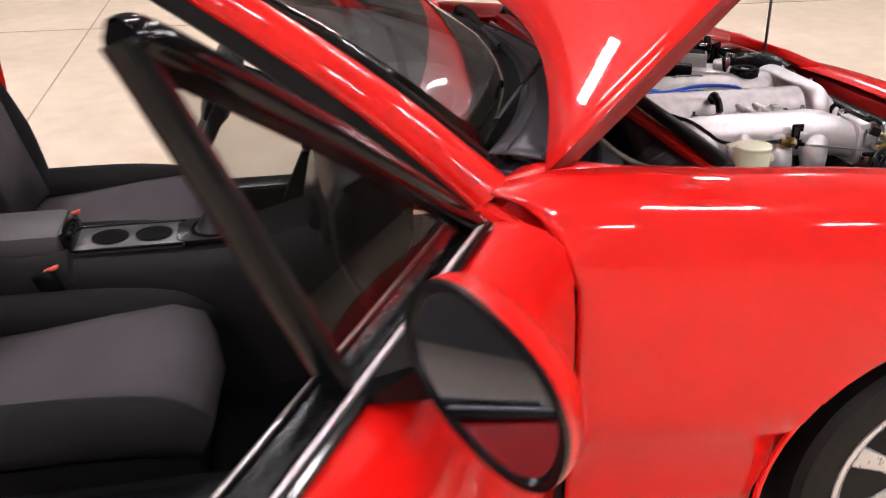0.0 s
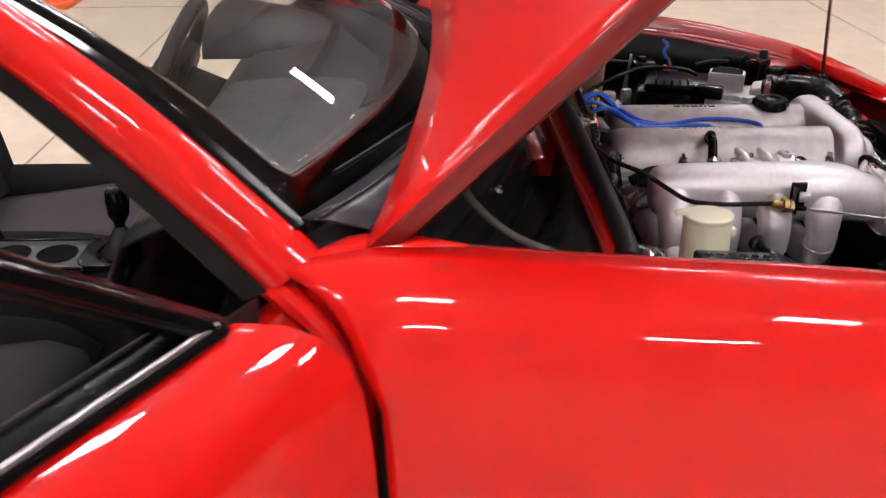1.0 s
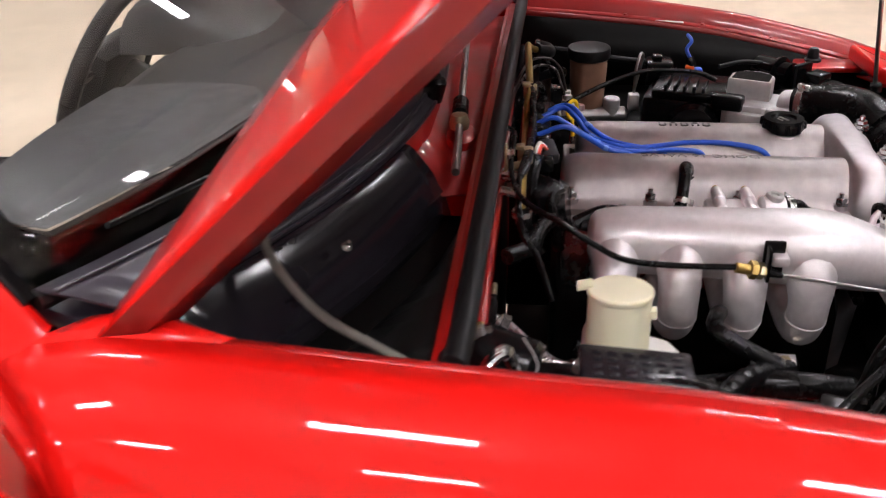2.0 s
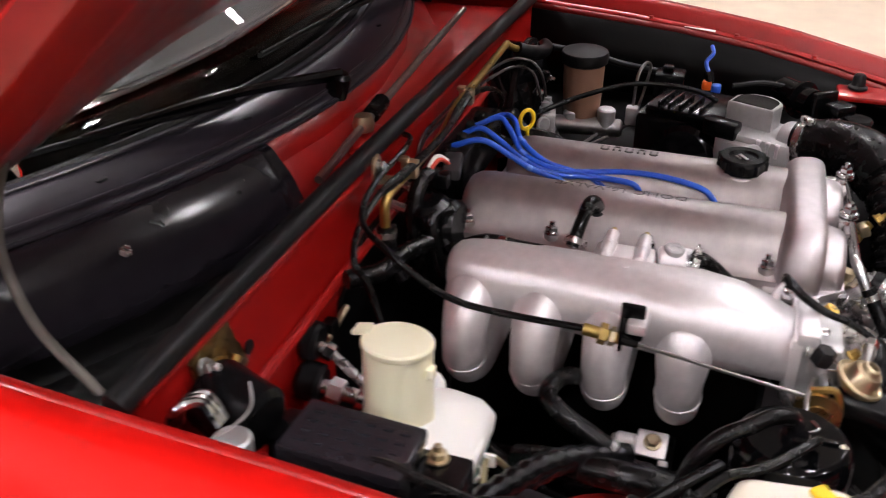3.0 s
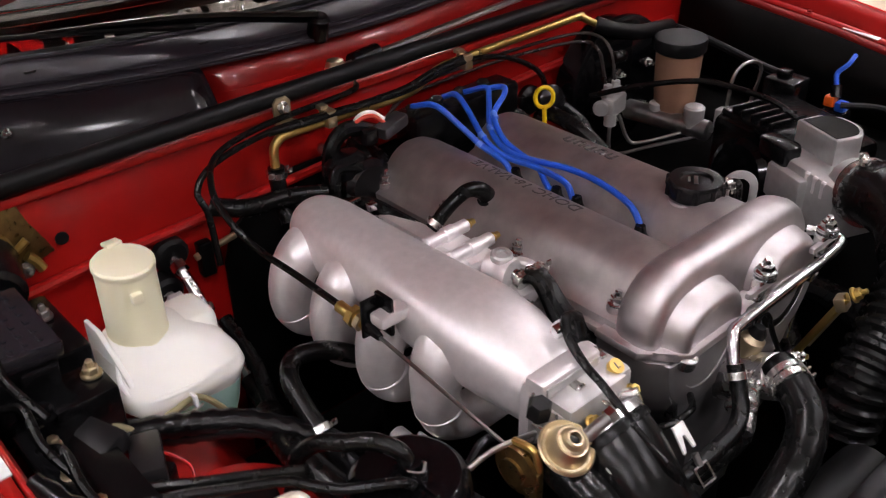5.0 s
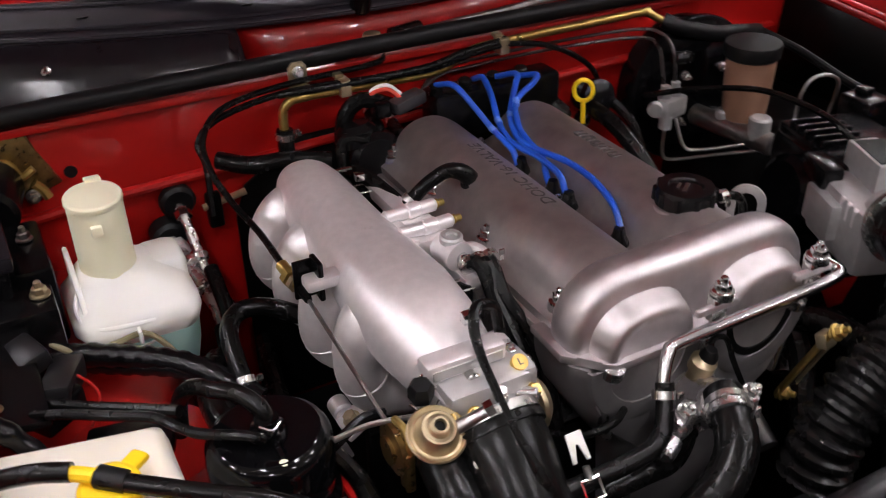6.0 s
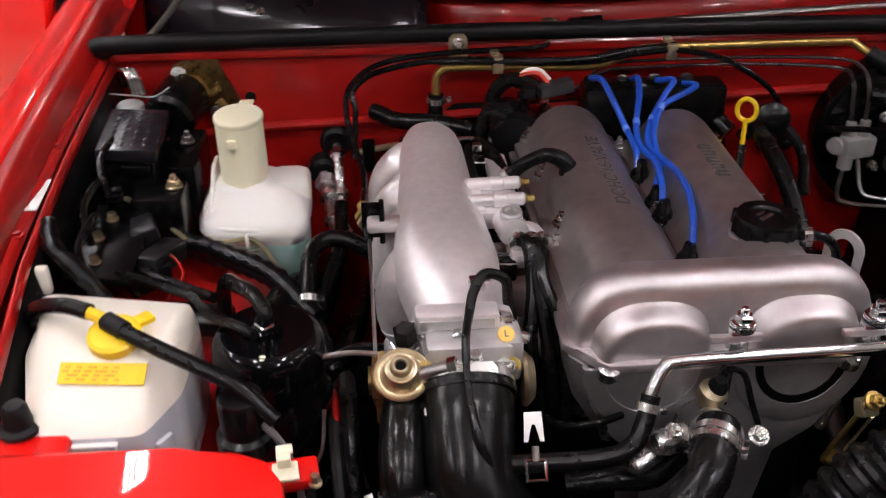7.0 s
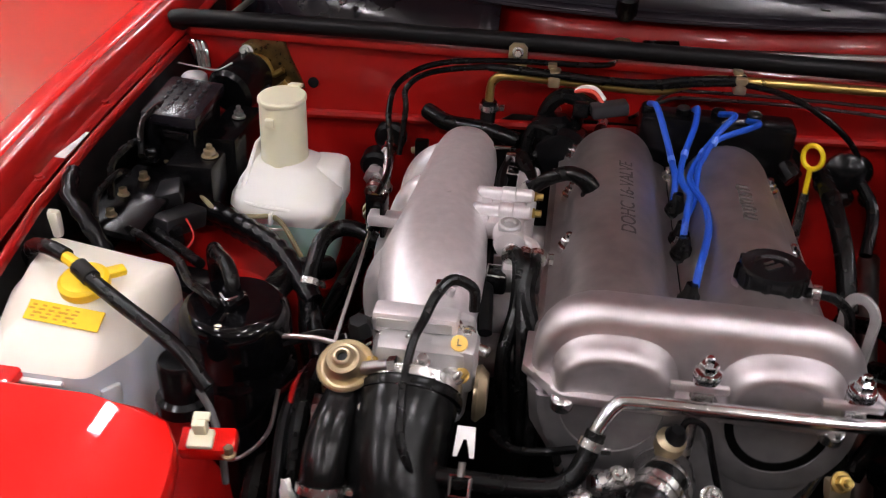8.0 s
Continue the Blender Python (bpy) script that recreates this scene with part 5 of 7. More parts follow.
part("wire_loop", tube([(0.10, 0.59, 0.69), (0.13, 0.61, 0.70), (0.16, 0.60, 0.69), (0.18, 0.57, 0.68)], 0.004, 8), RUBBER, th)
part("silver_stub", cyl((0.085, 0.650, 0.692), (0.108, 0.660, 0.688), 0.0095, 14, 0.003), ALUR, th)
part("stub_nub", cyl((0.098, 0.652, 0.698), (0.098, 0.650, 0.716), 0.004, 10, 0.001), ZINC, th)


# ---- cabin ----
def seat(s):
    x = s * 0.40
    t = thing("bucket_seat", "bucket seat in grey and black cloth", "car seat", (x, -1.1, 0.22), "pair of seats")
    rows = []
    for y, z in ((-0.885, 0.36), (-0.872, 0.40), (-0.885, 0.436), (-0.93, 0.452), (-1.05, 0.445), (-1.2, 0.425), (-1.36, 0.41)):
        rows.append([(x + u, y - 0.02 * abs(u) / 0.17, z + 0.012 * (1 - (u / 0.17) ** 2)) for u in (-0.17, -0.12, -0.06, 0, 0.06, 0.12, 0.17)])
    ob = sheet(rows, 0.05, FABRIC, "seat_cushion", t, "grey cloth seat cushion", 60)
    for e in (-1, 1):
        part("side_bolster", tube([(x + e * 0.205, -0.885, 0.40), (x + e * 0.208, -0.96, 0.435), (x + e * 0.212, -1.12, 0.45), (x + e * 0.215, -1.38, 0.45)], [0.04, 0.052, 0.055, 0.055], 14), FABRICD, t, "black cloth bolster")
        part("back_bolster", tube([(x + e * 0.20, -1.37, 0.46), (x + e * 0.215, -1.42, 0.62), (x + e * 0.20, -1.50, 0.82), (x + e * 0.12, -1.54, 0.93)], [0.05, 0.06, 0.055, 0.04], 14), FABRICD, t, "black cloth bolster")
    part("seat_base", box((x, -1.12, 0.30), (0.40, 0.46, 0.16), 0.03), FABRICD, t)
    rows = [[(x + u, y - 0.02 * (1 - (u / 0.17) ** 2), z) for u in (-0.17, -0.08, 0, 0.08, 0.17)] for y, z in ((-1.37, 0.44), (-1.42, 0.6), (-1.47, 0.78), (-1.53, 0.95), (-1.56, 1.07))]
    sheet(rows, 0.09, FABRIC, "seat_back", t, "", 60)


seat(1)
seat(-1)

con = thing("centre_console", "black plastic centre console with two cup holders", "console", (0, -1.0, 0.3))
part("tunnel", loft([[(-0.15, y, 0.21), (-0.12, y, z - 0.05), (-0.085, y, z), (0.085, y, z), (0.12, y, z - 0.05), (0.15, y, 0.21)] for y, z in ((-0.42, 0.60), (-0.62, 0.585), (-0.80, 0.535), (-0.90, 0.53), (-1.16, 0.535), (-1.17, 0.555), (-1.5, 0.57))]), CONSOLE, con)
bm = prism(rounded(0.13, 0.24, 0.012, cx=0.005, cy=-1.045), "z", 0.535, 0.545, 0.002)
part("cup_plate", bm, mat("satin_grey_plastic", (0.05, 0.047, 0.047), 0.35), con, "satin grey cup holder plate")
# no wells are cut: flat black discs carry their inner shade as colour
for y in (-0.995, -1.09):
    part("cup_holder", lathe([(0.040, 0.0115), (0.041, 0.013), (0.037, 0.013), (0.035, 0.0112), (0, 0.0112)], (0.005, y, 0.535), (0, 0, 1), 28), CARPET, con, "flat black disc standing for a shaded cup well")
part("armrest", box((0.005, -1.32, 0.565), (0.17, 0.28, 0.06), 0.018), LIDVINYL, con, "dark grey vinyl armrest lid")
part("switch_panel", box((0.005, -1.175, 0.565), (0.14, 0.012, 0.05), 0.003, rot=(25, 0, 0)), BLACK, con)
for x in (-0.062, 0.072):
    part("plate_edge", box((x, -1.045, 0.546), (0.006, 0.235, 0.006), 0.002), BLACK, con)
for k in range(4):
    part("panel_switch", box((-0.040 + 0.028 * k, -1.168, 0.573), (0.020, 0.008, 0.014), 0.002, rot=(25, 0, 0)), BLACKG, con)
part("shift_trim", lathe([(0.052, 0.0), (0.056, 0.003), (0.052, 0.006), (0.048, 0.003)], (0, -0.86, 0.547), (0, 0, 1), 28), BLACKG, con)
part("shift_surround", prism(rounded(0.13, 0.17, 0.03, cy=-0.86), "z", 0.535, 0.548, 0.003), BLACK, con)
part("shift_boot", lathe([(0.05, 0), (0.035, 0.02), (0.018, 0.05), (0.012, 0.06)], (0, -0.86, 0.545), (0, 0, 1), 16), VINYL, con)
part("shift_knob", lathe([(0.008, 0), (0.012, 0.03), (0.021, 0.045), (0.024, 0.075), (0.022, 0.098), (0.012, 0.106), (0, 0.107)], (0, -0.862, 0.585), (0, 0.05, 1), 20), BLACKG, con)
for s in (-1, 1):
    b = thing("belt_buckle", "black seat belt buckle with red button", "seat belt buckle", (s * 0.15, -1.2, 0.5), "belt buckles")
    part("buckle", box((s * 0.155, -1.20, 0.51), (0.025, 0.045, 0.07), 0.006, rot=(20, 0, 0)), BLACK, b)
    part("button", box((s * 0.155, -1.192, 0.547), (0.016, 0.03, 0.006), 0.002, rot=(20, 0, 0)), PINK, b)

dash = thing("dashboard", "curved black vinyl dashboard with round vents", "dashboard", (0, -0.55, 0.8))
rows = []
for k in range(21):
    u = -1 + k / 10
    x = 0.68 * u
    f = -0.235 - 0.20 * abs(u) ** 2
    rows.append([(x, f, 0.905), (x, f - 0.12, 0.918), (x, -0.58, 0.905), (x, -0.625, 0.885), (x, -0.645, 0.84), (x, -0.635, 0.76), (x, -0.60, 0.68), (x, -0.55, 0.62), (x, -0.45, 0.60)])
sheet(rows, 0.006, VINYL, "dash_top", dash, "", 50)
part("airbag_lid", prism([(p[0], p[1]) for p in smooth_path([(0.08, -0.59, 0), (0.30, -0.605, 0), (0.56, -0.59, 0), (0.60, -0.54, 0), (0.55, -0.45, 0), (0.32, -0.37, 0), (0.10, -0.345, 0), (0.05, -0.45, 0), (0.08, -0.59, 0)], 3)[:-1]], "z", 0.912, 0.922, 0.004), mat("grey_dash_cover", (0.013, 0.013, 0.016), 0.4), dash, "grey dash cover pad")
for x in (-0.6, -0.12, 0.12, 0.6):
    part("air_vent", lathe([(0.044, 0), (0.044, 0.012), (0.037, 0.014), (0.035, 0.004), (0, 0.004)], (x, -0.640, 0.80), (0, -1, 0.15), 24), BLACKG, dash)
part("centre_stack", box((0, -0.60, 0.66), (0.22, 0.07, 0.20), 0.01, rot=(-12, 0, 0)), BLACK, dash)
part("gauge_hood", loft([[(-0.37 + w * math.copysign(abs(math.cos(radians(a))) ** 0.6, math.cos(radians(a))), y, 0.895 + h * math.sin(radians(a))) for a in range(0, 181, 15)] for y, w, h in ((-0.40, 0.10, 0.005), (-0.47, 0.15, 0.03), (-0.55, 0.175, 0.055), (-0.64, 0.185, 0.07), (-0.70, 0.186, 0.072))]), VINYL, dash, "", 60)

sw = thing("steering_wheel", "black four-spoke steering wheel with large centre pad", "steering wheel", (-0.37, -0.80, 0.80))
mm = Matrix.Translation((-0.37, -0.82, 0.80)) @ Matrix.Rotation(radians(66), 4, "X")
ring = [mm @ Vector((0.185 * math.cos(a), 0.185 * math.sin(a), 0)) for a in [2 * math.pi * k / 32 for k in range(33)]]
part("rim", tube(ring, 0.0175, 12, 1), VINYL, sw)
bm = box((0, -0.01, 0.0), (0.23, 0.19, 0.07), 0.032)
bm.transform(mm)
part("centre_pad", bm, VINYL, sw)
for s in (-1, 1):
    for yy in (0.03, -0.05):
        part("spoke", tube([mm @ Vector((s * 0.08, yy, 0)), mm @ Vector((s * 0.178, yy * 1.3, 0))], 0.015, 8, flat=0.5), VINYL, sw)
part("column", cyl(mm @ Vector((0, 0, -0.03)), mm @ Vector((0, 0, -0.28)), 0.05, 16), BLACK, sw)

mir = thing("interior_mirror", "black interior mirror hung from the windshield frame", "mirror", (0, -0.72, 1.15))
part("mirror_shell", box((-0.02, -0.73, 1.125), (0.22, 0.03, 0.06), 0.014), BLACK, mir)
part("mirror_glass", box((-0.02, -0.7465, 1.125), (0.20, 0.002, 0.048)), MIRROR, mir)
part("stem", cyl((-0.02, -0.725, 1.14), (-0.02, -0.74, 1.20), 0.008, 8), BLACK, mir)


# ---- passenger side of the engine bay ----
def washer_tank():
    t = thing("washer_tank", "milky white washer reservoir with tall filler neck and blue-green fluid", "reservoir", (0.49, 0.18, 0.6))

    def ring(z, x0, x1, y0, y1, r):
        return [(x, y, z) for x, y in rounded(x1 - x0, y1 - y0, r, 5, (x0 + x1) / 2, (y0 + y1) / 2)]
    bm = loft([ring(0.694, 0.428, 0.547, 0.127, 0.243, 0.024), ring(0.706, 0.426, 0.556, 0.125, 0.246, 0.021), ring(0.716, 0.424, 0.563, 0.125, 0.246, 0.018), ring(0.727, 0.425, 0.563, 0.126, 0.236, 0.018), ring(0.738, 0.434, 0.553, 0.128, 0.217, 0.020), ring(0.752, 0.455, 0.546, 0.130, 0.203, 0.025), ring(0.758, 0.470, 0.541, 0.133, 0.197, 0.025)])
    part("tank_body", bm, WHITEP, t, "milky white tank body", 70)
    part("rear_lobe", loft([ring(0.70, 0.424, 0.475, 0.126, 0.190, 0.014), ring(0.742, 0.423, 0.475, 0.127, 0.188, 0.014), ring(0.750, 0.425, 0.474, 0.129, 0.185, 0.013), ring(0.754, 0.431, 0.470, 0.134, 0.180, 0.010)]), WHITEP, t, "", 70)
    part("front_pleat", tube([(0.545, 0.190, 0.752), (0.555, 0.212, 0.735), (0.545, 0.236, 0.722), (0.50, 0.243, 0.718), (0.45, 0.238, 0.715)], 0.003, 8), WHITEP, t)
    part("fluid_body", loft([ring(0.60, 0.440, 0.485, 0.145, 0.215, 0.02), ring(0.625, 0.432, 0.498, 0.134, 0.226, 0.028), ring(0.660, 0.428, 0.522, 0.130, 0.236, 0.028), ring(0.694, 0.4278, 0.5472, 0.1268, 0.2432, 0.024)]), AQUA, t, "blue-green fluid showing through the tank", 70)
    part("neck", lathe([(0.041, -0.016), (0.035, -0.006), (0.0315, 0.004), (0.0308, 0.012), (0.0303, 0.085)], (0.507, 0.163, 0.752), (0, 0, 1), 30, sy=1.16), CREAM, t, "yellowed filler neck", 50)
    part("lid", lathe([(0.0308, 0.0), (0.0318, 0.002), (0.0316, 0.006), (0.0300, 0.0078), (0.0, 0.0084)], (0.507, 0.163, 0.836), (0, 0, 1), 30, sy=1.16), CREAM, t, "flat yellowed lid")
    part("lid_tab", box((0.500, 0.124, 0.843), (0.018, 0.018, 0.005), 0.0015, rot=(12, 0, 0)), CREAM, t)
    part("neck_lug", box((0.514, 0.1995, 0.818), (0.012, 0.008, 0.012), 0.002), CREAM, t)
    part("fixing_plate", prism([(0.128, 0.770), (0.160, 0.772), (0.215, 0.742), (0.232, 0.722), (0.232, 0.704), (0.205, 0.700), (0.150, 0.712), (0.128, 0.735)], "x", 0.5440, 0.5500, 0.002), WHITEP, t)
    part("mount_screw", lathe([(0.008, 0), (0.008, 0.003), (0, 0.004)], (0.550, 0.212, 0.722), (1, 0.1, 0), 12), STEEL, t)
    part("molding_seam", tube([(0.43, 0.19, 0.68), (0.50, 0.247, 0.690), (0.562, 0.20, 0.684)], 0.0018, 6), WHITEP, t)


def front_tank():
    t = thing("coolant_tank", "milky white overflow tank with yellow cap and yellow label", "reservoir", (0.6, 0.56, 0.6))
    lv = [(0.56, 0, ((0.690, 0.44), (0.520, 0.486), (0.522, 0.60), (0.548, 0.650), (0.640, 0.650), (0.672, 0.55))),
          (0.755, 0, ((0.690, 0.44), (0.520, 0.486), (0.520, 0.600), (0.546, 0.655), (0.646, 0.654), (0.675, 0.55))),
          (0.768, 0, ((0.690, 0.44), (0.520, 0.486), (0.522, 0.597), (0.548, 0.646), (0.644, 0.642), (0.674, 0.55))),
          (0.781, 0, ((0.690, 0.44), (0.521, 0.488), (0.525, 0.588), (0.549, 0.622), (0.625, 0.614), (0.662, 0.55))),
          (0.794, 0, ((0.688, 0.444), (0.524, 0.491), (0.530, 0.580), (0.551, 0.602), (0.612, 0.592), (0.655, 0.545))),
          (0.799, 0, ((0.676, 0.454), (0.532, 0.500), (0.538, 0.570), (0.555, 0.588), (0.605, 0.580), (0.645, 0.54)))]
    rings = []
    for z, _, pts in lv:
        ring = []
        n = len(pts)
        for i in range(n):
            p, q, r = Vector(pts[i - 1]), Vector(pts[i]), Vector(pts[(i + 1) % n])
            a, b = q + (p - q).normalized() * 0.012, q + (r - q).normalized() * 0.012
            for k in (0, 0.25, 0.5, 0.75, 1):
                w = a.lerp(q, k).lerp(q.lerp(b, k), k)
                ring.append((w.x, w.y, z - 0.26 * max(0.0, 0.545 - w.y)))
        rings.append(ring)
    part("tank_body", loft(rings[1:]), IVORY, t, "ivory upper tank body", 60)
    part("lower_body", loft(rings[:2]), HAZE, t, "bluish clear lower tank body", 60)
    part("lower_panel", box((0.597, 0.656, 0.715), (0.055, 0.008, 0.06), 0.003), HAZE, t)
    part("panel_edge", box((0.597, 0.6575, 0.749), (0.058, 0.006, 0.003), 0.001), WHITEP, t)
    part("level_rib", box((0.534, 0.636, 0.68), (0.006, 0.02, 0.11), 0.002, rot=(0, 0, -35)), HAZE, t)
    part("mount_ear", box((0.692, 0.438, 0.782), (0.03, 0.012, 0.034), 0.005), IVORY, t)
    part("yellow_cap", lathe([(0.022, 0), (0.024, 0.003), (0.024, 0.011), (0.020, 0.014), (0, 0.0145)], (0.578, 0.574, 0.799), (0.0, 0.22, 1), 28), YELLOW, t, "round yellow cap")
    part("cap_tab", box((0.559, 0.558, 0.809), (0.028, 0.016, 0.007), 0.003, rot=(0, 0, 40)), YELLOW, t)
    part("cap_nipple", tube([(0.612, 0.556, 0.8235), (0.595, 0.5645, 0.8225), (0.578, 0.574, 0.8185)], 0.0062, 10), YELLOW, t)
    m = Matrix.Translation((0.5845, 0.6085, 0.7895)) @ Matrix.Rotation(radians(-6), 4, "Z") @ Matrix.Rotation(radians(-33), 4, "X")
    bm = box((0, 0, 0), (0.078, 0.020, 0.0012), 0)
    bm.transform(m)
    lab = part("label_sticker", bm, YELLOW, t, "small yellow caution sticker with worn print")
    for k, yy in enumerate((0.0058, 0.0020, -0.0018, -0.0056)):
        for i in range(6):
            bm = box((-0.014 + 0.0085 * i + 0.0016 * ((i * 5 + k * 3) % 4), yy, 0.001), (0.0045 + 0.0009 * ((i * 3 + k) % 3), 0.0018, 0.0006))
            bm.transform(m)
            part("print_bar", bm, LABELT, lab)
    h = thing("overflow_hose", "black overflow hose joined to the yellow cap", "hose", (0.6, 0.56, 0.82))
    part("hose", tube([(0.690, 0.50, 0.755), (0.678, 0.503, 0.785), (0.655, 0.525, 0.808), (0.625, 0.548, 0.823), (0.600, 0.561, 0.824)], 0.0078, 12), RUBBER, h)
    part("hose_end", tube([(0.585, 0.570, 0.820), (0.575, 0.578, 0.818), (0.53, 0.603, 0.808), (0.468, 0.634, 0.792), (0.43, 0.655, 0.765)], 0.0075, 12), RUBBER, h)
    part("hose_sleeve", tube([(0.584, 0.570, 0.820), (0.566, 0.582, 0.816)], 0.0092, 12), RUBBERM, h)


def canister():
    t = thing("charcoal_canister", "glossy black round charcoal canister with hoses on top", "canister", (0.443, 0.56, 0.55))
    c = (0.446, 0.538, 0.56)
    part("shell", lathe([(0.056, 0), (0.059, 0.01), (0.059, 0.140), (0.0575, 0.148), (0.0545, 0.152), (0.0540, 0.162), (0.0555, 0.166), (0.0555, 0.196), (0.054, 0.207), (0.050, 0.214), (0.045, 0.2175), (0.043, 0.2172), (0.0, 0.2172)], c, (0, 0, 1), 48), BLACKG, t, "", 40)
    part("top_boss", lathe([(0.016, 0), (0.015, 0.006), (0.011, 0.008), (0.0105, 0.016), (0, 0.016)], (0.446, 0.540, 0.777), (0, 0, 1), 20), BLACKG, t)
    part("top_rib", box((0.446, 0.560, 0.7785), (0.005, 0.034, 0.004), 0.0015), BLACKG, t)
    part("paint_dot", lathe([(0.004, 0), (0.0035, 0.0008), (0, 0.001)], (0.447, 0.581, 0.7765), (0, 0.1, 1), 14), CREAM, t, "cream paint dot")
    part("big_pipe", tube([(0.446, 0.540, 0.780), (0.448, 0.533, 0.798), (0.460, 0.515, 0.806), (0.476, 0.495, 0.802), (0.490, 0.470, 0.792), (0.500, 0.450, 0.765), (0.503, 0.440, 0.72)], 0.0078, 12), RUBBER, t)
    part("hose_clip", tube([(0.455, 0.548, 0.792), (0.446, 0.556, 0.791), (0.437, 0.550, 0.792)], 0.0016, 6), CHROME, t)
    part("small_hose", tube([(0.455, 0.555, 0.783), (0.468, 0.552, 0.792), (0.498, 0.520, 0.782), (0.512, 0.500, 0.780), (0.528, 0.480, 0.782), (0.560, 0.455, 0.778), (0.592, 0.425, 0.770), (0.62, 0.402, 0.762)], 0.0048, 10), RUBBER, t)
    part("strap_hose", tube([(0.395, 0.57, 0.70), (0.40, 0.595, 0.665), (0.425, 0.615, 0.645), (0.455, 0.612, 0.64)], 0.0022, 8), STEEL, t)
    k = thing("black_valve", "small black round check valve with thin hose", "valve", (0.461, 0.637, 0.7))
    part("valve_body", lathe([(0.026, 0), (0.026, 0.012), (0.021, 0.016), (0.021, 0.05), (0.019, 0.054), (0, 0.054)], (0.461, 0.638, 0.727), (0, 0, 1), 24), BLACK, k)
    part("thin_hose", tube([(0.445, 0.645, 0.755), (0.428, 0.66, 0.745), (0.415, 0.675, 0.72), (0.411, 0.682, 0.68)], 0.0035, 8), mat("slate_hose", (0.09, 0.09, 0.09), 0.5), k)


def relay_boxes():
    t = thing("fuse_box", "black plastic fuse box with ribbed lid beside the fender", "fuse box", (0.64, 0.16, 0.75))
    m = Matrix.Translation((0.640, 0.171, 0.802)) @ Euler((radians(-4), radians(-4), radians(1))).to_matrix().to_4x4()

    def b(c, s, bev):
        bm = box(c, s, bev)
        bm.transform(m)
        return bm
    part("box_body", b((0, 0, -0.03), (0.064, 0.104, 0.09), 0.005), BLACK, t)
    lid = part("lid", b((0, 0, 0.022), (0.074, 0.112, 0.018), 0.004), LIDM, t, "ribbed black lid")
    for i in range(4):
        for j in range(6):
            part("lid_rib", b((-0.021 + i * 0.014, -0.040 + j * 0.016, 0.0315), (0.0050, 0.009, 0.0014), 0.0005), LIDM, lid)
    part("latch", b((-0.01, 0.058, 0.005), (0.034, 0.006, 0.012), 0.002), BLACK, t)
    t2 = thing("relay_box", "square black relay box bolted below the fuse box", "relay box", (0.60, 0.24, 0.7))
    part("body", box((0.603, 0.235, 0.735), (0.062, 0.055, 0.085), 0.004), BLACK, t2)
    part("lower_body", box((0.590, 0.13, 0.735), (0.05, 0.12, 0.10), 0.006), BLACK, t2)
    bolt("bolt", (0.585, 0.231, 0.779), t2, 0.008, PALEGOLD)
    bolt("bolt", (0.584, 0.120, 0.787), t2, 0.007, STEEL)
    w = thing("wiper_motor", "black wiper motor with brass-coloured bracket and wound coil", "motor", (0.62, 0.02, 0.8))
    part("motor_case", lathe([(0.034, 0), (0.036, 0.006), (0.036, 0.06), (0.03, 0.066), (0, 0.068)], (0.60, 0.01, 0.812), (0.25, 1, -0.2), 24), BLACK, w)
    part("bracket", prism([(0.523, 0.792), (0.560, 0.780), (0.600, 0.790), (0.615, 0.850), (0.590, 0.866), (0.552, 0.864), (0.545, 0.836), (0.532, 0.812)], "y", -0.001, 0.006, 0.0015), BRASSD, w, "brass-coloured pressed bracket")
    part("bracket_rib", tube([(0.60, 0.012, 0.838), (0.578, 0.012, 0.832), (0.568, 0.012, 0.812), (0.552, 0.012, 0.82)], 0.005, 8), GOLD, w)
    part("bracket_rib", tube([(0.556, 0.010, 0.80), (0.548, 0.010, 0.79), (0.543, 0.012, 0.778)], 0.006, 8), GOLD, w)
    bolt("bolt", (0.606, 0.012, 0.842), w, 0.008, STEEL, (0, 1, 0.4))
    bolt("bolt", (0.560, 0.008, 0.782), w, 0.007, STEEL, (0, 1, 0.2))
    for k in range(3):
        part("wire_coil", tube([(0.665 + 0.008 * k, 0.02, 0.83), (0.668 + 0.007 * k, 0.03, 0.855), (0.655 + 0.006 * k, 0.045, 0.858), (0.648 + 0.006 * k, 0.055, 0.83)], 0.0045, 8), CHROME, w)
    part("loose_wire", tube([(0.69, 0.06, 0.835), (0.66, 0.075, 0.838), (0.63, 0.072, 0.834), (0.61, 0.06, 0.842)], 0.0012, 8), mat("grey_wire", (0.3, 0.29, 0.28), 0.5), w)
    part("silver_can", cyl((0.664, 0.07, 0.785), (0.664, 0.07, 0.825), 0.018, 18, 0.003), ALUG, w)
    c = thing("connector_bracket", "black bracket holding grey connectors and bolts", "connector", (0.63, 0.33, 0.72))
    part("plate", box((0.640, 0.335, 0.762), (0.07, 0.16, 0.01), 0.003, rot=(0, -8, 0)), BLACK, c)
    for p in ((0.649, 0.290, 0.768), (0.648, 0.384, 0.766), (0.655, 0.335, 0.768)):
        bolt("bolt", p, c, 0.0055, PALEGOLD, (0, 0, 1), False)
    grey = mat("dark_grey_connector", (0.010, 0.0095, 0.0105), 0.35, spec=0.3)
    part("connector", box((0.615, 0.300, 0.756), (0.036, 0.046, 0.022), 0.004, rot=(0, 10, 20)), grey, c)
    part("connector", box((0.588, 0.338, 0.742), (0.030, 0.07, 0.026), 0.004, rot=(10, 0, -20)), grey, c)
    part("connector", box((0.600, 0.365, 0.735), (0.05, 0.03, 0.03), 0.004, rot=(0, 0, 35)), BLACK, c)
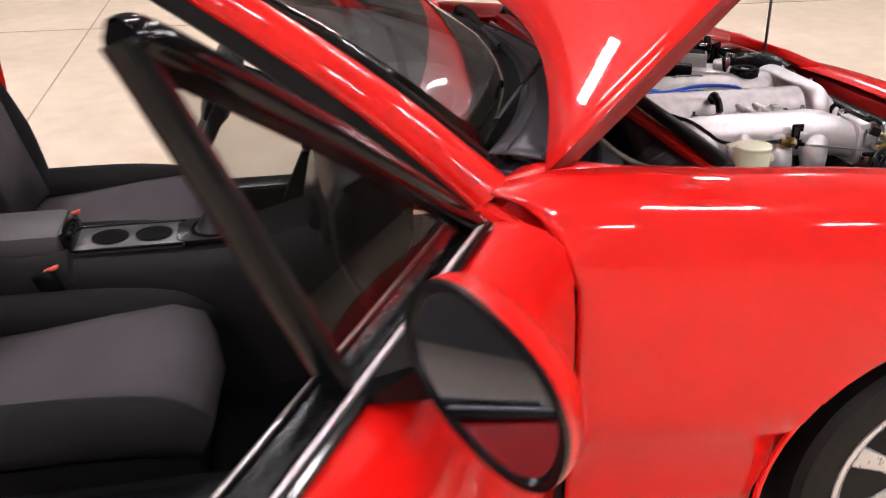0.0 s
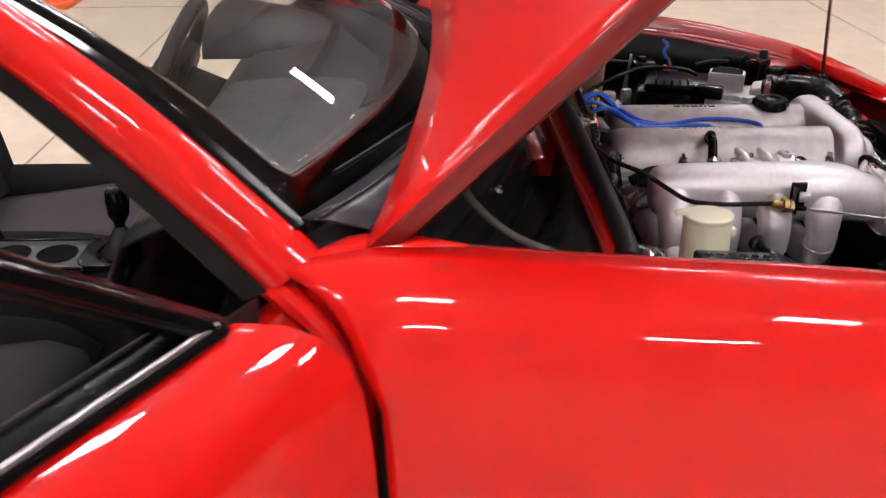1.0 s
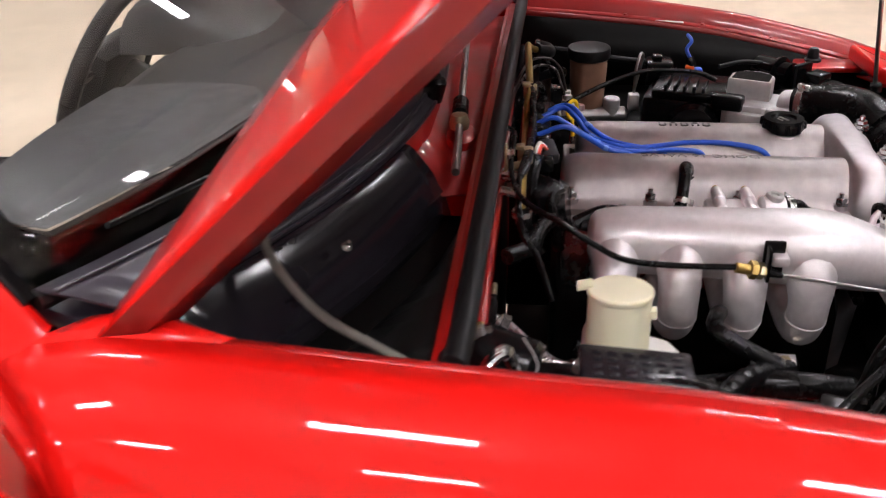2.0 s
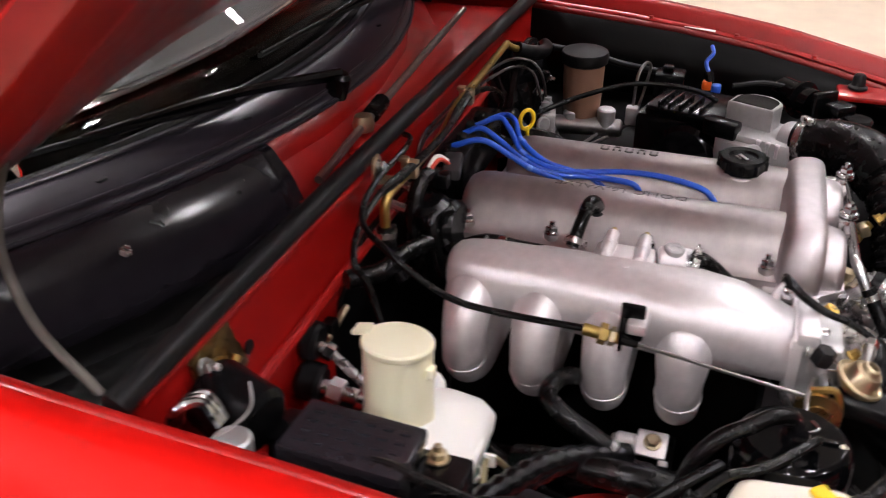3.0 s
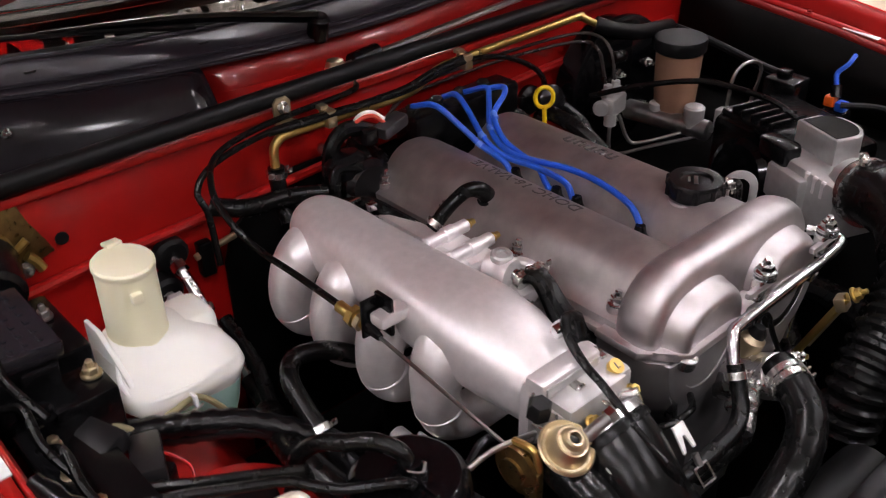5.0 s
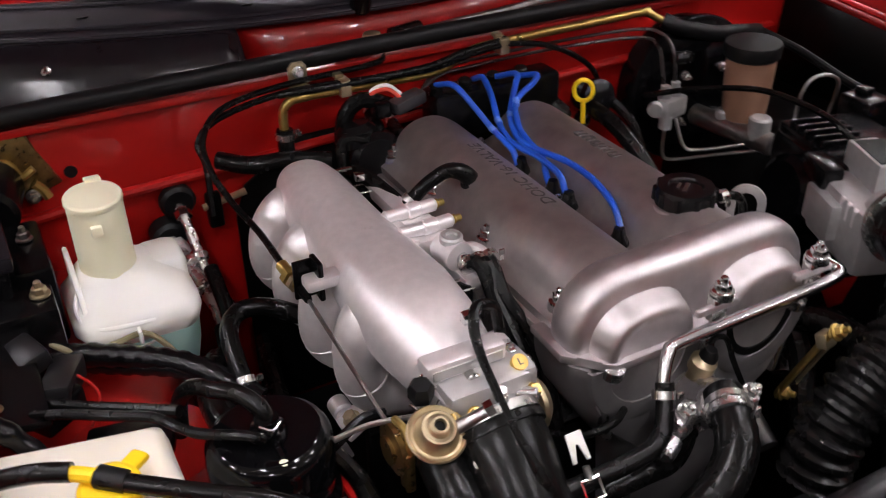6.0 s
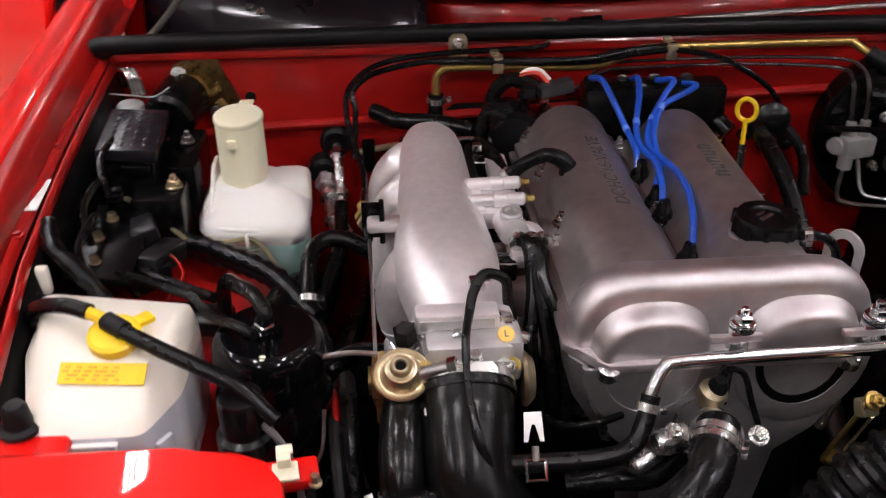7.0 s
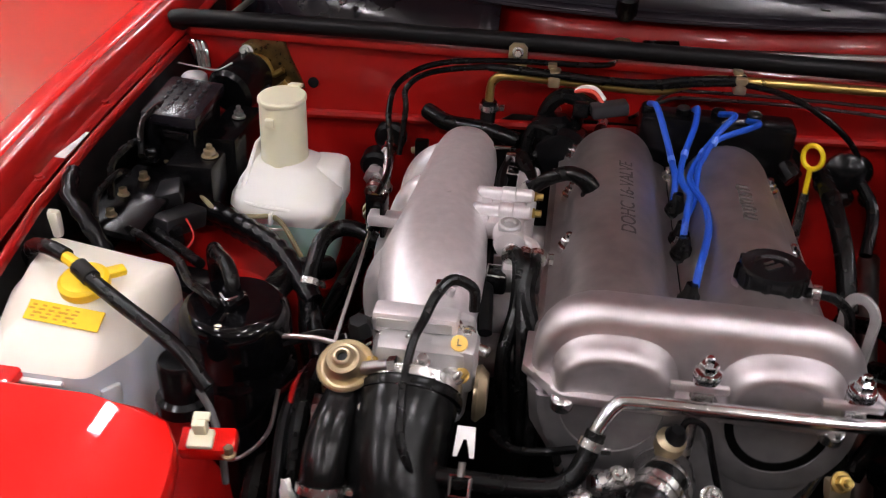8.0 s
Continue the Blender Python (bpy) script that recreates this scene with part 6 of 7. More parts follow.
    part("red_wire", tube([(0.60, 0.33, 0.752), (0.575, 0.345, 0.750), (0.56, 0.365, 0.735), (0.575, 0.39, 0.72)], 0.0016, 8), REDSHADE, c)
    part("conduit", tube([(0.690, 0.375, 0.815), (0.676, 0.415, 0.808), (0.650, 0.436, 0.793), (0.628, 0.448, 0.765), (0.608, 0.455, 0.72)], 0.0090, 12, ribs=0.0016), BLACK, c, "corrugated black conduit")
    part("fluid_line", tube([(0.71, 0.10, 0.795), (0.69, 0.17, 0.775), (0.655, 0.215, 0.760), (0.612, 0.243, 0.752), (0.585, 0.262, 0.733), (0.56, 0.268, 0.716), (0.525, 0.258, 0.712), (0.49, 0.254, 0.708), (0.455, 0.27, 0.66)], 0.0035, 8), mat("olive_tube", (0.23, 0.2, 0.11), 0.5), c, "thin olive tube")
    part("line_block", box((0.609, 0.246, 0.754), (0.014, 0.012, 0.012), 0.002, rot=(0, 0, 30)), CREAM, c)
    part("white_tie", box((0.50, 0.257, 0.712), (0.004, 0.012, 0.016), 0.001), WHITEP, c)


def firewall_lines():
    t = thing("heater_pipe", "brass-coloured heater pipe clipped along the red firewall", "pipe", (0, 0.04, 0.85))
    part("pipe", tube([(0.246, 0.046, 0.790), (0.246, 0.045, 0.832), (0.240, 0.045, 0.847), (0.222, 0.045, 0.853), (0.15, 0.045, 0.852), (0.03, 0.044, 0.849), (-0.01, 0.044, 0.860), (-0.04, 0.045, 0.871), (-0.09, 0.046, 0.874), (-0.335, 0.036, 0.872), (-0.352, 0.037, 0.870), (-0.368, 0.045, 0.861), (-0.380, 0.056, 0.855)], 0.0062, 12), GOLD, t)
    for x, z in ((0.160, 0.857), (-0.084, 0.870)):
        part("pipe_clip", box((x, 0.047, z), (0.016, 0.022, 0.024), 0.003), PALEGOLD, t)
        part("clip_ear", box((x + 0.004, 0.040, z + 0.014), (0.012, 0.012, 0.006), 0.001), PALEGOLD, t)
    part("bracket_plate", prism([(0.200, 0.858), (0.226, 0.858), (0.226, 0.886), (0.220, 0.893), (0.206, 0.893), (0.200, 0.886)], "y", 0.020, 0.024, 0.0008), PALEGOLD, t)
    part("bracket_arm", box((0.203, 0.034, 0.858), (0.022, 0.026, 0.003), 0.0008, rot=(4, 0, 18)), PALEGOLD, t)
    bolt("bracket_bolt", (0.213, 0.024, 0.880), t, 0.006, ZINC, (0, 1, 0.1), False)
    part("hose", tube([(0.246, 0.046, 0.815), (0.247, 0.048, 0.795), (0.248, 0.055, 0.770), (0.250, 0.07, 0.745)], 0.011, 12), RUBBER, t)
    part("tee_hose", tube([(0.335, 0.03, 0.785), (0.30, 0.06, 0.782), (0.25, 0.07, 0.782), (0.20, 0.085, 0.775)], 0.012, 12), RUBBER, t)
    clamp("hose_clamp", (0.246, 0.046, 0.806), (0, 0, 1), 0.012, t)
    part("left_hose", tube([(-0.374, 0.05, 0.858), (-0.39, 0.064, 0.850), (-0.408, 0.072, 0.844), (-0.463, 0.076, 0.829), (-0.52, 0.070, 0.820), (-0.575, 0.055, 0.808)], 0.0125, 14), RUBBERM, t)
    clamp("hose_clamp", (-0.388, 0.060, 0.852), (-1, 0.6, -0.4), 0.010, t)
    c = thing("control_cables", "black control cables run along the firewall pipe", "cable", (0, 0.05, 0.86))
    part("cable", tube([(0.365, 0.09, 0.74), (0.36, 0.07, 0.80), (0.362, 0.055, 0.826), (0.33, 0.045, 0.848), (0.25, 0.042, 0.862), (0.16, 0.05, 0.864), (0.04, 0.052, 0.858), (-0.03, 0.054, 0.868), (-0.09, 0.054, 0.872), (-0.15, 0.06, 0.862), (-0.20, 0.066, 0.838), (-0.24, 0.060, 0.805), (-0.266, 0.040, 0.765), (-0.272, 0.012, 0.740)], 0.0042, 10), RUBBER, c)
    part("cable", tube([(0.25, 0.043, 0.862), (0.20, 0.052, 0.864), (0.05, 0.056, 0.863), (-0.02, 0.052, 0.872), (-0.09, 0.050, 0.878)], 0.005, 10), RUBBER, c)
    part("brake_line", tube([(0.03, 0.004, 0.80), (0.0, 0.008, 0.835), (-0.05, 0.012, 0.842), (-0.2, 0.02, 0.846), (-0.33, 0.04, 0.848), (-0.355, 0.075, 0.846), (-0.360, 0.10, 0.82), (-0.358, 0.112, 0.765)], 0.0027, 8), LINE, c)
    part("brake_line", tube([(0.05, 0.004, 0.79), (0.0, 0.008, 0.825), (-0.05, 0.012, 0.832), (-0.2, 0.02, 0.836), (-0.33, 0.05, 0.838), (-0.340, 0.085, 0.832), (-0.340, 0.10, 0.80), (-0.338, 0.112, 0.762)], 0.0027, 8), LINE, c)
    a = thing("air_conditioning_lines", "aluminium air-conditioning lines leaving the firewall", "pipe", (0.4, 0.05, 0.7))
    for p, q in (((0.392, 0.0, 0.732), (0.392, 0.02, 0.730)), ((0.412, 0.0, 0.690), (0.412, 0.03, 0.686))):
        part("grommet", cyl(p, q, 0.024, 20, 0.005), RUBBERM, a)
    part("small_line", tube([(0.392, 0.015, 0.728), (0.391, 0.035, 0.716), (0.388, 0.06, 0.69), (0.385, 0.10, 0.655), (0.37, 0.14, 0.63)], 0.0065, 10), ALUR, a)
    part("big_line", tube([(0.412, 0.025, 0.684), (0.408, 0.05, 0.678), (0.400, 0.10, 0.662), (0.392, 0.154, 0.645), (0.395, 0.19, 0.63)], 0.010, 12), ALUR, a)
    for p, d, r in (((0.404, 0.075, 0.671), (-0.05, 1, -0.3), 0.0135), ((0.398, 0.118, 0.657), (-0.1, 1, -0.3), 0.0125), ((0.387, 0.075, 0.677), (0, 0.8, -0.6), 0.009)):
        part("line_collar", lathe([(r, -0.006), (r + 0.0015, -0.004), (r + 0.0015, 0.004), (r, 0.006)], p, d, 14), ZINC, a)
    part("line_nut", lathe([(0.016, -0.008), (0.016, 0.008)], (0.409, 0.045, 0.679), (0, 1, -0.2), 6), ALU, a)
    part("line_nut", lathe([(0.011, -0.006), (0.011, 0.006)], (0.391, 0.03, 0.72), (0, 1, -0.5), 6), CHROME, a)
    part("line_hose", tube([(0.395, 0.18, 0.634), (0.402, 0.23, 0.615), (0.42, 0.30, 0.60), (0.43, 0.36, 0.60)], 0.0125, 12), RUBBER, a)
    part("valve_stub", cyl((0.30, 0.012, 0.722), (0.36, 0.012, 0.712), 0.005, 10), PALEGOLD, a)
    part("valve_plate", box((0.345, 0.01, 0.705), (0.02, 0.016, 0.05), 0.003), DARK, a)
    part("firewall_hole", cyl((0.511, -0.001, 0.800), (0.511, 0.001, 0.800), 0.008, 16), RUBBERM, a, "small black grommet")


def lower_hoses():
    t = thing("coolant_hoses", "tangle of black hoses and conduits low in the bay", "hose", (0.42, 0.38, 0.6))
    part("loop_hose", tube([(0.325, 0.309, 0.705), (0.350, 0.305, 0.722), (0.375, 0.296, 0.731), (0.400, 0.292, 0.729), (0.417, 0.312, 0.722), (0.421, 0.345, 0.705), (0.421, 0.372, 0.688), (0.415, 0.40, 0.65), (0.405, 0.42, 0.60)], 0.0105, 12), RUBBER, t)
    clamp("hose_clip", (0.421, 0.365, 0.692), (0, 0.8, -0.6), 0.011, t)
    part("steel_pipe", tube([(0.386, 0.12, 0.685), (0.386, 0.15, 0.67), (0.388, 0.19, 0.65), (0.404, 0.24, 0.63), (0.42, 0.30, 0.605)], 0.0095, 12), RUBBER, t)
    part("conduit", tube([(0.60, 0.235, 0.70), (0.54, 0.275, 0.700), (0.47, 0.325, 0.700), (0.42, 0.37, 0.672), (0.39, 0.44, 0.64)], 0.0100, 12, ribs=0.0012), BLACK, t, "corrugated black conduit")
    part("hose", tube([(0.66, 0.36, 0.745), (0.61, 0.375, 0.750), (0.575, 0.40, 0.752), (0.54, 0.435, 0.762), (0.505, 0.475, 0.775)], 0.0058, 10), RUBBER, t)
    part("black_pipe", tube([(0.395, 0.55, 0.742), (0.36, 0.535, 0.748), (0.335, 0.53, 0.742)], 0.005, 8), BLACK, t)
    for k in range(5):
        y = 0.42 + 0.05 * k
        part("hose", tube([(0.345 + 0.012 * k, y - 0.25, 0.59), (0.37 + 0.01 * k, y - 0.1, 0.60 + 0.008 * k), (0.385 + 0.006 * k, y + 0.02, 0.585), (0.36, y + 0.12, 0.55)], 0.010 + 0.001 * k, 10), RUBBER, t)
    part("low_bracket", box((0.40, 0.50, 0.60), (0.06, 0.05, 0.05), 0.01), ALUR, t)
    part("loom", tube([(0.665, 0.22, 0.735), (0.60, 0.250, 0.718), (0.54, 0.275, 0.712), (0.47, 0.320, 0.705), (0.41, 0.385, 0.680)], 0.0125, 12, ribs=0.0014), BLACK, t, "corrugated black conduit")
    part("loom", tube([(0.425, 0.27, 0.655), (0.448, 0.33, 0.682), (0.457, 0.39, 0.690), (0.450, 0.45, 0.680)], 0.0165, 14), RUBBER, t)
    part("hose_mount", box((0.545, 0.405, 0.700), (0.085, 0.045, 0.020), 0.006, rot=(0, 6, -18)), BLACK, t)
    part("red_harness", tube([(0.39, 0.49, 0.66), (0.385, 0.55, 0.69), (0.38, 0.60, 0.66), (0.37, 0.63, 0.60)], 0.004, 8), REDSHADE, t)
    part("harness", tube([(0.375, 0.50, 0.68), (0.372, 0.56, 0.69), (0.368, 0.62, 0.65), (0.36, 0.68, 0.58)], 0.010, 10), RUBBER, t)
    part("harness", tube([(0.385, 0.50, 0.67), (0.385, 0.58, 0.68), (0.38, 0.64, 0.64), (0.375, 0.70, 0.56)], 0.007, 10), RUBBERM, t)
    b = thing("runner_bracket", "bright bracket with a brass bolt under the intake runners", "bracket", (0.33, 0.41, 0.6))
    part("plate", box((0.318, 0.404, 0.623), (0.032, 0.036, 0.008), 0.002, rot=(0, 32, 0)), ALU, b)
    part("plate_leg", box((0.336, 0.420, 0.606), (0.008, 0.012, 0.026), 0.002, rot=(0, 20, 0)), ALU, b)
    part("sleeve", cyl((0.322, 0.362, 0.622), (0.322, 0.387, 0.622), 0.012, 16, 0.003), ALU, b)
    bolt("bolt", (0.320, 0.405, 0.628), b, 0.0078, PALEGOLD, (0.5, 0, 1), False)
    part("stay", box((0.30, 0.42, 0.57), (0.02, 0.02, 0.10), 0.004), DARK, b)
    s = thing("latch_bracket", "red bracket with cream plastic clip near the headlight", "bracket", (0.42, 0.70, 0.72))
    part("plate", box((0.417, 0.694, 0.737), (0.048, 0.024, 0.018), 0.003, rot=(-18, 0, 8)), RED, s)
    part("clip_base", box((0.420, 0.702, 0.749), (0.022, 0.018, 0.006), 0.002, rot=(-18, 0, 8)), CREAM, s, "cream plastic clip")
    part("clip_post", box((0.421, 0.698, 0.759), (0.012, 0.010, 0.018), 0.002, rot=(-18, 0, 8)), CREAM, s)
    part("clip_top", box((0.420, 0.695, 0.768), (0.014, 0.008, 0.004), 0.001, rot=(-18, 0, 8)), CREAM, s)
    bolt("bolt", (0.396, 0.703, 0.735), s, 0.0045, PALEGOLD, (0, 0, 1), False)
    rng = random.Random(5)
    rag = []
    for k in range(9):
        z = 0.700 - 0.0115 * k
        w = 0.004 + 0.007 * min(1.0, k / 3)
        rag.append([(0.352 + w * math.cos(a) * rng.uniform(0.6, 1.25) - 0.001 * k, 0.688 + 0.8 * w * math.sin(a) * rng.uniform(0.6, 1.25), z + rng.uniform(-0.003, 0.003)) for a in [2 * math.pi * i / 10 for i in range(10)]])
    part("paper_tag", loft(rag), WHITEP, s, "crumpled white paper tag", 25)


def rear_harness():
    t = thing("engine_harness", "black wiring harness and sensor behind the engine", "wiring harness", (0.12, 0.07, 0.78))
    part("sensor_body", lathe([(0.035, -0.03), (0.038, -0.02), (0.038, 0.02), (0.03, 0.03), (0, 0.03)], (0.135, 0.085, 0.765), (0.2, 1, 0.2), 24), BLACK, t)
    part("sensor_cap", lathe([(0.028, 0), (0.028, 0.02), (0.02, 0.028), (0, 0.03)], (0.155, 0.075, 0.785), (0.1, -0.2, 1), 20), BLACK, t)
    grey = mat("grey_connector", (0.030, 0.029, 0.032), 0.4)
    part("connector", box((0.083, 0.080, 0.832), (0.050, 0.024, 0.018), 0.004, rot=(0, 8, 12)), grey, t)
    part("connector", box((0.120, 0.075, 0.828), (0.022, 0.026, 0.022), 0.004), BLACK, t)
    part("white_wire", tube([(0.135, 0.06, 0.83), (0.125, 0.062, 0.850), (0.105, 0.066, 0.854), (0.090, 0.075, 0.842)], 0.003, 8), WHITEP, t)
    part("red_wire", tube([(0.142, 0.063, 0.828), (0.128, 0.066, 0.847), (0.106, 0.07, 0.850), (0.092, 0.078, 0.838)], 0.0028, 8), PINK, t)
    part("harness", tube([(0.165, 0.06, 0.70), (0.170, 0.055, 0.76), (0.165, 0.055, 0.815), (0.14, 0.06, 0.838), (0.10, 0.07, 0.825)], 0.011, 10), RUBBER, t)
    part("harness", tube([(0.185, 0.10, 0.72), (0.188, 0.09, 0.77), (0.178, 0.085, 0.80), (0.15, 0.10, 0.80)], 0.008, 10), RUBBER, t)
    part("harness", tube([(0.20, 0.12, 0.77), (0.19, 0.16, 0.785), (0.175, 0.20, 0.775), (0.17, 0.26, 0.77)], 0.010, 10), RUBBER, t)
    part("harness", tube([(0.02, 0.05, 0.77), (-0.06, 0.045, 0.765), (-0.14, 0.06, 0.78), (-0.17, 0.09, 0.76)], 0.014, 10), RUBBER, t)
    part("head_rear", box((0.115, 0.098, 0.775), (0.03, 0.012, 0.03), 0.004), ALU, t)
    part("chrome_pin", cyl((0.205, 0.165, 0.800), (0.232, 0.165, 0.800), 0.003, 8), CHROME, t)
    part("square_clip", box((0.203, 0.185, 0.797), (0.012, 0.010, 0.010), 0.001), CHROME, t)
    v = thing("vacuum_valve", "small black vacuum valve beside the brake booster", "valve", (-0.23, 0.06, 0.76))
    part("valve", lathe([(0.02, 0), (0.026, 0.006), (0.026, 0.02), (0.016, 0.026), (0, 0.027)], (-0.235, 0.07, 0.77), (0.1, 1, 0.3), 20), BLACK, v)
    part("hose", tube([(-0.20, 0.10, 0.775), (-0.205, 0.16, 0.765), (-0.215, 0.22, 0.73), (-0.22, 0.28, 0.68)], 0.012, 12), RUBBER, v)
    part("hose", tube([(-0.25, 0.08, 0.77), (-0.27, 0.12, 0.74), (-0.26, 0.17, 0.70)], 0.008, 10), RUBBER, v)


# ---- driver's side of the engine bay ----
def brake_system():
    t = thing("brake_booster", "glossy black round brake booster on the firewall", "brake booster", (-0.44, 0.03, 0.72))
    part("drum", lathe([(0.10, 0.0), (0.112, 0.01), (0.112, 0.045), (0.118, 0.048), (0.118, 0.056), (0.108, 0.062), (0.085, 0.078), (0.05, 0.084), (0, 0.085)], (-0.44, 0.0, 0.735), (0, 1, 0), 48), BLACKG, t, "", 40)
    part("vacuum_fitting", tube([(-0.40, 0.06, 0.80), (-0.40, 0.085, 0.805), (-0.385, 0.10, 0.812), (-0.36, 0.10, 0.815)], 0.010, 10), RUBBER, t)
    part("clamp_ring", lathe([(0.1175, 0.046), (0.121, 0.048), (0.121, 0.057), (0.1175, 0.059)], (-0.44, 0.0, 0.735), (0, 1, 0), 48), BLACK, t)
    for k in range(4):
        q = radians(45 + 90 * k)
        bolt("booster_nut", (-0.44 + 0.055 * math.cos(q), 0.083, 0.735 + 0.055 * math.sin(q)), t, 0.006, ZINC, (0, 1, 0))
    m = thing("brake_master_cylinder", "dull metal brake master cylinder with amber reservoir and black cap", "brake cylinder", (-0.45, 0.16, 0.72))
    part("bore", cyl((-0.428, 0.085, 0.705), (-0.458, 0.235, 0.700), 0.017, 18, 0.004), STEEL, m)
    part("rear_port", cyl((-0.440, 0.14, 0.70), (-0.440, 0.14, 0.730), 0.013, 14, 0.003), ALUG, m)
    part("front_port", cyl((-0.452, 0.205, 0.700), (-0.452, 0.205, 0.738), 0.017, 16, 0.003), ALUG, m)
    part("end_fitting", box((-0.466, 0.25, 0.725), (0.022, 0.022, 0.035), 0.004), ALUG, m)
    part("fluid_reservoir", lathe([(0.022, -0.034), (0.030, -0.031), (0.0335, -0.022), (0.0350, 0.0), (0.0365, 0.024), (0.038, 0.075)], (-0.466, 0.155, 0.744), (0.02, 0.0, 1), 36), AMBER, m, "stained amber reservoir")
    part("reservoir_cap", lathe([(0.039, 0), (0.0425, 0.003), (0.0435, 0.018), (0.0415, 0.023), (0.036, 0.024), (0, 0.023)], (-0.465, 0.155, 0.816), (0.02, 0, 1), 40), RUBBERM, m, "black ribbed cap")
    part("loop_line", tube([(-0.472, 0.25, 0.735), (-0.475, 0.252, 0.79), (-0.488, 0.258, 0.812), (-0.515, 0.265, 0.812), (-0.53, 0.268, 0.79), (-0.53, 0.25, 0.70)], 0.003, 8), STEEL, m)
    v = thing("brake_valve_block", "small bright brake valve block with steel lines", "valve", (-0.35, 0.12, 0.74))
    part("block", box((-0.350, 0.118, 0.745), (0.050, 0.024, 0.032), 0.005, rot=(0, 0, 12)), ALUG, v)
    for p in ((-0.358, 0.113, 0.76), (-0.338, 0.113, 0.758)):
        part("port", lathe([(0.010, 0), (0.010, 0.012), (0.007, 0.013), (0.007, 0.022)], p, (0, 0, 1), 12), ALUG, v)
    part("port_low", cyl((-0.335, 0.125, 0.715), (-0.335, 0.125, 0.735), 0.010, 12), ALUG, v)
    part("end_plug", cyl((-0.325, 0.112, 0.745), (-0.318, 0.118, 0.745), 0.013, 14, 0.002), ALUG, v)
    part("loop_line", tube([(-0.335, 0.125, 0.72), (-0.332, 0.13, 0.675), (-0.345, 0.14, 0.665), (-0.40, 0.17, 0.672), (-0.45, 0.22, 0.69), (-0.47, 0.25, 0.71)], 0.003, 8), STEEL, v)
    part("loop_line", tube([(-0.35, 0.13, 0.73), (-0.355, 0.15, 0.69), (-0.375, 0.165, 0.685), (-0.43, 0.19, 0.690), (-0.452, 0.205, 0.70)], 0.003, 8), STEEL, v)
    part("clutch_cable", tube([(-0.31, 0.10, 0.765), (-0.345, 0.17, 0.793), (-0.385, 0.25, 0.812), (-0.40, 0.32, 0.812), (-0.405, 0.37, 0.805), (-0.41, 0.40, 0.79)], 0.0045, 10), RUBBER, v)


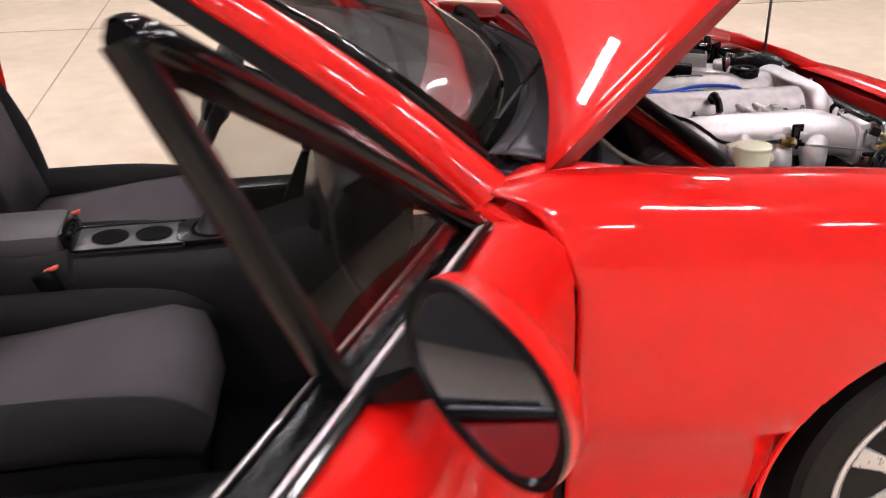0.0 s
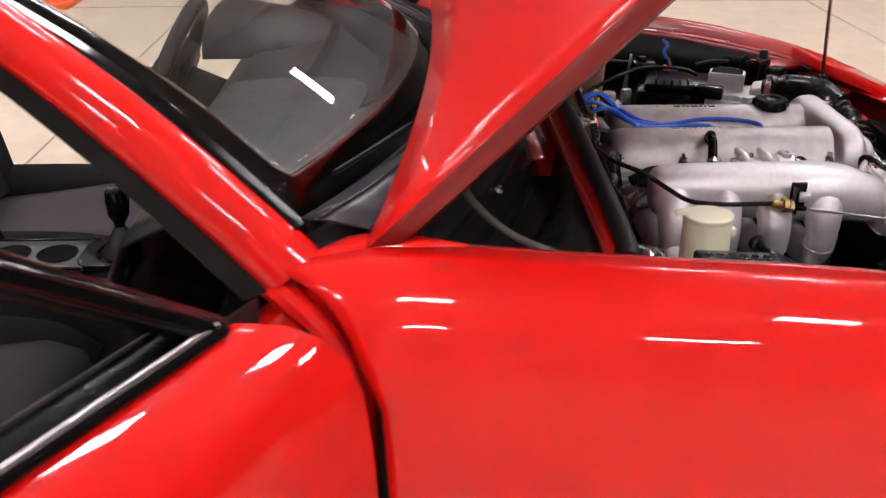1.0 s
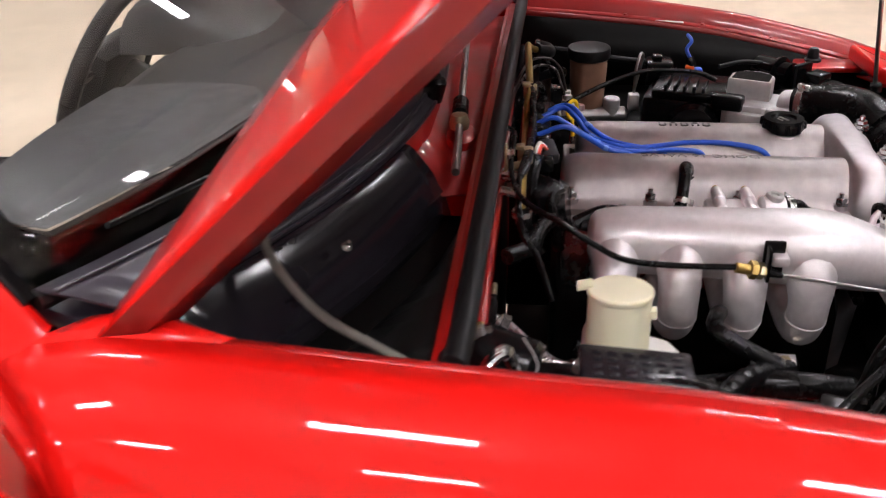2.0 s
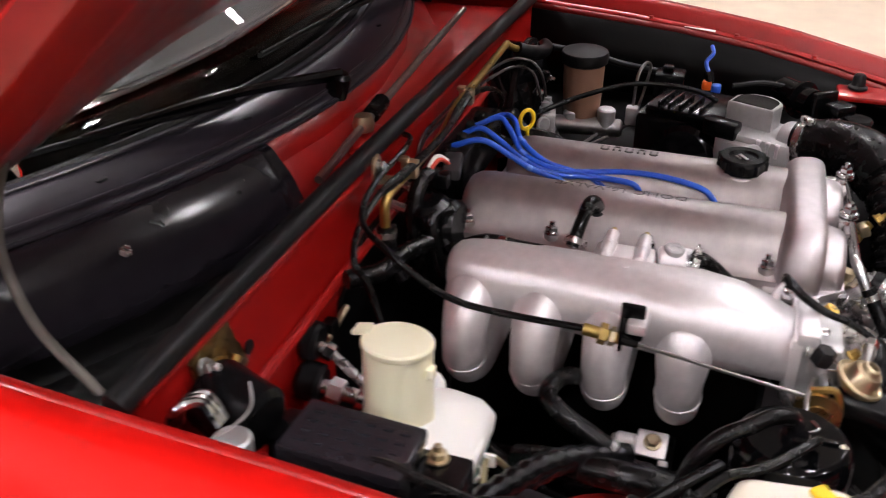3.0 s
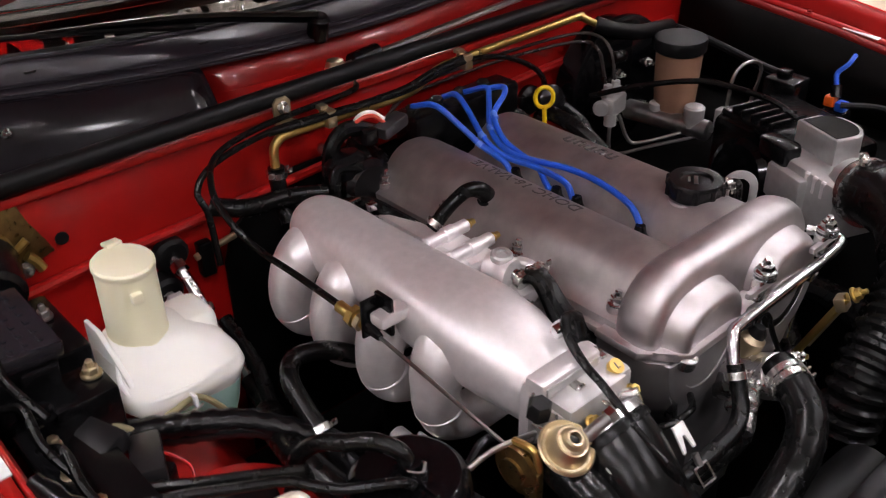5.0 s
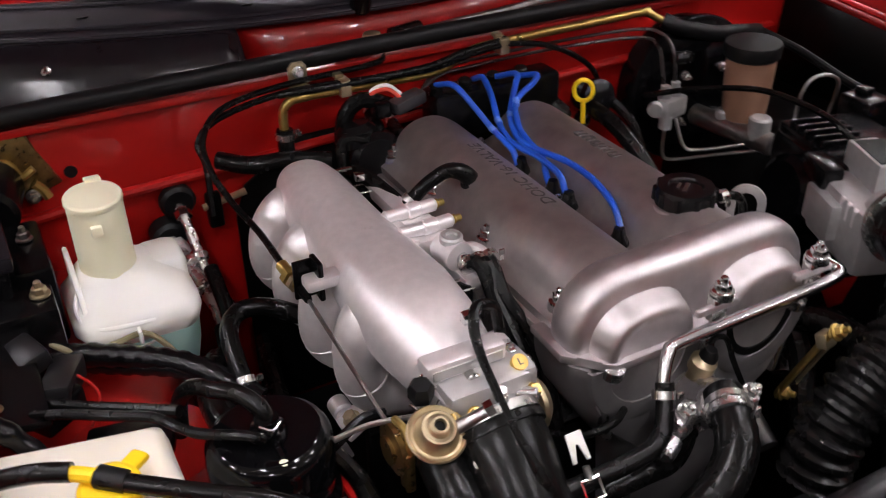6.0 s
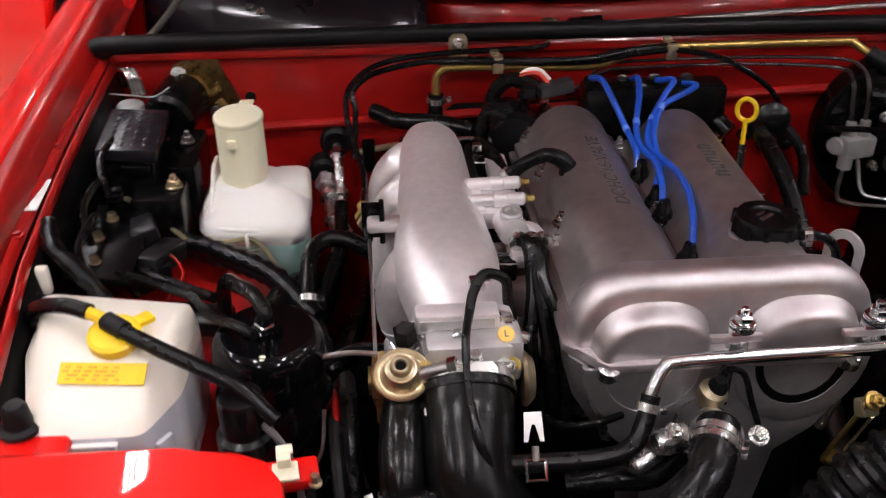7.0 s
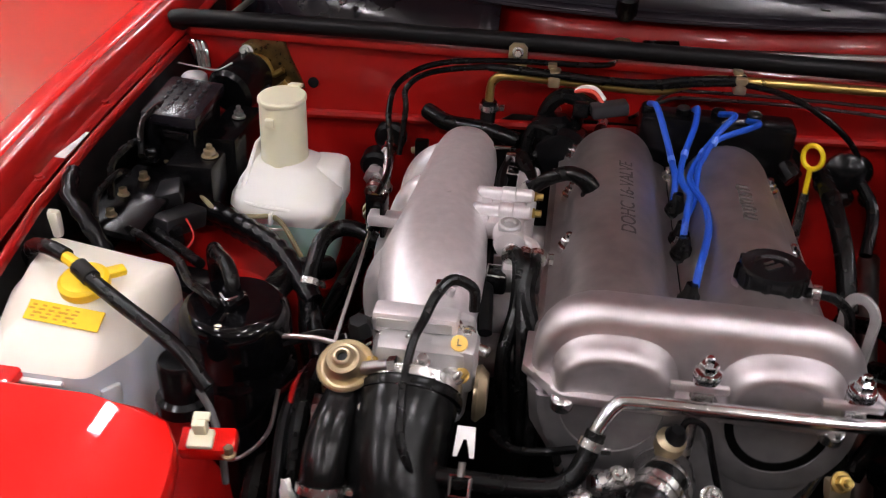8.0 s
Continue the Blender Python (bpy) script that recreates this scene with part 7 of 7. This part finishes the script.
def air_meter():
    t = thing("air_flow_meter", "grey cast air flow meter with black oval lid", "air flow meter", (-0.38, 0.48, 0.7))
    m = Matrix.Translation((-0.372, 0.478, 0.75)) @ Matrix.Rotation(radians(-22), 4, "Z")

    def b(c, s, bev, rot=(0, 0, 0)):
        bm = box(c, s, bev, rot)
        bm.transform(m)
        return bm

    def pr(pts, lo, hi, bev):
        bm = prism(pts, "z", lo, hi, bev)
        bm.transform(m)
        return bm
    part("meter_body", b((0.005, 0.01, -0.025), (0.10, 0.135, 0.085), 0.008), ALUG, t, "rough grey cast body", 40)
    oval = [(0.028 * math.cos(a) - 0.018, 0.040 * math.sin(a) - 0.018) for a in [math.pi * k / 16 for k in range(8, 25)]] + [(0.016, -0.058), (0.016, 0.022)]
    part("meter_lid", pr(oval, 0.015, 0.055, 0.003), ALUG, t)
    inner = [(0.86 * (x + 0.01) - 0.01, 0.86 * (y + 0.018) - 0.018) for x, y in oval]
    part("lid_inset", pr(inner, 0.0545, 0.0562, 0), BLACK, t, "black sealed lid")
    part("side_step", b((0.058, -0.01, -0.02), (0.02, 0.07, 0.05), 0.004), ALUG, t)
    part("connector", b((0.048, -0.048, 0.018), (0.03, 0.06, 0.03), 0.006), BLACK, t)
    for k in range(3):
        part("pin", cyl(m @ Vector((0.05, 0.02 + 0.016 * k, -0.01)), m @ Vector((0.05, 0.02 + 0.016 * k, 0.016)), 0.006, 10, 0.002), ALU, t)
    part("outlet", cyl((-0.350, 0.522, 0.750), (-0.318, 0.570, 0.764), 0.039, 28, 0.004), ALUG, t)
    part("hose_band", lathe([(0.0445, -0.006), (0.0462, -0.006), (0.0462, 0.006), (0.0445, 0.006)], (-0.327, 0.556, 0.760), (0.55, 0.8, 0.22), 32), ZINC, t, "bright steel hose band")
    part("band_screw", box((-0.318, 0.545, 0.808), (0.026, 0.012, 0.011), 0.003, rot=(0, 0, 35)), ZINC, t)
    a = thing("air_filter_box", "black plastic air filter box with ribbed top", "air filter", (-0.46, 0.38, 0.6))
    part("box_body", box((-0.462, 0.375, 0.680), (0.15, 0.20, 0.15), 0.015, rot=(0, 0, -15)), BLACK, a)
    part("box_lid", box((-0.450, 0.372, 0.762), (0.13, 0.16, 0.02), 0.006, rot=(0, 0, -15)), BLACK, a)
    for k in range(5):
        part("rib", box((-0.435 + 0.004 * k, 0.312 + 0.018 * k, 0.776), (0.07, 0.005, 0.012), 0.001, rot=(0, 0, -15)), BLACK, a)
    part("round_port", lathe([(0.055, -0.03), (0.055, 0.02), (0.045, 0.028)], (-0.37, 0.36, 0.70), (0.9, -0.2, 0.2), 28), BLACKG, a)
    h = thing("intake_hose", "black rubber intake hose with bellows", "hose", (-0.28, 0.66, 0.7))
    part("hose", tube([(-0.336, 0.544, 0.757), (-0.306, 0.592, 0.772), (-0.272, 0.636, 0.772), (-0.232, 0.664, 0.756)], [0.042, 0.045, 0.046, 0.043], 26), RUBBER, h)
    part("bellows", tube([(-0.240, 0.658, 0.757), (-0.205, 0.674, 0.742), (-0.165, 0.684, 0.720), (-0.120, 0.688, 0.690), (-0.090, 0.690, 0.650), (-0.075, 0.692, 0.60)], 0.031, 24, ribs=0.006), RUBBER, h, "ribbed bellows")
    e = thing("tension_bracket", "brass-coloured belt tension bracket with bolt", "bracket", (-0.15, 0.63, 0.68))
    part("bar", tube([(-0.124, 0.590, 0.616), (-0.1215, 0.617, 0.680), (-0.119, 0.642, 0.738)], 0.0065, 8, 1, flat=0.45), GOLD, e)
    part("slot_bar", tube([(-0.136, 0.604, 0.640), (-0.133, 0.634, 0.712)], 0.0035, 8, 1, flat=0.5), PALEGOLD, e)
    part("block", box((-0.122, 0.636, 0.726), (0.020, 0.014, 0.018), 0.003, rot=(24, 0, 10)), PALEGOLD, e)
    bolt("bolt", (-0.118, 0.648, 0.744), e, 0.007, GOLD, (-0.2, 0.7, 0.6))
    bolt("bolt", (-0.126, 0.594, 0.622), e, 0.0075, GOLD, (-0.4, 0.9, 0.2))


def driver_side_bits():
    t = thing("relay_cluster", "black relays with orange and blue connector", "relay", (-0.56, 0.35, 0.7))
    part("relay", box((-0.548, 0.305, 0.765), (0.05, 0.055, 0.05), 0.005), BLACK, t)
    part("relay_tab", box((-0.548, 0.300, 0.795), (0.02, 0.02, 0.012), 0.003), BLACK, t)
    part("orange_plug", box((-0.572, 0.372, 0.762), (0.018, 0.018, 0.018), 0.004), ORANGE, t)
    part("blue_plug", box((-0.574, 0.390, 0.757), (0.020, 0.018, 0.016), 0.004), BLUE, t)
    part("plug_boot", cyl((-0.573, 0.378, 0.768), (-0.58, 0.372, 0.785), 0.009, 10), BLACK, t)
    part("blue_wire", tube([(-0.58, 0.373, 0.783), (-0.59, 0.365, 0.80), (-0.60, 0.375, 0.815), (-0.63, 0.37, 0.82)], 0.004, 8), BLUE, t)
    part("black_plug", box((-0.575, 0.382, 0.735), (0.03, 0.04, 0.03), 0.005), BLACK, t)
    part("cable", tube([(-0.50, 0.42, 0.79), (-0.52, 0.48, 0.795), (-0.50, 0.56, 0.785), (-0.46, 0.61, 0.755)], 0.005, 8), RUBBERM, t)
    h = thing("headlight_motor", "black cylindrical headlight motor", "motor", (-0.5, 0.55, 0.75))
    part("motor_case", lathe([(0.024, 0), (0.028, 0.004), (0.028, 0.05), (0.034, 0.052), (0.034, 0.058), (0.026, 0.060), (0.026, 0.085), (0, 0.088)], (-0.545, 0.505, 0.775), (0.75, 0.66, 0.03), 26), BLACKG, h)
    part("motor_flange", box((-0.462, 0.575, 0.778), (0.012, 0.05, 0.065), 0.004, rot=(0, 0, 42)), BLACK, h)
    part("terminal", box((-0.44, 0.60, 0.790), (0.035, 0.04, 0.018), 0.004, rot=(0, 0, 42)), BLACK, h)
    c = thing("filler_bottle", "small black filler bottle with round cap", "bottle", (-0.45, 0.63, 0.74))
    part("cap_neck", cyl((-0.451, 0.633, 0.70), (-0.451, 0.633, 0.757), 0.019, 18), BLACK, c)
    part("cap_top", lathe([(0.024, 0), (0.025, 0.004), (0.025, 0.012), (0.022, 0.016), (0, 0.017)], (-0.451, 0.633, 0.757), (0, 0, 1), 26), BLACK, c)
    s = thing("bay_sundries", "dark brackets, pipes and wiring low in the engine bay", "pipe", (-0.3, 0.4, 0.5))
    for k, (x, y, z) in enumerate(((-0.27, 0.25, 0.62), (-0.30, 0.33, 0.60), (-0.24, 0.42, 0.60), (-0.25, 0.55, 0.62))):
        part("pipe", tube([(x, y - 0.12, z - 0.05), (x - 0.03, y - 0.02, z), (x - 0.02, y + 0.08, z - 0.02), (x + 0.04, y + 0.16, z - 0.08)], 0.012 + 0.002 * k, 10), RUBBER, s)
    part("steering_shaft", cyl((-0.33, 0.0, 0.60), (-0.25, 0.5, 0.40), 0.016, 12), STEEL, s)


def bay_hardware():
    """Small brackets, clips, plugs and wires scattered round the bay."""
    h = thing("side_harness", "black wiring harness clipped along the inner fender", "wiring", (-0.62, 0.3, 0.8))
    part("loom", tube([(-0.60, 0.03, 0.80), (-0.605, 0.12, 0.79), (-0.60, 0.22, 0.775), (-0.585, 0.32, 0.77)], 0.007, 10), RUBBERM, h)
    e = thing("driver_strut_hardware", "bright nuts and dark plates on the strut tower", "bracket", (-0.53, 0.385, 0.67))
    for a in range(4):
        q = radians(90 * a + 30)
        bolt("strut_nut", (-0.53 + 0.05 * math.cos(q), 0.385 + 0.05 * math.sin(q), 0.676), e, 0.008)
    g = thing("ground_wires", "thin black wires and small plugs on the bay wall", "wiring", (0.64, 0.2, 0.78))
    for x, y, z in ((0.672, 0.30, 0.812), (0.668, 0.22, 0.83), (0.664, 0.36, 0.80)):
        part("wire", tube([(x, y - 0.06, z - 0.02), (x - 0.01, y - 0.02, z), (x - 0.006, y + 0.03, z - 0.006), (x - 0.02, y + 0.07, z - 0.03)], 0.0045, 8), RUBBER, g)
    part("plug", box((0.650, 0.262, 0.790), (0.022, 0.034, 0.018), 0.004, rot=(10, 0, 15)), BLACKG, g)
    part("plug", box((0.660, 0.185, 0.812), (0.018, 0.026, 0.016), 0.003, rot=(0, 15, -10)), BLACKG, g)
    n = thing("injector_harness", "black injector wiring along the intake manifold", "wiring", (0.2, 0.3, 0.76))
    part("loom", tube([(0.205, 0.13, 0.77), (0.212, 0.20, 0.768), (0.205, 0.28, 0.765), (0.212, 0.36, 0.764), (0.205, 0.44, 0.76), (0.20, 0.49, 0.74)], 0.008, 10), RUBBERM, n)
    for y in (0.18, 0.262, 0.345, 0.427):
        part("injector_plug", box((0.196, y, 0.764), (0.022, 0.020, 0.024), 0.004), BLACK, n)
        part("plug_clip", tube([(0.186, y - 0.011, 0.776), (0.206, y - 0.011, 0.777), (0.206, y + 0.011, 0.777), (0.186, y + 0.011, 0.776)], 0.0012, 6, 1), ZINC, n)
    k = thing("heater_valve_fittings", "short bright fittings and clips on the firewall", "fitting", (0.12, 0.06, 0.8))
    for x, z in ((0.118, 0.812), (0.152, 0.798), (0.085, 0.79)):
        part("fitting", cyl((x, 0.01, z), (x + 0.004, 0.045, z - 0.006), 0.007, 10, 0.002), ZINC, k)
        part("fitting_hose", tube([(x + 0.003, 0.04, z - 0.005), (x + 0.008, 0.075, z - 0.012), (x + 0.02, 0.10, z - 0.04)], 0.009, 10), RUBBER, k)


bay_hardware()
washer_tank()
front_tank()
canister()
relay_boxes()
firewall_lines()
lower_hoses()
rear_harness()
brake_system()
air_meter()
driver_side_bits()
